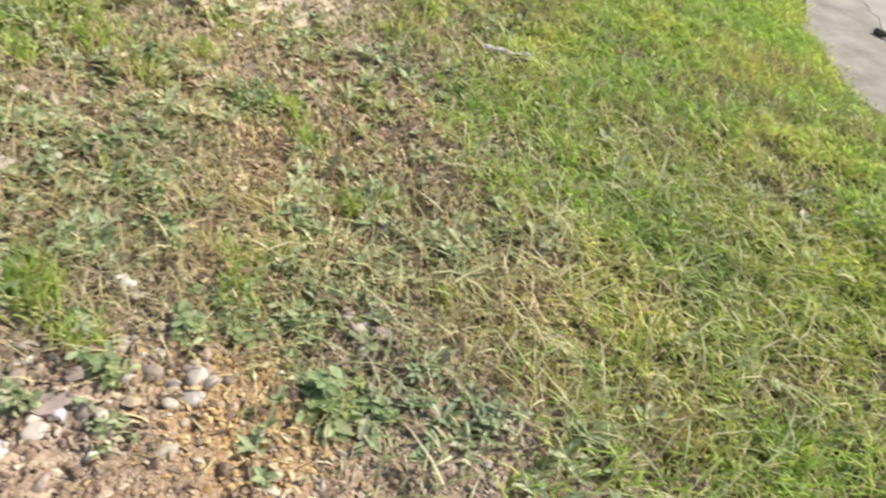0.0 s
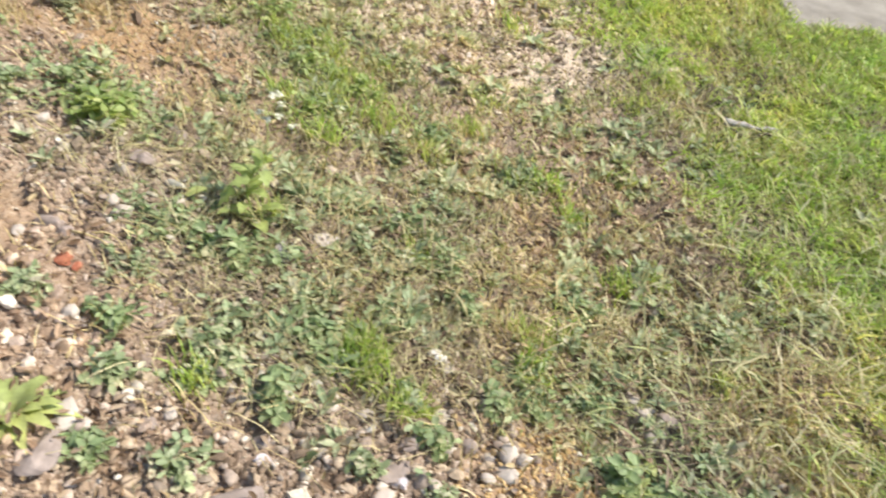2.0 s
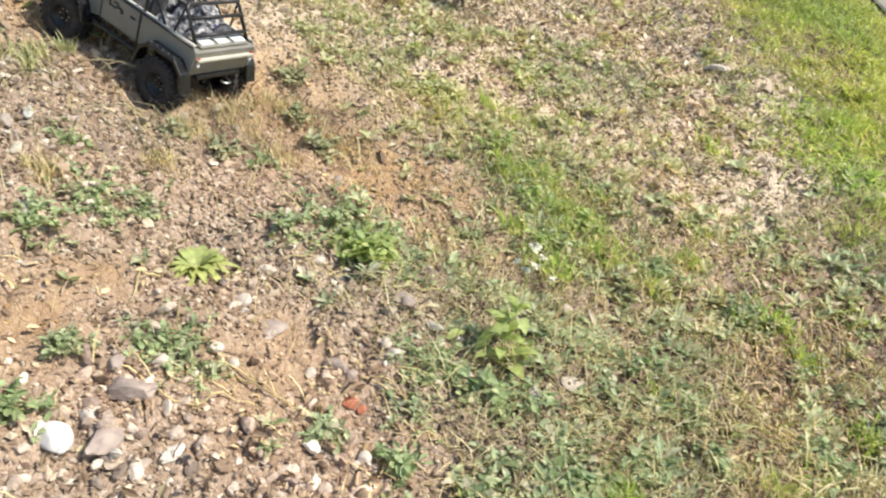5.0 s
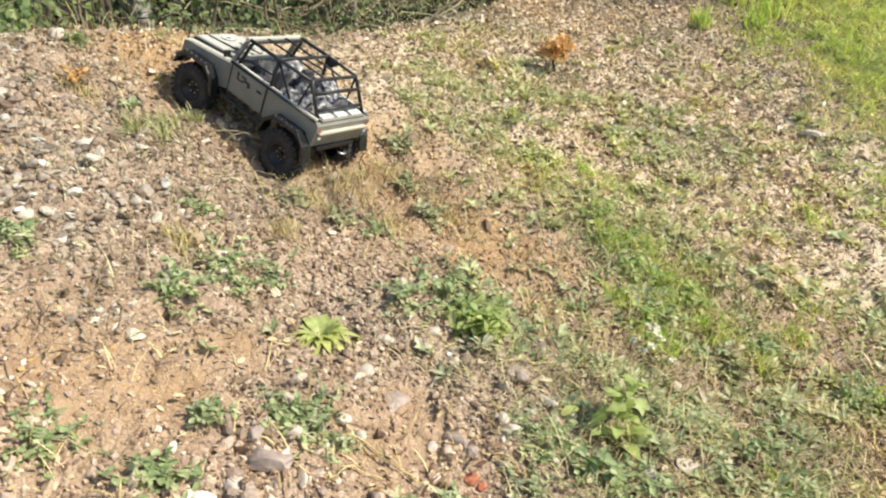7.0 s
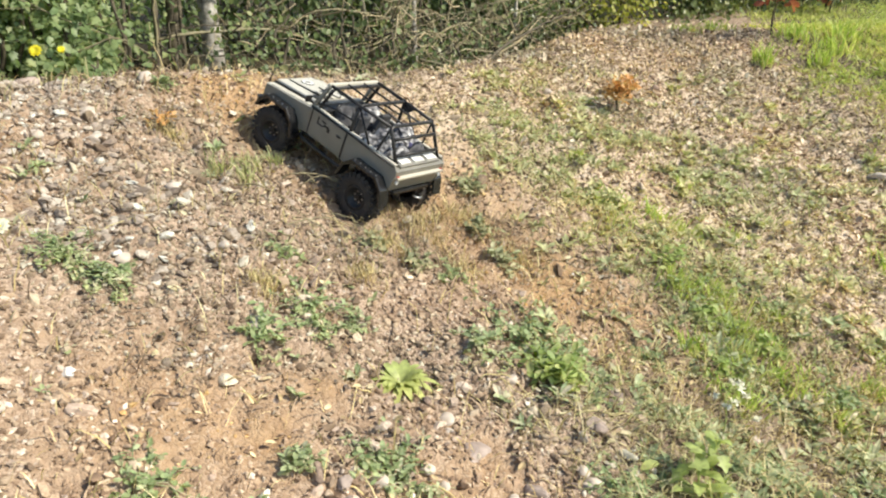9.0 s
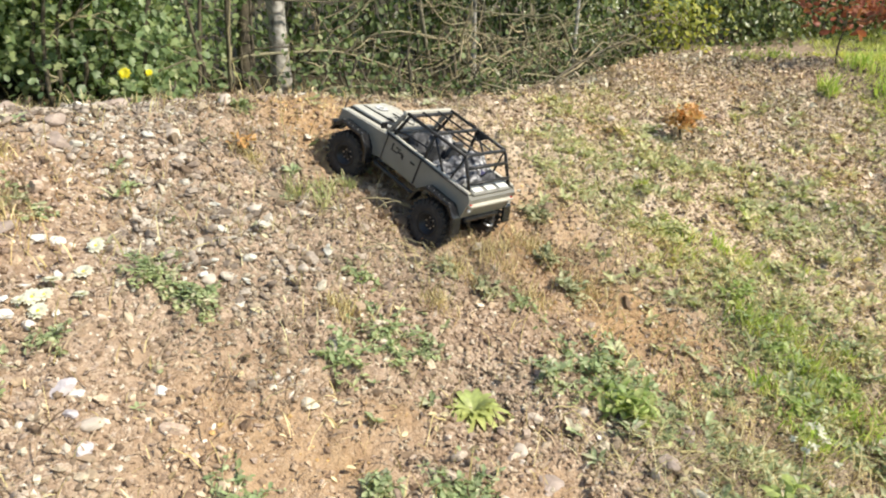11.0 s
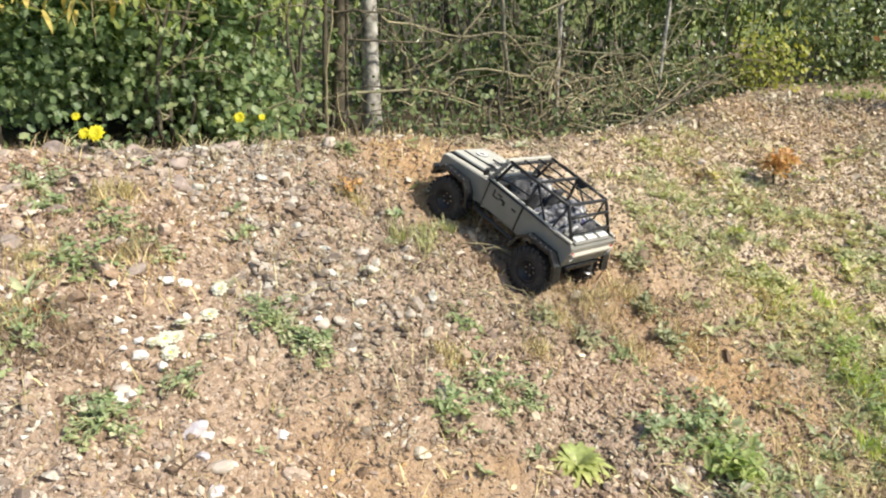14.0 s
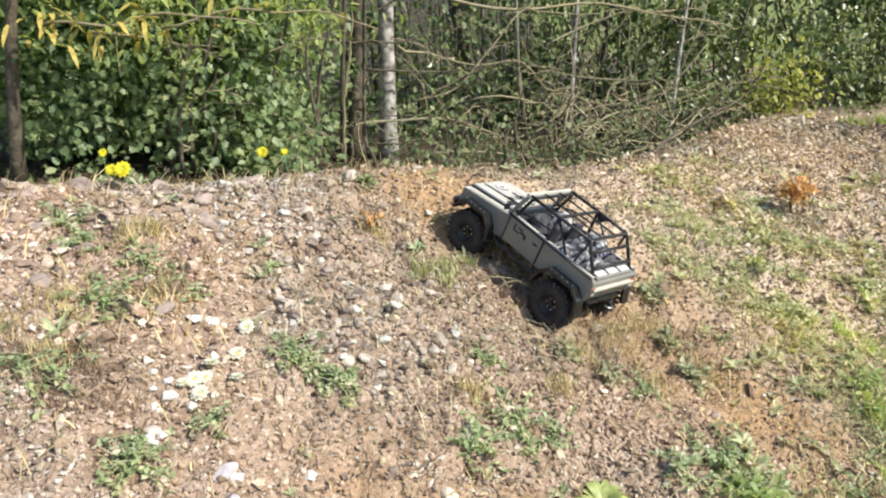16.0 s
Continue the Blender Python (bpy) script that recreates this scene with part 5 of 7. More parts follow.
    for s in (1, -1):
        seat = new("seat")
        seat.parent = t
        seat["label"] = "black moulded bucket seat"
        seat.matrix_local = Matrix.Translation((-0.012, s * 0.038, 0.117))
        part("cushion", one_box(-0.024, 0.026, -0.024, 0.024, 0.0, 0.026, bevel=0.006), M_DARKCLOTH, seat)
        part("backrest", hull([(-0.036, -0.024, 0.01), (-0.022, -0.024, 0.01), (-0.022, 0.024, 0.01), (-0.036, 0.024, 0.01)], [(-0.048, -0.020, 0.088), (-0.037, -0.020, 0.088), (-0.037, 0.020, 0.088), (-0.048, 0.020, 0.088)], 0.004), M_DARKCLOTH, seat)
    # running gear
    for s in (1, -1):
        part("chassis_rail", one_box(-0.215, 0.235, s * 0.034 - 0.004, s * 0.034 + 0.004, 0.084, 0.100, bevel=0.001), M_BLACK, t)
    for x in (0.155, -0.155):
        axle = part("axle", tube([(x, -0.075, 0.058), (x, -0.02, 0.058), (x, 0.02, 0.058), (x, 0.075, 0.058)], (0.008, 0.009, 0.009, 0.008), 10), M_BLACK, t)
        part("differential", disc(x, 0.014, 0.058, 0.017, 0.03, "x", 18), M_BLACK, axle)
        for s in (1, -1):
            part("shock_absorber", tube([(x - 0.01, s * 0.058, 0.062), (x - 0.014, s * 0.052, 0.118)], 0.006, 10), M_BLACK, t)
            part("link", bar([(x, s * 0.04, 0.056), (x * 0.25, s * 0.028, 0.082)], 0.003), M_STEEL if x > 0 else M_BLACK, t)
    part("gearbox", one_box(-0.03, 0.05, -0.03, 0.03, 0.078, 0.112, bevel=0.004), M_BLACK, t)
    for x, steer in ((0.155, 8), (-0.155, 0)):
        for s in (1, -1):
            make_wheel(s, t, (x, s * TRACK / 2, 0.058), steer)
    return t


truck = make_truck()


def lump(size, seed, rough=0.25):
    """A slack bundle: a ball pressed into folds."""
    bm = bmesh.new()
    bmesh.ops.create_icosphere(bm, subdivisions=4, radius=1)
    off = Vector((seed * 7.1, seed * 3.3, seed))
    for v in bm.verts:
        n = noise.fractal(v.co * 1.6 + off, 0.8, 2.0, 4) * rough
        fold = abs(noise.noise(v.co * 3.2 + off)) * rough * 0.8
        v.co = v.co * (1 + n - fold)
        v.co.z = max(v.co.z, -0.6)
        v.co = Vector((v.co.x * size[0], v.co.y * size[1], (v.co.z + 0.6) * size[2]))
    for f in bm.faces:
        f.smooth = True
    return bm


def make_cargo(name, label, category, at, size, turn, material, seed):
    bm = lump(size, seed)
    me = bpy.data.meshes.new(name)
    bm.to_mesh(me), bm.free()
    me.materials.append(material)
    ob = tagged(new(name, me), label, category, "load in the truck bed")
    ob.matrix_world = TRUCK @ pose(*at, 0, 0, turn)


make_cargo("crumpled_cloth", "crumpled grey and white camouflage cloth in the truck bed", "cloth", (-0.128, 0.038, 0.117), (0.054, 0.044, 0.056), 20, M_CLOTH, 1)
make_cargo("crumpled_cloth", "crumpled grey and white camouflage cloth in the truck bed", "cloth", (-0.122, -0.040, 0.117), (0.054, 0.043, 0.054), -15, M_CLOTH, 2)
make_cargo("kit_bag", "slack charcoal cloth bag behind the truck seats", "bag", (-0.076, 0.0, 0.117), (0.020, 0.060, 0.036), 0, M_DARKCLOTH, 3)
make_cargo("crumpled_cloth", "pale crumpled cloth on the truck's front seat", "cloth", (-0.002, -0.040, 0.138), (0.034, 0.034, 0.040), 10, M_CLOTH, 4)
make_cargo("crumpled_cloth", "dark crumpled cloth on the truck's front seat", "cloth", (0.0, 0.036, 0.140), (0.032, 0.032, 0.038), 40, M_DARKCLOTH, 5)
make_cargo("pouch", "small dark blue cloth pouch on the truck's load", "pouch", (-0.146, -0.036, 0.160), (0.018, 0.015, 0.016), 10, M_BLUE, 6)
make_cargo("crumpled_cloth", "folded grey camouflage cloth along the truck bed side", "cloth", (-0.165, 0.030, 0.117), (0.028, 0.046, 0.052), 5, M_CLOTH, 7)
make_cargo("crumpled_cloth", "folded dark cloth along the truck bed side", "cloth", (-0.168, -0.040, 0.117), (0.026, 0.040, 0.050), -8, M_DARKCLOTH, 8)
make_cargo("crumpled_cloth", "grey camouflage cloth behind the seats", "cloth", (-0.088, -0.045, 0.117), (0.026, 0.034, 0.046), 15, M_CLOTH, 9)
make_cargo("crumpled_cloth", "grey camouflage cloth behind the seats", "cloth", (-0.090, 0.045, 0.117), (0.024, 0.032, 0.044), -15, M_CLOTH, 10)

# ---- trees, brush and woodland behind the bank ----
def crown_leaves(centre, spread, count, size, gen, tilt=70, clump=26):
    """Leaves in loose clumps round a centre."""
    k = max(count // clump, 1)
    hub = gen.normal(0, 1, (k, 3))
    hub /= np.linalg.norm(hub, axis=1)[:, None] + 1e-9
    hub *= gen.uniform(0.2, 1.0, (k, 1)) ** 0.6
    p = hub[gen.integers(0, k, count)] + gen.normal(0, 0.16, (count, 3))
    return leaves(np.asarray(centre) + p * np.asarray(spread), size * gen.uniform(0.6, 1.3, count), tilt, gen, 0.85)


def make_tree(at, r, tall, lean, seed, label, bark, leaf, limbs, crown=True, low_twigs=()):
    gen = np.random.default_rng(seed + 1300)
    foot = on_ground(*at, -0.03)
    ob = thing("tree", label, "tree", foot, "trees behind the bank")
    p = bent((0, 0, 0), (lean[0] * tall, lean[1] * tall, tall), r * 1.6, 24, gen)
    ring = np.linspace(r, r * 0.35, 24) * (1 + 0.5 * np.exp(-np.linspace(0, 1, 24) * 30)) * gen.uniform(0.95, 1.05, 24)
    trunk = part("trunk", tube(p, ring, 14), bark, ob)
    for i in range(limbs):
        k = p[int(8 + 15 * (i / max(limbs, 1)))]
        a = gen.uniform(0, 6.28)
        d = gen.uniform(0.35, 0.8)
        part("limb", tube(bent(k, k + (d * math.cos(a), d * math.sin(a), d * gen.uniform(0.4, 0.9)), 0.04, 9, gen), np.linspace(r * 0.35, r * 0.08, 9), 6), bark, ob)
    for x, z, dx, dy, dz, q in low_twigs:
        k = np.array([np.interp(z, p[:, 2], p[:, 0]), np.interp(z, p[:, 2], p[:, 1]), z])
        part("branch", tube(bent(k, k + (dx, dy, dz), 0.03, 12, gen), np.linspace(q, q * 0.25, 12), 6), bark, ob)
    if crown:
        part("crown", crown_leaves((lean[0] * tall, lean[1] * tall, tall), (0.8, 0.8, 0.75), 900, 0.07, gen), leaf, ob)
    return ob


make_tree((-1.04, 3.45), 0.035, 3.4, (0.0, 0.05), 1, "slim birch with pale peeling bark behind the bank", M_BIRCH, M_WOODLEAF, 7)
make_tree((-2.13, 2.6), 0.019, 3.0, (0.19, 0.02), 2, "dark slender tree trunk at the crest", M_BARK, M_WOODLEAF, 6)
make_tree((-1.17, 3.40), 0.030, 3.2, (-0.03, 0.1), 3, "dark brown tree trunk beside the birch", M_BARK, M_WOODLEAF, 6)
make_tree((-1.21, 3.24), 0.010, 2.4, (0.03, 0.05), 4, "thin bare sapling stem in front of the birch", M_BARK, M_WOODLEAF, 3, False, [(0, 0.5, 0.45, 0.1, 0.05, 0.006), (0, 0.7, 0.55, 0.15, 0.12, 0.006), (0, 0.35, -0.4, 0.0, 0.12, 0.005), (0, 0.85, 0.3, 0.1, 0.45, 0.006)])
make_tree((-1.13, 3.28), 0.007, 2.2, (0.06, 0.02), 5, "thin bare sapling stem in front of the birch", M_BARK, M_WOODLEAF, 3, False, [(0, 0.4, 0.6, 0.2, 0.02, 0.005), (0, 0.6, 0.3, 0.0, 0.3, 0.005)])
make_tree((-0.14, 4.3), 0.012, 3.2, (-0.02, 0.03), 6, "thin pale birch sapling in the thicket", M_BIRCH, M_WOODLEAF, 5)
make_tree((0.38, 4.3), 0.010, 3.2, (0.03, 0.03), 7, "thin crooked pale sapling in the thicket", M_BIRCH, M_WOODLEAF, 5)
make_tree((-0.42, 5.4), 0.014, 3.0, (0.0, 0.03), 8, "thin pale sapling deep in the thicket", M_BIRCH, M_WOODLEAF, 5)
make_tree((2.0, 6.0), 0.075, 4.2, (0.0, 0.0), 9, "thick dark tree trunk behind the yellow bush", M_BARK, M_WOODLEAF, 8)
make_tree((1.55, 6.6), 0.05, 4.0, (0.0, 0.0), 10, "dark tree trunk in the wood", M_BARK, M_WOODLEAF, 8)
make_tree((-0.75, 5.6), 0.05, 4.0, (0.01, 0.0), 11, "dark tree trunk deep in the wood", M_BARK, M_WOODLEAF, 8)
make_tree((0.9, 6.2), 0.03, 3.8, (0.0, 0.0), 12, "dark slender tree trunk in the wood", M_BARK, M_WOODLEAF, 6)
make_tree((-2.0, 4.6), 0.05, 4.0, (0.0, 0.0), 13, "dark tree trunk behind the ivy", M_BARK, M_WOODLEAF, 8)
make_tree((2.9, 6.0), 0.05, 4.0, (0.0, 0.0), 14, "dark tree trunk at the edge of the wood", M_BARK, M_WOODLEAF, 8)
make_tree((0.25, 5.7), 0.022, 3.4, (0.04, 0.0), 15, "dark slender tree trunk in the thicket", M_BARK, M_WOODLEAF, 6)


def make_shrub(name, at, size, count, leaf, material, label, seed, stems=10, group="shrubs behind the bank", low=0.04, spread=0.6, shape=None, front=1.0, clump=(30, 0.06)):
    """Many upright stems and a broken mass of leaves over them."""
    gen = np.random.default_rng(seed + 2100)
    foot = on_ground(*at, -0.02)
    ob = thing(name, label, "shrub", foot, group)
    wood = []
    for i in range(stems):
        x, y = gen.uniform(-0.4, 0.4) * size[0], gen.uniform(0.0, 0.45) * size[1]
        e = (x * 1.8, y * 1.8, size[2] * gen.uniform(0.6, 1.0))
        wood.append(tube(bent((x, y, 0), e, 0.03, 9, gen), np.linspace(0.009, 0.003, 9), 5))
    part("stem_tangle", joined(wood), M_BARK, ob)["kind"] = "stuff"
    n = count
    k = max(n // clump[0], 1)
    hub = np.stack([gen.uniform(-1, 1, k) * size[0] / 2, (2 * gen.uniform(0, 1, k) ** front - 1) * size[1] / 2, gen.uniform(low, 1, k) * size[2]], -1)
    hub[:, :2] *= (1 - 0.45 * (hub[:, 2:3] / size[2]) ** 2)
    p = hub[gen.integers(0, k, n)] + gen.normal(0, 1, (n, 3)) * (clump[1] + leaf)
    p[:, 2] = np.abs(p[:, 2]) + 0.01
    s = (leaf * gen.uniform(0.6, 1.25, n))[:, None] * (1, 1.1, 1)
    part("foliage", strew(*(shape or (LEAF_V, LEAF_F)), facing(n, (0.4, -0.6, 0.7), spread, gen), s, p), material, ob)
    return ob


IVY = "dense ivy-like bush with small dark green leaves"
for i, (x, y, w, h, n) in enumerate([(-1.52, 3.10, 0.46, 0.62, 1400), (-1.95, 2.96, 0.6, 0.68, 1700), (-2.4, 2.84, 0.6, 0.85, 1300), (-1.88, 3.35, 0.66, 1.5, 1500), (-1.42, 3.55, 0.4, 1.3, 900), (-2.3, 3.5, 0.9, 1.5, 1500), (-3.1, 3.0, 0.9, 1.2, 450), (-3.1, 3.8, 1.1, 1.6, 450)]):
    make_shrub("ivy_bush", (x, y), (w, 0.5, h), int(n * 4.3), 0.029, M_IVY, IVY, i, 2, low=0.2 if x < -1.8 and y < 3.2 else 0.03, spread=0.7, shape=(LOBED_V, LOBED_F), front=1.7, clump=(60, 0.028))
make_shrub("ivy_bush", (-1.28, 2.66), (0.30, 0.2, 0.16), 190, 0.03, M_IVY, "low spray of ivy leaves at the crest of the bank", 21, 4)
make_shrub("ivy_bush", (-1.75, 2.45), (0.35, 0.2, 0.12), 160, 0.026, M_IVY, "low spray of green leaves at the crest of the bank", 22, 4)
NARROW_V, NARROW_F = ribbon_leaf(1.0, 0.28, 0.1, 0.25, 0.0, 3, 0.2)
for i, (x, y, w, h, lo) in enumerate([(-1.62, 2.90, 0.46, 0.74, 0.62), (-1.98, 2.80, 0.45, 0.76, 0.68), (-1.40, 2.98, 0.42, 0.80, 0.62), (-1.80, 2.74, 0.5, 0.80, 0.70)]):
    make_shrub("willow_shrub", (x, y), (w, 0.35, h), 520, 0.046, M_LIME, "thin shrub with narrow lime-green leaves above the ivy", 110 + i, 5, low=lo, spread=0.9, shape=(NARROW_V, NARROW_F))
make_shrub("yellow_bush", (0.98, 4.42), (0.26, 0.24, 0.30), 800, 0.026, M_YELLEAF, "yellow-green leafy bush at the edge of the wood", 30, 7)
for i, (x, y, w, h, n) in enumerate([(0.85, 5.2, 0.8, 1.3, 900), (1.75, 5.3, 0.7, 1.1, 900), (2.3, 5.2, 0.8, 1.1, 900), (0.2, 5.6, 0.9, 1.4, 800), (-0.5, 5.2, 0.8, 1.2, 600), (1.2, 5.8, 1.1, 1.7, 1100), (3.0, 5.4, 1.0, 1.2, 900), (3.9, 5.6, 1.2, 1.4, 900)]):
    make_shrub("woodland_shrub", (x, y), (w, 0.6, h), int(n * 1.35), 0.052, M_WOODLEAF, "tangled woodland shrub with glossy green leaves", 40 + i, 5, spread=1.0, clump=(45, 0.03))


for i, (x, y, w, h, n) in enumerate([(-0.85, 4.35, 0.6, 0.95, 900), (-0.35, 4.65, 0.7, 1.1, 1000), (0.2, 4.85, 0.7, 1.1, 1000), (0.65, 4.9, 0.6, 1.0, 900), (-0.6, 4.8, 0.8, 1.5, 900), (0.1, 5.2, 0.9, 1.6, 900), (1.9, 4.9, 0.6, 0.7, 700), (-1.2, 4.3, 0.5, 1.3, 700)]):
    make_shrub("thicket_shrub", (x, y), (w, 0.5, h), int(n * 0.8), 0.038, M_WOODLEAF_SHADED, "small-leaved green thicket behind the brush pile", 60 + i, 6, spread=1.0, clump=(45, 0.03))


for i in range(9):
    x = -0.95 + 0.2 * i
    make_shrub("undergrowth", (x, crest(x) + 0.42 + 0.1 * (i % 3)), (0.34, 0.3, 0.2 + 0.06 * (i % 2)), 170, 0.022, M_WOODLEAF_SHADED, "low green undergrowth among the dead twigs", 80 + i, 4)
for i, (x, y, w, h) in enumerate([(0.62, 4.42, 0.4, 0.34), (1.30, 4.62, 0.42, 0.5), (1.62, 4.8, 0.45, 0.42), (1.98, 4.95, 0.45, 0.5), (2.4, 5.05, 0.5, 0.45), (2.85, 5.15, 0.5, 0.5)]):
    make_shrub("undergrowth", (x, y), (w, 0.35, h), 900, 0.03, M_WOODLEAF, "low dark green shrub at the foot of the wood", 95 + i, 2)


def make_overhang(at, seed, label, main, odd, count, upto=12):
    gen = np.random.default_rng(seed)
    ob = thing("overhanging_branch", label, "branch", at)
    p = bent((0, 0, 0.02), (0.62, 0.0, 0.02), 0.02, 14, gen, -0.04)
    part("twig", tube(p, np.linspace(0.005, 0.002, 14), 6), M_TWIG, ob)
    for i in range(count):
        k = p[gen.integers(0, upto)] + gen.normal(0, 0.032, 3)
        part("leaf", ribbon_leaf(0.066 * gen.uniform(0.5, 1.1), 0.015, gen.uniform(-0.8, 0.4), 0.3, gen.uniform(0, 6.28), base=tuple(k)), main if i % 5 else odd, ob)
    stalk = [(-0.06, 0.55, -0.32), (-0.03, 0.25, -0.08), (0, 0, 0.02)]
    part("stem", tube(stalk, (0.004, 0.0035, 0.003), 6), M_TWIG, ob)


make_overhang((-1.94, 2.52, 1.185), 77, "thin branch with yellow autumn leaves hanging over the ivy", M_AMBER, M_LIME, 76, 8)
make_overhang((-1.62, 2.58, 1.17), 78, "thin branch with long yellow-green leaves over the ivy", M_LIME, M_AMBER, 60)


def make_low_shrub(at, tall, wide, count, leaf, material, label, name, seed):
    """A small shrub on one short stem."""
    gen = np.random.default_rng(seed + 2700)
    ob = thing(name, label, "shrub", on_ground(*at, -0.005))
    part("stem", tube(bent((0, 0, 0), (0.01, 0, tall * 0.7), 0.01, 7, gen), np.linspace(0.006, 0.003, 7), 6), M_BARK, ob)
    for i in range(6):
        a = i * 1.05
        part("branch", tube(bent((0.006, 0, tall * 0.5), (wide * 0.45 * math.cos(a), wide * 0.45 * math.sin(a), tall * gen.uniform(0.7, 0.95)), 0.01, 6, gen), np.linspace(0.003, 0.001, 6), 5), M_BARK, ob)
    part("foliage", crown_leaves((0, 0, tall * 0.75), (wide / 2, wide / 2, tall * 0.36), count, leaf, gen, 88, 6), material, ob)


make_low_shrub((0.455, 2.95), 0.135, 0.115, 300, 0.021, M_ORANGE, "small shrub with bright orange leaves on the gravel", "orange_shrub", 1)
make_low_shrub((1.66, 4.0), 0.40, 0.55, 260, 0.045, M_RED, "small tree-like shrub with dark red leaves on the grass", "red_shrub", 2)
make_low_shrub((2.42, 4.65), 0.28, 0.4, 220, 0.045, M_RED, "low shrub with dark red leaves on the grass", "red_shrub", 4)
make_low_shrub((-1.42, 1.44), 0.02, 0.045, 22, 0.012, M_RED, "tiny reddish seedling in the gravel", "red_seedling", 5)
make_low_shrub((-0.99, 2.09), 0.045, 0.06, 50, 0.014, M_ORANGE, "tiny reddish seedling in the gravel", "red_seedling", 3)


# ---- brush pile ----
def make_branch(a, b, r, seed, label, name="dead_branch", material=None, wobble=0.07, forks=6, sag=0.0):
    gen = np.random.default_rng(seed + 3300)
    ob = thing(name, label, "branch", Vector(a), "dead branches")
    d = np.subtract(b, a)
    p = bent((0, 0, 0), d, wobble, 16, gen, sag)
    part("main_stem", tube(p, np.linspace(r * 0.85, r * 0.3, 16), 7), material or M_TWIG, ob)
    for i in range(forks):
        k = p[gen.integers(4, 15)]
        e = k + d * gen.uniform(0.1, 0.3) + gen.normal(0, 0.10, 3)
        part("side_twig", tube(bent(k, e, 0.025, 8, gen), np.linspace(r * 0.35, r * 0.12, 8), 5), material or M_TWIG, ob)
    return ob


DEAD = "bare bleached dead branch in the brush pile"
make_branch((0.06, 3.40, 0.63), (0.74, 4.20, 0.78), 0.009, 1, "bent grey fallen branch lying along the crest", material=M_BARK, wobble=0.03)
make_branch((-0.55, 3.75, 0.50), (0.55, 4.2, 0.80), 0.010, 2, DEAD)
make_branch((-0.25, 3.65, 0.52), (0.60, 3.95, 0.72), 0.009, 3, DEAD)
make_branch((-1.20, 3.20, 0.78), (-0.38, 3.5, 0.62), 0.008, 4, DEAD, sag=-0.05)
make_branch((-0.9, 3.4, 0.62), (0.1, 3.9, 0.62), 0.007, 5, DEAD)
make_branch((-0.85, 3.9, 1.26), (0.7, 4.4, 1.06), 0.010, 6, "long bare branch arching over the thicket", sag=0.04)
make_branch((-1.0, 3.6, 1.05), (-0.2, 4.0, 0.82), 0.007, 7, DEAD)
make_branch((-0.2, 4.0, 0.55), (0.45, 4.1, 1.0), 0.007, 8, DEAD)
make_branch((0.2, 4.0, 0.52), (0.1, 4.2, 1.15), 0.006, 9, DEAD)
make_branch((-0.5, 3.9, 0.5), (-0.15, 4.1, 1.1), 0.006, 10, DEAD)
make_branch((-1.72, 2.75, 0.78), (-1.22, 2.95, 0.80), 0.006, 11, "thin bare branch reaching over the crest", sag=-0.05)
make_branch((0.35, 4.1, 0.62), (-0.45, 4.2, 0.95), 0.008, 12, DEAD)
make_branch((-0.7, 4.0, 0.75), (0.3, 4.3, 0.66), 0.007, 13, DEAD)
make_branch((0.0, 4.3, 0.6), (0.75, 4.6, 1.0), 0.007, 14, DEAD)
make_branch((-0.95, 3.7, 0.8), (-0.4, 4.0, 1.2), 0.006, 15, DEAD)
make_branch((-0.3, 4.2, 1.0), (0.55, 4.5, 1.15), 0.007, 16, DEAD)


def make_limb(points, r, material, label, forks, seed):
    """A bare branch bent through a few points, with short side twigs."""
    gen = np.random.default_rng(seed + 6100)
    q = np.array(points, float)
    t = np.linspace(0, len(q) - 1, 6 * len(q))
    k = np.minimum(t.astype(int), len(q) - 2)
    u = (t - k)[:, None]
    ends = np.concatenate([[2 * q[0] - q[1]], q, [2 * q[-1] - q[-2]]])
    a, b, c, d = ends[k], ends[k + 1], ends[k + 2], ends[k + 3]
    p = 0.5 * (2 * b + (c - a) * u + (2 * a - 5 * b + 4 * c - d) * u ** 2 + (3 * b - a - 3 * c + d) * u ** 3) - q[0]
    p[1:] += gen.normal(0, r * 0.35, (len(p) - 1, 3))
    ob = thing("bare_branch", label, "branch", Vector(q[0]), "bare branches before the wood")
    part("main_stem", tube(p, np.linspace(r, r * 0.45, len(p)) * gen.uniform(0.85, 1.15, len(p)), 7), material, ob)
    for i in range(forks):
        j = int(len(p) * (i + 1) / (forks + 1))
        way = p[-1] - p[0]
        e = p[j] + way * gen.uniform(0.1, 0.25) + gen.normal(0, 0.035, 3)
        part("side_twig", tube(bent(p[j], e, 0.012, 8, gen), np.linspace(r * 0.5, r * 0.2, 8), 5), material, ob)


make_limb([(-1.867, 2.66, 1.177), (-1.726, 2.66, 1.163), (-1.619, 2.66, 1.143), (-1.536, 2.66, 1.127), (-1.481, 2.66, 1.094)], 0.0042, M_TWIG, "long pale bare twig hanging over the ivy", 4, 0)
make_limb([(-1.787, 2.66, 1.172), (-1.791, 2.66, 1.112), (-1.791, 2.66, 1.051)], 0.0024, M_TWIG, "short pale twig hanging before the ivy", 0, 1)
make_limb([(-1.606, 2.66, 1.14), (-1.602, 2.66, 1.104), (-1.609, 2.66, 1.076)], 0.0028, M_TWIG, "short pale twig hanging before the ivy", 0, 2)
make_limb([(-1.366, 2.8, 1.104), (-1.302, 2.8, 1.125), (-1.229, 2.8, 1.145), (-1.131, 2.8, 1.135)], 0.0034, M_TWIG, "pale bent twig above the ivy", 3, 3)
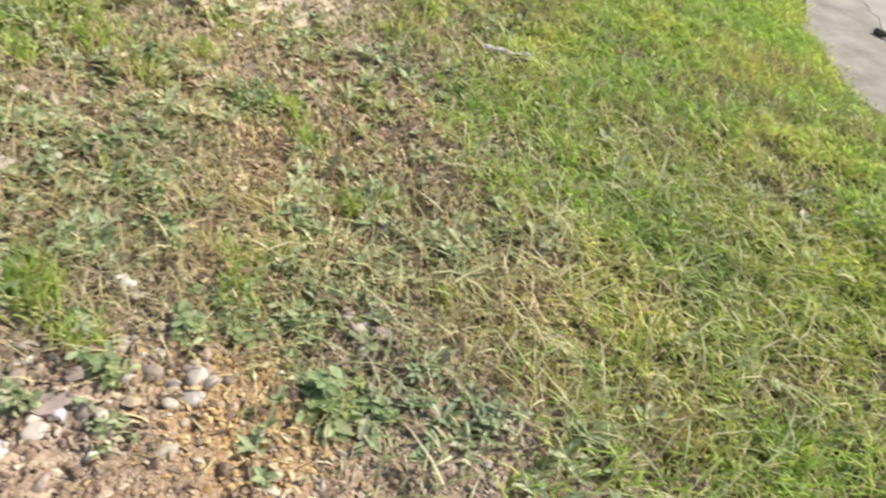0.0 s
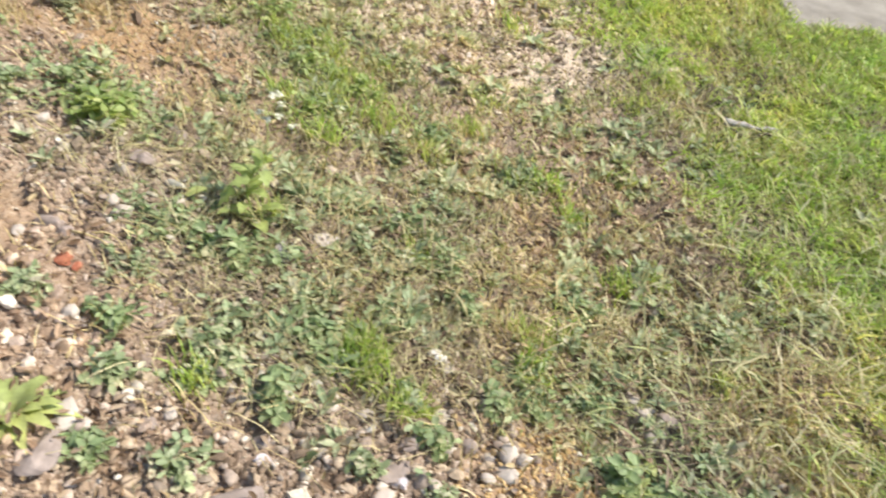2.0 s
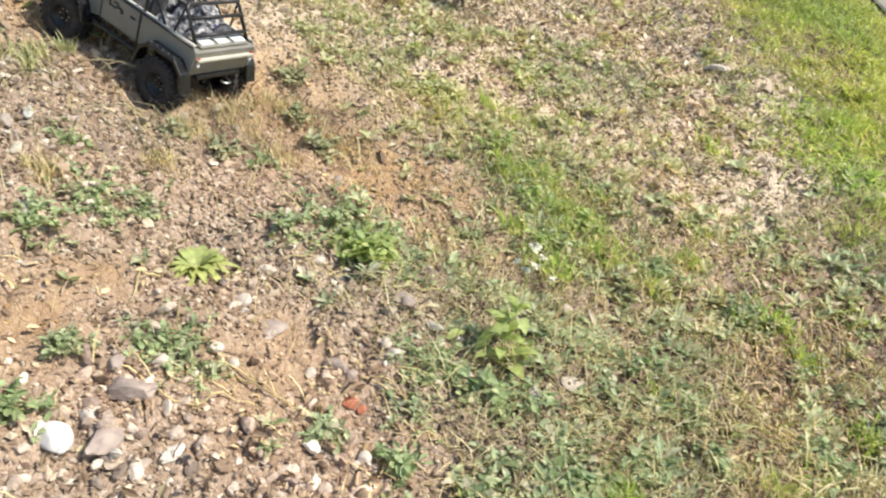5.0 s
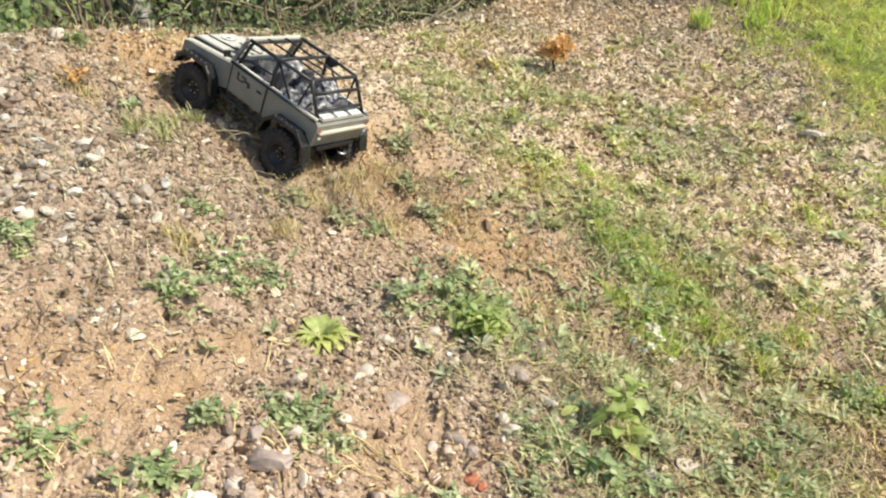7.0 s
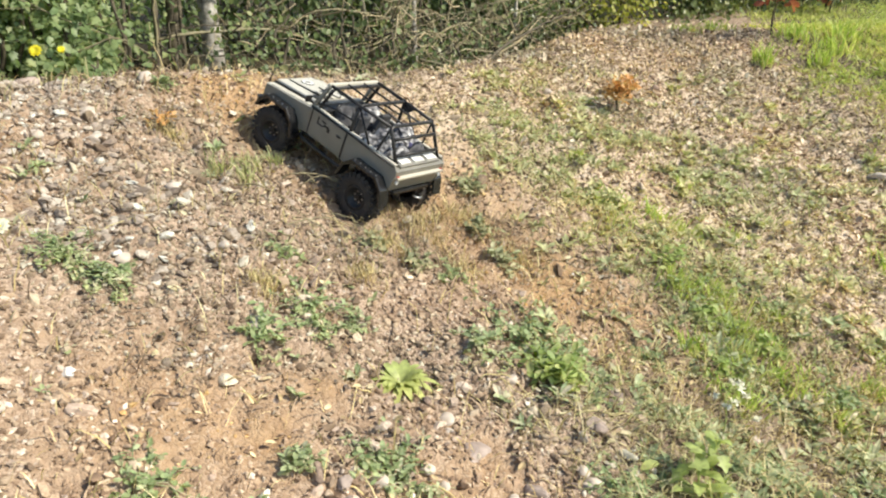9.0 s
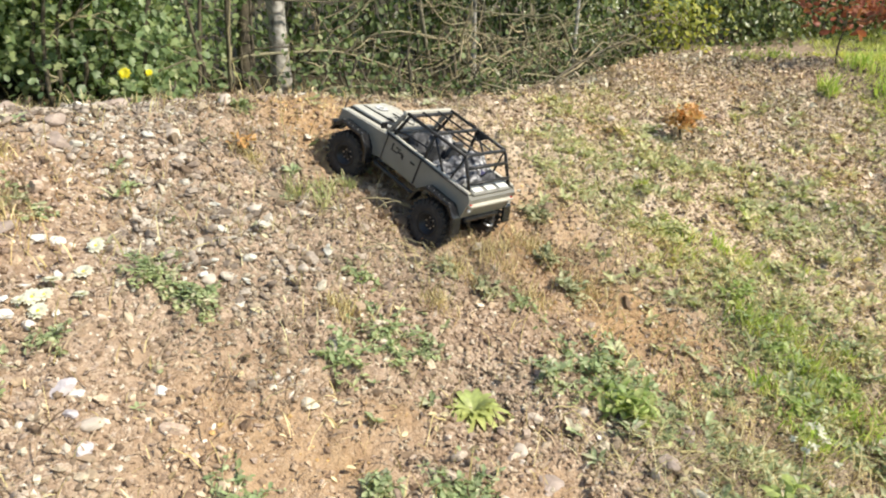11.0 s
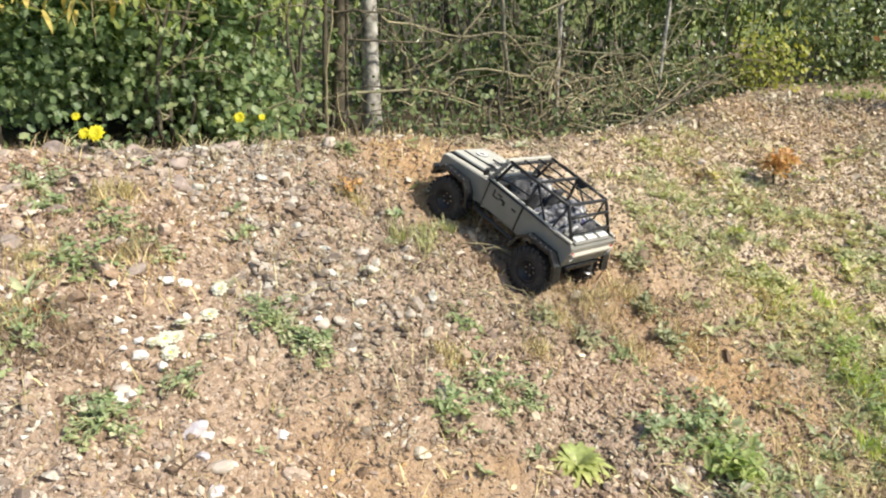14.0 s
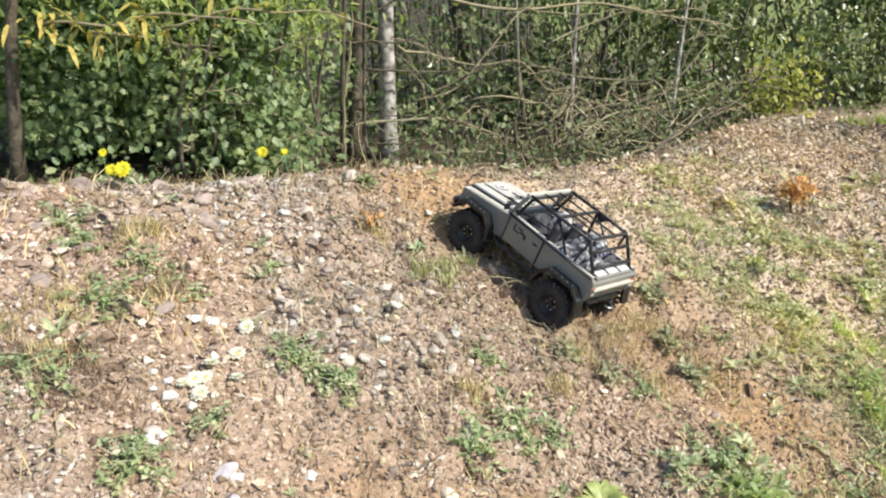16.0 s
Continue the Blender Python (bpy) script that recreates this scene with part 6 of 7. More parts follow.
make_limb([(-1.348, 2.78, 0.815), (-1.291, 2.78, 0.837), (-1.238, 2.78, 0.854), (-1.189, 2.78, 0.839), (-1.141, 2.78, 0.803)], 0.0034, M_TWIG, "pale bare twig arching over the crest", 1, 4)
make_limb([(-1.181, 3.12, 0.66), (-1.177, 3.12, 0.816), (-1.161, 3.12, 0.979), (-1.139, 3.12, 1.108), (-1.125, 3.12, 1.3)], 0.0055, M_TWIG, "slim pale sapling stem beside the dark trunk", 0, 5)
make_limb([(-1.16, 3.2, 0.795), (-1.091, 3.2, 0.82), (-0.983, 3.2, 0.829), (-0.791, 3.2, 0.824)], 0.0042, M_BARK, "dark bare sapling branch across the birch", 2, 6)
make_limb([(-1.171, 3.2, 0.705), (-1.094, 3.2, 0.723), (-0.986, 3.2, 0.719), (-0.888, 3.2, 0.723)], 0.0048, M_BARK, "dark bare sapling branch across the birch", 3, 7)
make_limb([(-1.151, 3.2, 0.7), (-1.148, 3.2, 0.812), (-1.108, 3.2, 0.928), (-1.045, 3.2, 1.051), (-0.993, 3.2, 1.121)], 0.0045, M_BARK, "dark leaning sapling stem across the birch", 1, 8)
make_limb([(-1.004, 3.3, 0.64), (-0.959, 3.3, 0.697), (-0.898, 3.3, 0.72), (-0.858, 3.3, 0.697)], 0.0032, M_TWIG, "pale forked twig at the birch's foot", 2, 9)
make_limb([(-1.04, 3.46, 1.1), (-0.904, 3.5, 1.062), (-0.836, 3.5, 1.011), (-0.767, 3.5, 1.013)], 0.0034, M_TWIG, "pale bent twig beside the birch", 2, 10)
make_limb([(-0.871, 3.5, 0.988), (-0.877, 3.5, 1.077), (-0.854, 3.5, 1.18)], 0.0028, M_TWIG, "pale bent twig beside the birch", 0, 11)


def make_brush():
    """The tangle of thin twigs too many to count."""
    gen = np.random.default_rng(55)
    sets = []
    for i in range(115):
        x = gen.uniform(-1.0, 0.75)
        y = crest(x) + gen.uniform(0.35, 1.3)
        z = float(height(x, y)) + gen.uniform(-0.02, 0.3)
        a, d = gen.uniform(0, 6.28), gen.uniform(0.15, 0.55)
        e = (x + d * math.cos(a), y + 0.5 * d * math.sin(a), z + gen.uniform(-0.05, 0.45) * (0.5 if i % 3 else 1.7))
        sets.append(tube(bent((x, y, z), e, 0.06, 8, gen, gen.uniform(-0.08, 0.05)), np.linspace(gen.uniform(0.0018, 0.0042), 0.0008, 8), 4))
    for i in range(48):
        x = gen.normal(0.05, 0.28)
        y = crest(x) + gen.uniform(0.25, 0.9)
        z = float(height(x, y)) + gen.uniform(0.0, 0.12)
        d = gen.uniform(0.18, 0.5) * gen.choice((-1, 1))
        sets.append(tube(bent((x, y, z), (x + d, y + gen.normal(0, 0.1), z + gen.uniform(-0.05, 0.18)), 0.03, 11, gen, -gen.uniform(0.04, 0.16)), np.linspace(gen.uniform(0.0016, 0.0034), 0.0008, 11), 4))
    tagged(new("brush", tri_mesh("brush", *joined(sets), M_TWIG, True)), "tangled pile of thin dry twigs behind the crest", "brush", kind="stuff")


make_brush()


def make_far_woods():
    """The deep wood: stems and leaves beyond counting."""
    gen = np.random.default_rng(66)
    sets = []
    for i in range(64):
        x, y = gen.uniform(-3.5, 4.5), gen.uniform(4.5, 8.0)
        z = float(lie(x, y))
        if x < -1.2:
            y -= 0.7
        sets.append(tube(bent((x, y, z), (x + gen.normal(0, 0.25), y + gen.normal(0, 0.2), z + gen.uniform(1.2, 3.2)), 0.05, 7, gen), np.linspace(gen.uniform(0.005, 0.018), 0.003, 7), 5))
    tagged(new("far_stems", tri_mesh("far_stems", *joined(sets), M_STEM, True)), "crowded thin stems deep in the wood", "woodland", kind="stuff")
    n = 27000
    x, y = gen.uniform(-6, 7.5, n), 4.35 + 5.5 * gen.uniform(0, 1, n) ** 0.8
    y = y + np.where(x > 1.0, 0.7, 0) + np.where(x < -1.3, -0.6, 0)
    clump = fbm(x * 1.6, y * 1.6, 3, 131)
    z = lie(x, y) + gen.uniform(0, 1, n) ** 0.9 * (1.0 + 2.6 * clump)
    keep = gen.uniform(0, 1, n) < step(0.3, 0.55, fbm(x * 2.2 + z * 3, z * 3.1 + y, 3, 141)) + 0.12
    p = np.stack([x, y, z], -1)[keep]
    tagged(new("far_leaves", tri_mesh("far_leaves", *strew(LEAF_V, LEAF_F, facing(len(p), (0.3, -0.6, 0.6), 1.0, gen), gen.uniform(0.035, 0.08, len(p))[:, None] * (1, 0.85, 1), p), M_WOODLEAF, False)), "dim green undergrowth deep in the wood", "woodland", kind="stuff")


make_far_woods()

# ---- stones ----
def make_stone(at, r, material, label, seed, name="stone", flat=0.6, sharp=0.22):
    v, f = rock(seed + 500, 3, 5 if sharp < 0.3 else 11, 0.72 if sharp < 0.3 else 0.5)
    off = Vector((seed * 1.7, -seed * 2.3, seed * 0.9))
    k = np.array([1 + 0.5 * sharp * noise.noise(Vector(p) * 1.2 + off) + 0.05 * noise.noise(Vector(p) * 5 + off) for p in v])
    v = v * k[:, None] * (r * 1.2, r * 0.95, r * flat * 1.1)
    ob = tagged(new(name, tri_mesh(name, v, f, material, sharp < 0.3)), label, "stone", "loose stones on the bank")
    ob.matrix_world = Matrix.Translation(on_ground(*at, r * flat * 0.35)) @ pose(0, 0, 0, 12 * math.sin(seed * 3.1), 14 * math.cos(seed * 2.3), seed * 77)


PALE = [(0.196, 0.791, 9), (0.222, 0.77, 11), (0.247, 0.759, 15), (0.23, 0.734, 17), (0.039, 0.738, 15), (0.16, 0.799, 13), (0.138, 0.816, 13), (0.203, 0.901, 10), (0.515, 0.806, 11),
        (0.506, 0.733, 14), (0.365, 0.71, 9), (-0.065, 1.343, 12), (-0.113, 1.308, 11), (-0.201, 1.27, 14), (0.098, 1.703, 10), (-0.442, 1.383, 17), (-0.297, 1.49, 13), (-0.571, 1.222, 15),
        (-0.49, 1.258, 12), (-0.466, 1.235, 10), (-0.074, 1.341, 14), (-0.35, 1.239, 10), (-0.345, 1.424, 9), (-0.611, 1.23, 9), (-0.441, 1.356, 10), (-0.655, 1.13, 14), (-0.215, 1.286, 12)]
PALE_TOP = [(-1.268, 1.322, 13), (-0.762, 1.521, 16), (-1.145, 2.066, 23), (-1.106, 1.975, 18), (-1.175, 2.304, 20), (-1.567, 1.993, 17), (-1.064, 2.321, 20),
            (-1.10, 1.24, 16), (-0.995, 1.605, 14), (-0.83, 1.70, 12), (-0.94, 1.86, 15), (-1.21, 1.93, 16), (0.74, 1.91, 13), (0.31, 2.30, 12), (0.62, 2.62, 16), (0.90, 2.75, 14), (0.2, 3.02, 16)]
for i, (x, y, r) in enumerate(PALE + PALE_TOP):
    make_stone((x, y), r / 1000, M_STONE, "smooth pale buff stone lying on the gravel", i + 1)
for i, (x, y, r) in enumerate([(0.212, 0.945, 16), (-0.526, 1.21, 8), (-1.266, 1.303, 10)]):
    make_stone((x, y), r / 1000, M_WHITE_STONE, "rounded whitish stone bright in the sun", i + 60)
for i, (x, y, r) in enumerate([(0.106, 0.806, 18), (0.548, 0.75, 17), (-0.082, 1.478, 23), (-0.152, 1.389, 21), (-0.606, 1.17, 31), (-0.306, 1.252, 28), (-0.155, 1.393, 20), (-0.625, 1.206, 15), (-0.287, 1.218, 13),
                               (-1.326, 1.594, 24), (-1.632, 1.997, 33), (-1.478, 2.031, 24), (-1.357, 1.965, 28), (-1.334, 1.901, 30), (-1.3, 2.166, 30), (-1.525, 1.726, 24), (-1.745, 1.913, 27), (-0.358, 1.582, 20), (-1.55, 1.60, 22), (-1.62, 1.76, 20)]):
    make_stone((x, y), r / 1000, M_GREY_STONE, "angular purplish-grey stone half sunk in the gravel", i + 80, flat=0.55, sharp=0.34)
for i, (x, y, r) in enumerate([(0.07, 0.754, 15), (-0.008, 0.731, 19), (0.02, 0.80, 11), (-0.10, 0.83, 13), (-1.146, 1.281, 19), (-1.13, 1.25, 12), (-1.10, 1.20, 14)]):
    make_stone((x, y), r / 1000, M_LAVENDER, "pale lavender-grey stone lying on the gravel", i + 130, flat=0.6, sharp=0.34)
for i, (x, y, r) in enumerate([(-1.218, 1.506, 12), (-1.265, 1.396, 15), (-1.281, 1.378, 11), (-1.271, 1.417, 10), (-1.291, 1.398, 9), (-1.227, 1.388, 10), (-1.004, 1.606, 12), (-1.258, 1.299, 9), (-1.251, 1.316, 12), (-1.133, 1.287, 14), (-1.027, 1.336, 11), (-1.25, 1.455, 9), (-1.20, 1.43, 8), (-1.30, 1.43, 8)]):
    make_stone((x, y), r / 1000, M_WHITE_STONE, "small whitish stone among the white flowers", i + 160, flat=0.6, sharp=0.34)
heap_gen = np.random.default_rng(41)
for i, (x, y, _) in enumerate(sample(85, -0.5, 0.7, 0.66, 1.2, near_heap, heap_gen)):
    grey = i % 3 == 1
    make_stone((x, y), 0.010 + 0.008 * heap_gen.uniform() ** 2, M_GREY_STONE if grey else M_STONE, "rounded greyish pebble in a loose heap" if grey else "rounded pale pebble in a loose heap", i + 600, "pebble", 0.6, 0.2)
make_stone((-0.323, 0.92), 0.026, M_STONE, "flat buff stone slab set on edge in the soil", 115, flat=0.35, sharp=0.3)
make_stone((-0.354, 0.872), 0.036, M_GREY_STONE, "flat brownish stone slab set on edge in the soil", 116, flat=0.28, sharp=0.3)
make_stone((0.409, 1.034), 0.020, M_GREY_STONE, "angular purplish-grey stone half sunk in the gravel", 117, flat=0.55, sharp=0.34)
make_stone((0.032, 1.19), 0.030, M_LAVENDER, "pale grey slate chip standing among weeds", 118, flat=0.5, sharp=0.4)
make_stone((0.114, 1.218), 0.020, M_STONE, "flat buff stone slab set on edge in the soil", 119, flat=0.4, sharp=0.4)
make_stone((0.214, 1.208), 0.019, M_STONE, "angular pale buff stone among weeds", 120, flat=0.5, sharp=0.4)
make_stone((-0.079, 1.318), 0.016, M_STONE, "angular pale buff stone among weeds", 121, flat=0.6, sharp=0.4)
make_stone((-0.114, 1.299), 0.013, M_STONE, "angular pale buff stone among weeds", 122, flat=0.6, sharp=0.4)
make_stone((-0.208, 1.267), 0.015, M_STONE, "angular pale buff stone among weeds", 123, flat=0.6, sharp=0.4)
make_stone((-0.134, 0.763), 0.05, M_GREY_STONE, "large flat grey stone half sunk in the gravel", 140, flat=0.42, sharp=0.34)
make_stone((0.06, 0.781), 0.048, M_GREY_STONE, "flat brownish slate slab sticking out of the gravel", 110, flat=0.16, sharp=0.3)
make_stone((1.31, 2.588), 0.042, M_STONE, "flat tan stone block lying among weeds", 114, flat=0.4, sharp=0.4)
make_stone((-0.402, 1.313), 0.034, M_GREY_STONE, "flat brownish stone slab set on edge in the soil", 111, flat=0.3, sharp=0.3)
make_stone((-0.293, 1.184), 0.016, M_BRICK, "broken chip of orange-red brick", 112, "brick_chip", 0.6, 0.5)
make_stone((-0.28, 1.173), 0.009, M_BRICK, "small broken chip of orange-red brick", 113, "brick_chip", 0.6, 0.5)


# dark lumps added in the hollows, standing in for their shade
for i, (x, y, r, flat) in enumerate([(0.664, 0.965, 24, 0.6), (0.652, 1.50, 28, 0.4), (0.387, 1.033, 17, 0.6), (0.60, 1.745, 16, 0.5), (-0.765, 1.468, 20, 0.6), (-0.735, 1.462, 17, 0.6), (-0.722, 1.445, 13, 0.6), (-0.665, 2.035, 16, 0.5)]):
    make_stone((x, y), r / 1000, M_DARK_LUMP, "dark brown lump added to darken a hollow", i + 190, "dark_lump", flat, 0.4)
make_stone((-0.642, 1.086), 0.028, M_GREY_STONE, "angular purplish-grey stone half sunk in the gravel", 195, flat=0.55, sharp=0.34)
make_stone((-0.697, 1.095), 0.023, M_WHITE_STONE, "large rounded whitish stone bright in the sun", 198, flat=0.6, sharp=0.2)
make_stone((-1.274, 1.588), 0.020, M_WHITE_STONE, "flat whitish stone bright in the sun", 196, flat=0.35, sharp=0.34)
make_stone((-1.245, 1.600), 0.015, M_WHITE_STONE, "flat whitish stone bright in the sun", 197, flat=0.35, sharp=0.34)

# ---- weeds ----
def make_rosette(at, r, seed, label, material=None, count=15):
    gen = np.random.default_rng(seed)
    ob = thing("rosette_weed", label, "weed", on_ground(*at, 0.002), "rosette weeds")
    for i in range(count):
        a = i * 2.4 + gen.uniform(-0.2, 0.2)
        k = 0.55 + 0.5 * (i / count)
        part("leaf", ribbon_leaf(r * k * gen.uniform(0.9, 1.15), r * 0.21, 1.05 - 0.75 * i / count, 0.55, a), material or M_ROSETTE, ob)
    return ob


make_rosette((-0.512, 1.478), 0.080, 1, "pale green rosette weed growing in bare gravel", None, 36)
make_rosette((-0.379, 0.930), 0.088, 2, "bright green rosette weed growing among pebbles", M_ROSETTE, 30)
make_rosette((-1.176, 1.805), 0.04, 3, "small dark green rosette weed in gravel", M_WEED, 12)
make_rosette((-0.43, 1.085), 0.03, 4, "tiny green rosette weed in gravel", M_WEED, 9)
make_rosette((0.42, 0.665), 0.06, 5, "yellowing rosette weed beside ochre soil", M_ROSETTE, 9)


def make_weed(at, r, tall, seed, label, material=None, leaf=0.018, name="leafy_weed", group="low leafy weeds", stems=9):
    """A low clump: wiry stems with pairs of small leaves."""
    gen = np.random.default_rng(seed + 100)
    ob = thing(name, label, "weed", on_ground(*at, 0.0), group)
    wood, green = [], []
    base = float(height(at[0], at[1]))
    for i in range(stems):
        a, d = gen.uniform(0, 6.28), r * 1.25 * gen.uniform(0.08, 1.0)
        ex, ey = d * math.cos(a), d * math.sin(a)
        ez = float(height(at[0] + ex, at[1] + ey)) - base + tall * gen.uniform(0.5, 1.0) * (1.1 - 0.5 * d / r)
        p = bent((0.15 * ex, 0.15 * ey, 0), (ex, ey, ez), 0.006, 7, gen, -tall * 0.18)
        wood.append(tube(p, np.linspace(0.0013, 0.0005, 7), 4))
        m = gen.integers(7, 12)
        t = gen.uniform(0.25, 1, m)
        q = np.stack([np.interp(t, np.linspace(0, 1, 7), p[:, k]) for k in range(3)], -1)
        green.append(leaves(q, leaf * gen.uniform(0.5, 1.25, m), 48, gen, gen.uniform(0.55, 1.0)))
    part("stalk_tangle", joined(wood), M_HERB, ob)["kind"] = "stuff"
    part("foliage", joined(green), material or M_WEED, ob)
    return ob


GREEN_LABEL = "low clump of small green weed leaves on the gravel"
W1 = [(0.086, 0.965, 44), (-0.146, 0.968, 22), (0.366, 0.891, 60), (0.408, 0.682, 46), (0.12, 0.714, 28), (-0.19, 1.564, 70), (0.223, 1.788, 60), (0.235, 1.587, 55), (-0.14, 1.239, 55), (0.049, 1.61, 50),
      (-0.204, 1.15, 42), (-0.55, 1.258, 52), (-0.126, 1.243, 66), (0.01, 1.447, 44), (-0.592, 1.258, 30), (-0.061, 0.918, 24)]
W2 = [(-0.528, 1.236, 55), (-0.139, 0.961, 26), (0.771, 0.857, 55), (0.549, 1.012, 60), (0.655, 1.235, 50), (0.597, 1.398, 60), (-1.602, 1.805, 60), (-1.535, 1.725, 48), (-1.408, 1.705, 40), (-1.31, 1.663, 40),
      (-1.435, 1.572, 62), (-1.091, 1.569, 42), (-0.999, 1.537, 42), (-1.032, 2.309, 32), (-1.265, 1.262, 46), (-1.193, 1.366, 30), (-0.671, 1.597, 58), (-1.47, 1.38, 58), (-0.593, 1.582, 30), (-0.645, 1.545, 34)]
W3 = [(-0.225, 1.615, 90), (0.254, 2.052, 90), (-0.72, 1.735, 36), (-0.019, 2.76, 80), (0.453, 2.72, 90), (-0.171, 1.544, 80), (0.284, 1.895, 90), (-1.273, 1.244, 44), (-0.9, 1.17, 50), (0.16, 1.32, 60), (0.30, 1.5, 60),
      (0.45, 1.85, 70), (0.1, 2.25, 60), (-0.15, 2.5, 60), (0.55, 2.35, 70), (0.75, 2.0, 60), (-1.08, 1.58, 45), (-1.0, 1.55, 45), (-0.36, 1.78, 36)]
for i, (x, y, r) in enumerate(W1 + W2 + W3):
    make_weed((x, y), r * 1.35 / 1000, 0.012 + 0.00025 * r, i, GREEN_LABEL, M_UPHERB if y > 1.9 and x > -0.2 else M_HERB if i % 3 == 1 else M_WEED, 0.010 + 0.00007 * r, stems=14 + r // 5)
for i, (x, y, r) in enumerate([(-0.259, 0.98, 30), (0.335, 0.83, 30), (0.051, 1.082, 46), (0.162, 1.014, 44), (0.133, 0.868, 30), (0.43, 0.81, 44), (-0.11, 1.037, 44), (0.31, 1.03, 36), (0.041, 1.021, 40), (-0.238, 1.052, 34), (-0.20, 0.83, 26), (-0.30, 0.86, 24), (0.03, 0.78, 20), (0.14, 0.80, 22), (-0.12, 1.00, 30), (0.27, 0.84, 26), (0.46, 0.92, 44), (0.0, 1.16, 44), (0.19, 1.19, 44)]):
    make_weed((x, y), r * 1.3 / 1000, 0.035, i + 300, GREEN_LABEL, M_WEED if i % 2 else M_HERB, 0.017, stems=16)
W4 = [(0.622, 1.39, 50), (0.527, 1.016, 55), (0.737, 1.059, 50), (0.312, 1.137, 40), (-0.342, 1.12, 28), (0.449, 1.526, 60), (0.513, 2.489, 60), (-0.443, 1.805, 34), (0.609, 0.549, 45), (0.287, 1.239, 55), (0.257, 1.607, 60),
      (0.47, 0.64, 34), (-0.23, 1.879, 42), (-0.261, 1.975, 42), (-0.251, 2.189, 50), (0.163, 2.237, 60), (-0.345, 1.56, 45), (0.334, 2.702, 55), (-0.532, 1.841, 34), (-0.758, 1.50, 44), (-0.69, 1.233, 26), (-0.76, 1.132, 46)]
for i, (x, y, r) in enumerate(W4):
    make_weed((x, y), r * 1.2 / 1000, 0.02 + 0.0003 * r, i + 500, GREEN_LABEL, M_DULL if y > 1.8 and x < 0 else M_UPHERB if y > 1.8 else M_WEED if i % 2 else M_HERB, 0.013 + 0.00008 * r, stems=13 + r // 6)
for i, (x, y) in enumerate([(0.214, 1.567), (0.335, 1.66), (0.262, 1.78), (0.23, 1.96)]):
    make_weed((x, y), 0.060, 0.060, i + 540, "upright bright green leafy weed in the grassy band", M_BRIGHT, 0.019, stems=13)
make_weed((-0.055, 0.905), 0.028, 0.075, 332, "tall narrow bluish green weed among pebbles", M_WEED, 0.022, stems=7)
make_weed((0.041, 1.021), 0.05, 0.06, 330, "bluish green broad-leaved weed on the bank", M_WEED, 0.025, stems=14)
make_weed((0.401, 0.676), 0.05, 0.05, 331, "bushy green weed beside ochre grit", M_WEED, 0.028, stems=14)
make_weed((-0.191, 1.509), 0.06, 0.05, 201, "bushy bright green weed with narrow leaves on the bank", M_BRIGHT, 0.027, stems=34)
make_weed((-0.06, 1.19), 0.05, 0.05, 202, "bright green broad-leaved weed on the bank", M_WEED, 0.025, stems=16)


def make_sprig():
    """A taller stalk with broad lower leaves and tiny white flowers."""
    gen = np.random.default_rng(31)
    ob = thing("flowering_weed", "tall thin weed with toothed green leaves and tiny white flowers", "weed", on_ground(0.0, 1.262))
    p = bent((0, 0, 0), (0.045, 0.05, 0.20), 0.012, 14, gen)
    part("stalk", tube(p, np.linspace(0.0022, 0.0009, 14), 5), M_BRIGHT, ob)
    for i in range(24):
        k = p[min(i * 9 // 24, 9)]
        size = 0.080 * (1 - 0.026 * i)
        v, f = strew(LOBED_V, LOBED_F, facing(1, (0.6 * math.cos(i * 2.4), 0.6 * math.sin(i * 2.4), 0.7), 0.5, gen), np.array([[0.05, 0.05, 0.05]]) * (1 - 0.02 * i), (np.array(k) + (0.022 * math.cos(i * 2.4), 0.022 * math.sin(i * 2.4), 0.012))[None])
        part("leaf", (v, f) if i % 3 == 0 else ribbon_leaf(size, size * 0.36, 0.85, 0.6, i * 2.4, base=tuple(k)), M_BRIGHT, ob)
    for i in range(9):
        a = p[-1 - i % 4]
        e = a + gen.normal(0, 0.016, 3) + (0.006, 0, 0.016)
        fl = part("flower_stem", tube(bent(a, e, 0.002, 4, gen), 0.0007, 4), M_BRIGHT, ob)
        q = np.repeat(e[None], 9, 0)
        part("flower", leaves(q, np.full(9, 0.009), 50, gen, 1.0), M_WFLOWER, fl)


make_sprig()


def make_daisy(at, r, seed, petal, core, label, tall, name="daisy", group="white flowers on the gravel", tip=20):
    gen = np.random.default_rng(seed + 400)
    ob = thing(name, label, "flower", on_ground(*at), group)
    top = np.array([gen.normal(0, 0.006), gen.normal(0, 0.006), tall])
    part("stalk", tube(bent((0, 0, 0), top, 0.003, 5, gen), 0.0009, 5), M_WEED, ob)
    pieces = [ribbon_leaf(r, r * 0.5, 0.25, 0.2, 2 * math.pi * i / 11 + gen.uniform(-0.1, 0.1), 3, 0.1, tuple(top + (0, 0, 0.0005 * (i % 3)))) for i in range(11)]
    pieces += [ribbon_leaf(r * 0.7, r * 0.45, 0.6, 0.3, 2 * math.pi * i / 9, 3, 0.1, tuple(top + (0, 0, 0.001))) for i in range(9)]
    pv, pf = joined(pieces)
    turn = np.array(Matrix.Rotation(radians(tip), 3, "X"))
    head = part("flower_head", ((pv - top) @ turn.T + top, pf), petal, ob)
    bm = bmesh.new()
    bmesh.ops.create_icosphere(bm, subdivisions=2, radius=r * 0.2, matrix=Matrix.Translation(top + (0, 0, r * 0.05)) @ Matrix.Diagonal((1, 1, 0.55, 1)))
    part("centre", bm, core, head)


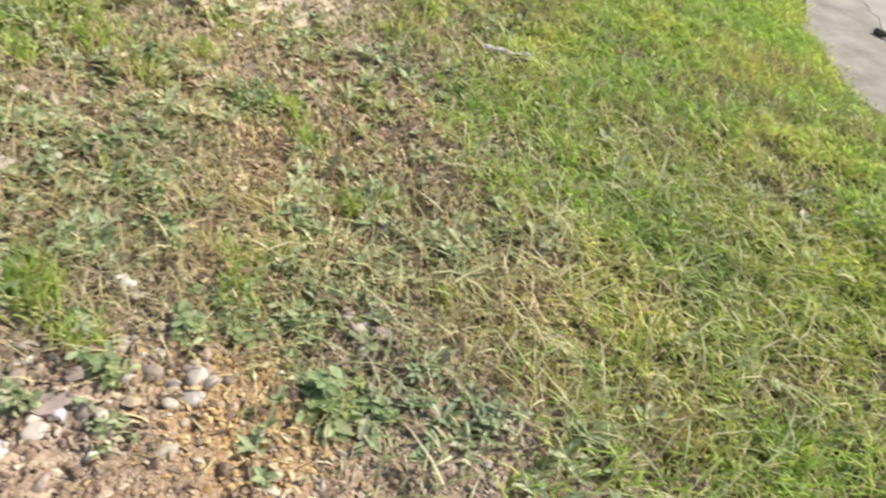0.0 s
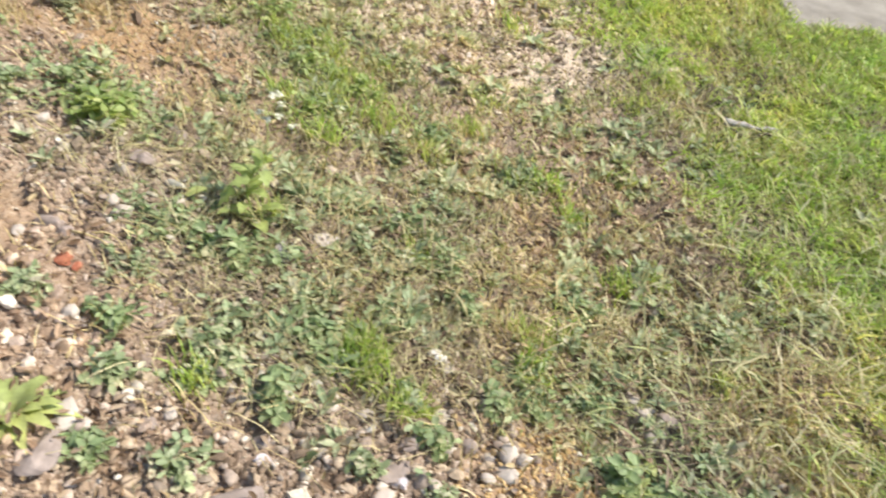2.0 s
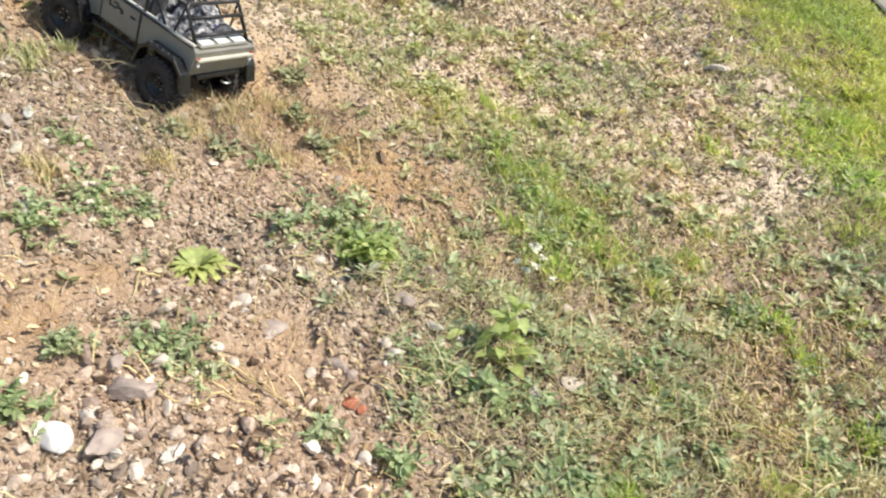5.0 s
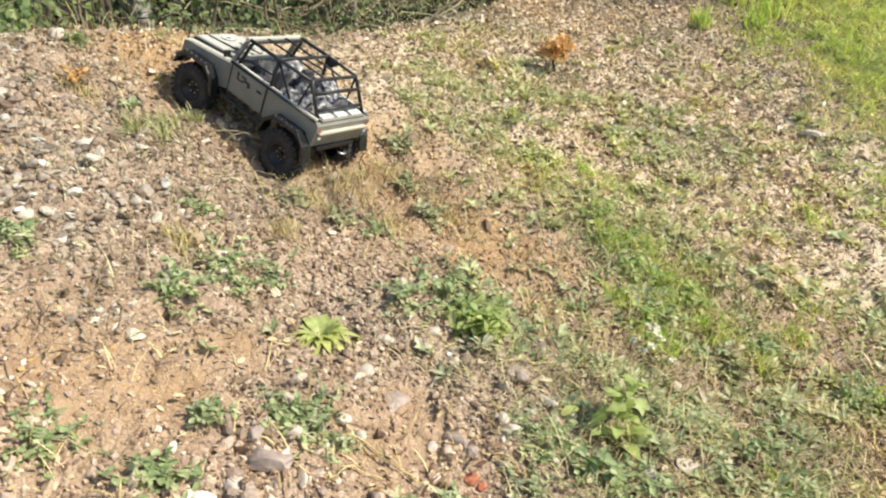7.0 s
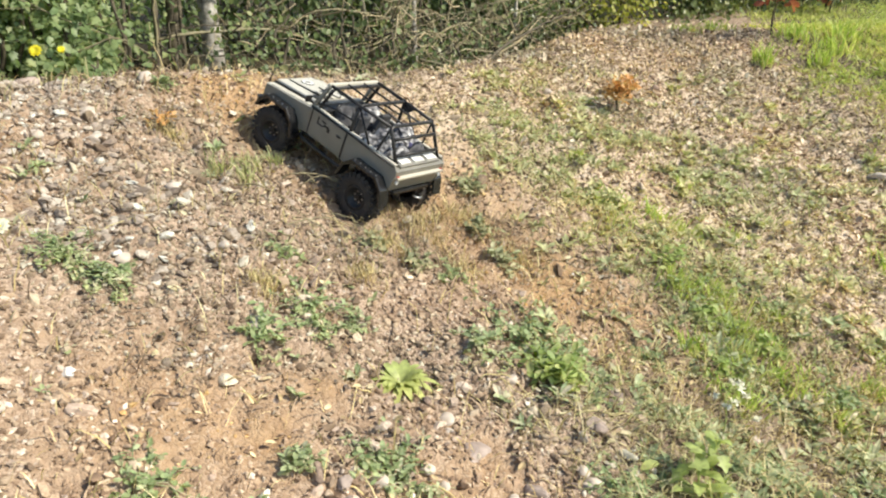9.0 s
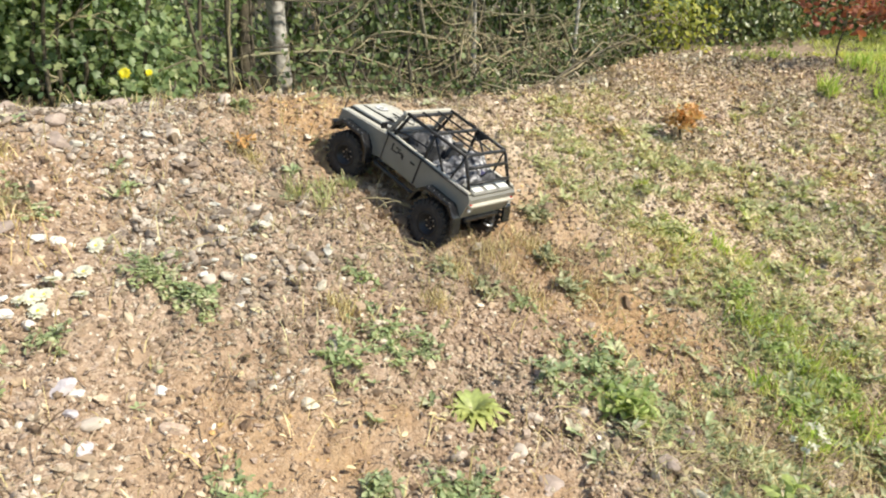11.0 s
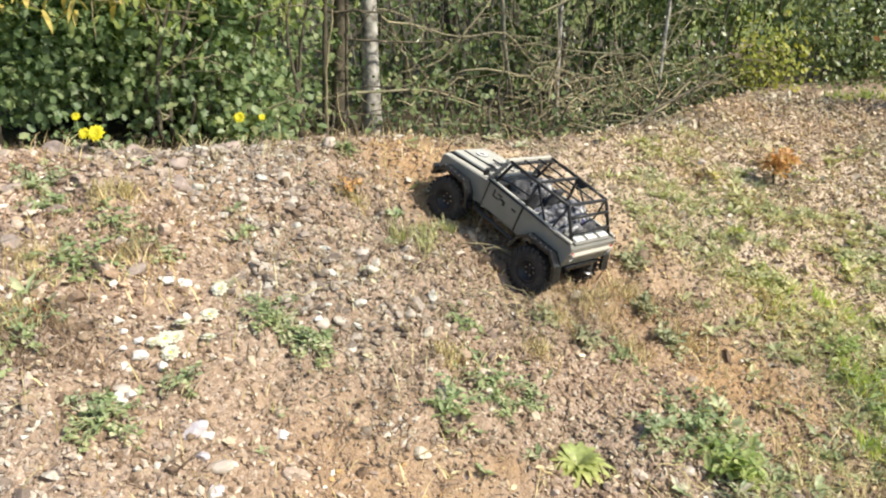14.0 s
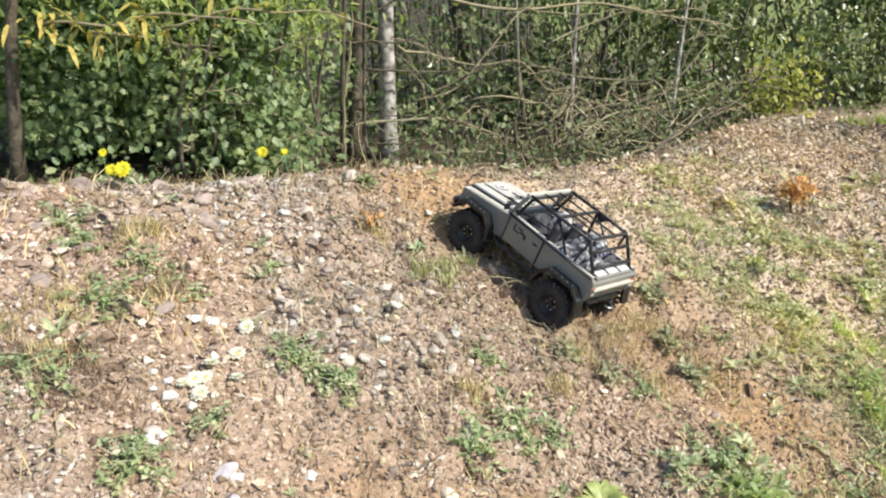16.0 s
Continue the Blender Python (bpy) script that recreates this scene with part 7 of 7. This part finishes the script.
WHITE = [(-1.178, 1.539, 19), (-1.177, 1.599, 18), (-1.213, 1.472, 19), (-1.223, 1.411, 18), (-1.218, 1.443, 16), (-1.171, 1.452, 16), (-1.241, 1.438, 17), (-1.249, 1.420, 14)]
for i, (x, y, r) in enumerate(WHITE):
    make_daisy((x, y), r * 1.1 / 1000, i, M_WFLOWER, M_YFLOWER, "small white flower with a yellow centre low on the gravel", 0.010 + 0.003 * (i % 3), tip=15 + 28 * math.sin(i * 2.3))
for i, (x, y, r, h) in enumerate([(-1.55, 2.03, 25, 0.055), (-1.575, 2.035, 17, 0.05), (-1.60, 2.05, 13, 0.08), (-1.28, 2.20, 18, 0.09), (-1.21, 2.22, 11, 0.09)]):
    make_daisy((x, y), r / 1000, i + 40, M_YFLOWER, M_YFLOWER, "bright yellow dandelion-like flower on the crest of the bank", h, "yellow_flower", "yellow flowers on the crest", 55)


def make_tuft(at, r, tall, count, seed, label, material, name="grass_tuft", width=0.004, lean=0.6):
    gen = np.random.default_rng(seed + 700)
    ob = tagged(new(name), label, "grass tuft", "grass tufts")
    ob.matrix_world = Matrix.Translation(on_ground(*at))
    p = np.stack([gen.normal(0, r * 0.35, count), gen.normal(0, r * 0.35, count), np.zeros(count)], -1)
    p[:, 2] = height(p[:, 0] + at[0], p[:, 1] + at[1]) - float(height(at[0], at[1]))
    part("blade_mass", tri_mesh("blade_mass", *blades(p, tall * gen.uniform(0.5, 1.0, count), width * gen.uniform(0.6, 1.2, count), lean, gen), material, False), None, ob)["kind"] = "stuff"


LOW_TUFTS = [(-0.158, 0.961, 0.05, 0.06, 60), (0.133, 0.85, 0.04, 0.05, 45), (0.363, 0.887, 0.05, 0.07, 60)]
for i, (x, y, r, h, n) in enumerate(LOW_TUFTS + [(0.09, 0.95, 0.05, 0.06, 90), (0.08, 0.93, 0.06, 0.07, 60), (1.39, 3.58, 0.06, 0.15, 60), (1.70, 3.62, 0.07, 0.12, 60), (1.85, 3.75, 0.12, 0.12, 80), (1.75, 3.9, 0.12, 0.13, 80), (1.565, 2.17, 0.09, 0.09, 90),
                                    (0.98, 2.08, 0.07, 0.07, 70), (-0.864, 1.987, 0.05, 0.06, 60), (-0.80, 1.96, 0.04, 0.06, 40), (0.66, 1.05, 0.06, 0.06, 80), (1.08, 0.28, 0.1, 0.06, 120), (0.30, 2.2, 0.07, 0.06, 70), (0.36, 1.7, 0.07, 0.06, 70),
                                    (0.16, 1.66, 0.06, 0.07, 60), (2.0, 3.9, 0.12, 0.14, 90), (1.95, 3.3, 0.12, 0.10, 90)]):
    make_tuft((x, y), r, h, n, i, "tuft of bright green grass" if h < 0.12 else "tuft of long yellow-green grass on the bank top", M_BANKGRASS if x < -0.7 else M_GRASS, width=0.0035 if h < 0.12 else 0.006)
for i, (x, y, r, h) in enumerate([(0.677, 1.253, 0.06, 0.06), (1.308, 1.721, 0.08, 0.06), (0.11, 0.961, 0.05, 0.06), (0.424, 0.945, 0.05, 0.05), (0.573, 1.567, 0.06, 0.06), (1.548, 2.197, 0.09, 0.08), (0.675, 1.361, 0.07, 0.06), (0.373, 2.171, 0.07, 0.06), (0.13, 0.862, 0.05, 0.06),
                                  (0.163, 2.237, 0.08, 0.05), (0.27, 1.62, 0.07, 0.08), (0.30, 1.72, 0.08, 0.08), (0.20, 1.50, 0.07, 0.07), (0.33, 1.86, 0.08, 0.08), (0.24, 1.88, 0.07, 0.07), (0.36, 1.56, 0.08, 0.07), (1.013, 0.552, 0.12, 0.05), (0.977, 0.315, 0.12, 0.05), (1.507, 0.837, 0.14, 0.05), (1.805, 1.205, 0.14, 0.06), (1.25, 4.12, 0.10, 0.08), (1.45, 4.2, 0.12, 0.08)]):
    make_tuft((x, y), r, h, 90, i + 600, "tuft of yellow-green grass on the weedy bank", M_FRESH if i % 3 else M_GRASS, width=0.0046, lean=0.85)
for i, (x, y, r) in enumerate([(-0.977, 2.083, 0.05), (-1.449, 1.761, 0.05), (-1.406, 1.786, 0.03), (-0.28, 2.02, 0.09), (-0.18, 1.9, 0.09), (-0.40, 1.93, 0.08), (-0.5, 1.85, 0.07), (-0.33, 1.82, 0.08), (-1.5, 1.55, 0.08), (-1.58, 1.45, 0.08), (-1.35, 1.62, 0.07), (-1.45, 1.42, 0.07), (-0.75, 1.62, 0.05), (-0.56, 1.72, 0.06), (0.7, 0.6, 0.08), (0.85, 0.46, 0.1), (0.95, 0.42, 0.09), (0.80, 0.52, 0.09), (0.89, 0.40, 0.09), (0.76, 0.585, 0.08)]):
    make_tuft((x, y), r, 0.045, 150, i + 30, "dead tuft of rusty dry grass stems", M_STRAW, "dry_tuft", 0.0018)


for i, (x, y) in enumerate([(-0.389, 1.927), (-0.44, 1.965), (-0.29, 2.03), (-0.384, 1.83), (-0.5, 1.90), (-0.2, 1.97)]):
    make_tuft((x, y), 0.11, 0.075, 130, i + 80, "brown fuzz of fine dead weed stalks", M_DEAD if i % 2 else M_STRAW, "dry_tuft", 0.0012, 0.97)


for i, (x, y) in enumerate([(-0.22, 1.56), (0.23, 1.63), (0.04, 1.29), (0.21, 1.87), (0.45, 1.82), (0.43, 1.48), (0.54, 2.18), (0.68, 1.68), (0.39, 0.97), (0.10, 0.97), (0.61, 1.40), (1.13, 1.65), (0.27, 1.17), (0.75, 1.04), (0.09, 0.99), (0.47, 0.96), (0.70, 0.78), (1.05, 1.03), (0.88, 1.34), (0.17, 2.12), (0.15, 2.50), (0.48, 2.43)]):
    make_tuft((x, y), 0.045 + 0.012 * (i % 4), 0.045 + 0.01 * (i % 3), 46, i + 200, "small tuft of fresh green grass on the bank", M_FRESH if i % 3 else M_GRASS, width=0.0042, lean=0.8)


def make_stick(a, b, r, seed, label="thin dry stalk lying on the gravel", lift=0.006, name="dry_stalk", material=None, rough=0.0):
    gen = np.random.default_rng(seed + 900)
    p = bent((*a, 0), (*b, 0), 0.006, 9, gen)
    p[:, 2] = np.array([float(height(x, y)) for x, y, _ in p]) + lift + np.abs(p[:, 2]) * 0.6
    ob = tagged(new(name, tri_mesh(name, *tube(p, np.linspace(r, r * 0.5, 9) * (1 + rough * gen.normal(0, 1, 9)), 6), material or M_STRAW, True)), label, "stalk", "dry stalks on the bank")


STALKS = [(-0.621, 1.2, -0.535, 1.155), (-0.535, 1.155, -0.438, 1.161), (-0.494, 1.242, -0.365, 1.144), (-0.251, 1.213, -0.184, 1.154), (-0.569, 1.429, -0.612, 1.345), (-0.338, 1.478, -0.257, 1.466), (-0.195, 1.425, -0.07, 1.442),
          (-0.369, 1.172, -0.325, 1.189), (0.08, 2.02, 0.17, 1.78), (-1.10, 1.60, -0.98, 1.72), (0.22, 1.06, 0.33, 1.10), (0.5, 0.72, 0.62, 0.82), (-0.1, 1.04, 0.02, 1.1), (0.31, 1.29, 0.39, 1.22), (-0.2, 1.62, -0.13, 1.70), (-0.31, 1.00, -0.27, 1.07), (-0.12, 1.10, -0.03, 1.11), (-0.21, 1.04, -0.13, 1.045), (-0.06, 1.02, 0.05, 0.89), (0.16, 1.10, 0.24, 1.04), (0.22, 0.87, 0.33, 0.90), (0.55, 0.65, 0.67, 0.72), (0.60, 0.62, 0.72, 0.71), (-0.23, 1.13, -0.14, 1.09), (-0.287, 1.218, -0.14, 1.122), (-0.362, 1.484, -0.27, 1.48), (-0.189, 1.413, 0.012, 1.451), (0.044, 1.253, 0.097, 1.173), (-0.464, 1.212, -0.364, 1.138), (0.45, 0.97, 0.54, 1.05)]
for i, (x0, y0, x1, y1) in enumerate(STALKS):
    make_stick((x0, y0), (x1, y1), 0.0016, i)
make_stick((1.335, 1.52), (1.45, 1.435), 0.009, 50, "pale weathered stick lying in the grass", 0.03, "stick", M_DRIFT, 0.3)
make_stick((3.01, 1.27), (2.985, 1.12), 0.012, 52, "dark forked stick lying on the path", 0.078, "stick", M_BARK, 0.3)
make_stick((1.42, 1.43), (1.31, 1.485), 0.006, 51, "dark short stick lying in the grass", 0.018, "stick", M_BARK, 0.3)
for i, (x, y, a) in enumerate([(0.418, 0.828, 1.0), (0.479, 0.679, 2.0), (-0.10, 1.30, 0.3), (0.74, 2.25, 0.4), (-0.13, 2.3, 2.2)]):
    me = tri_mesh("fallen_leaf", *ribbon_leaf(0.045, 0.022, 0.35, 0.3, a), M_ROSETTE if i != 3 else M_AMBER, True)
    ob = tagged(new("fallen_leaf", me), "yellow-green fallen leaf lying on the bank", "leaf", "fallen leaves")
    ob.matrix_world = Matrix.Translation(on_ground(x, y, 0.012))


def make_arched_twig(a, mid, b, r, seed, label="thin bare twig arching over the gravel"):
    gen = np.random.default_rng(seed + 5000)
    pa, pb = np.array(on_ground(*a)), np.array(on_ground(*b))
    pm = (pa + pb) / 2 + (0, 0, mid)
    t = np.linspace(0, 1, 14)[:, None]
    p = pa * (1 - t) ** 2 + 2 * pm * t * (1 - t) + pb * t ** 2 + gen.normal(0, 0.0015, (14, 3))
    tagged(new("twig", tri_mesh("twig", *tube(p, np.linspace(r, r * 0.5, 14), 6), M_TWIG, True)), label, "twig", "twigs near the truck")


make_arched_twig((-0.735, 2.03), 0.075, (-0.53, 2.02), 0.0022, 7, "thin pale twig lying across the truck's side")
make_tuft((-0.745, 2.09), 0.04, 0.055, 50, 301, "small green grass tuft beside the truck's front wheel", M_BANKGRASS, width=0.003, lean=0.7)
make_arched_twig((-0.83, 1.93), 0.07, (-0.66, 1.86), 0.0018, 1)
make_arched_twig((-0.72, 1.82), 0.05, (-0.57, 1.90), 0.0018, 2)
make_arched_twig((-0.70, 1.86), 0.04, (-0.60, 1.80), 0.0016, 3)
make_arched_twig((-0.62, 1.84), 0.03, (-0.50, 1.88), 0.0018, 4)
for i, (x, y, dx, h) in enumerate([(-0.90, 2.20, -0.01, 0.16), (-0.40, 1.62, 0.02, 0.10), (-0.46, 1.60, -0.02, 0.08), (0.36, 1.06, -0.03, 0.10), (-1.02, 2.35, -0.02, 0.14)]):
    gen = np.random.default_rng(i + 5100)
    k = on_ground(x, y)
    ob = tagged(new("stalk", tri_mesh("stalk", *tube(bent(k, k + Vector((dx, 0.01, h)), 0.004, 9, gen), np.linspace(0.0013, 0.0006, 9), 5), M_STRAW, True)), "thin upright dry stalk standing in the gravel", "stalk", "upright stalks")
for i, (x, y) in enumerate([(-0.01, 1.81), (0.12, 2.01), (0.34, 2.22), (0.30, 1.93), (-0.05, 1.95), (0.06, 1.72), (0.66, 1.99), (0.26, 1.68), (0.86, 2.57), (-0.05, 1.86), (0.27, 2.15), (-0.23, 1.89), (0.14, 1.43), (0.60, 1.90)]):
    gen = np.random.default_rng(i + 5300)
    k = on_ground(x, y)
    for j in range(2):
        e = k + Vector((gen.uniform(-0.09, 0.09), gen.uniform(-0.06, 0.06), gen.uniform(0.07, 0.14)))
        tagged(new("stalk", tri_mesh("stalk", *tube(bent(k + Vector((0.008 * j, 0, 0)), e, 0.006, 9, gen, 0.012), np.linspace(0.0012, 0.0005, 9), 4), M_STRAW, True)), "thin leaning dry grass stalk on the weedy bank", "stalk", "upright stalks")
make_arched_twig((-0.69, 2.0), 0.10, (-0.55, 2.0), 0.0017, 5, "thin pale twig lying beside the truck")
make_arched_twig((-0.64, 1.93), 0.05, (-0.52, 1.86), 0.0015, 6)
make_stone((-0.622, 1.99), 0.017, M_DARK_LUMP, "dark brown lump beside the truck's rear wheel", 150, "dark_lump", flat=1.1, sharp=0.4)
make_tuft((-0.795, 2.04), 0.05, 0.06, 60, 300, "small green grass tuft beside the truck's front wheel", M_BANKGRASS, width=0.003, lean=0.7)
for i, (x, y) in enumerate([(-1.385, 1.655), (-1.35, 1.69), (-1.397, 1.40), (-1.45, 1.35), (-1.34, 1.345), (-1.50, 1.40), (-1.42, 1.33), (-1.31, 1.64), (-1.36, 1.38)]):
    make_tuft((x, y), 0.06, 0.04, 120, i + 400, "low tangle of dark dead weed stems", M_DEAD, "dry_tuft", 0.0017, 1.0)
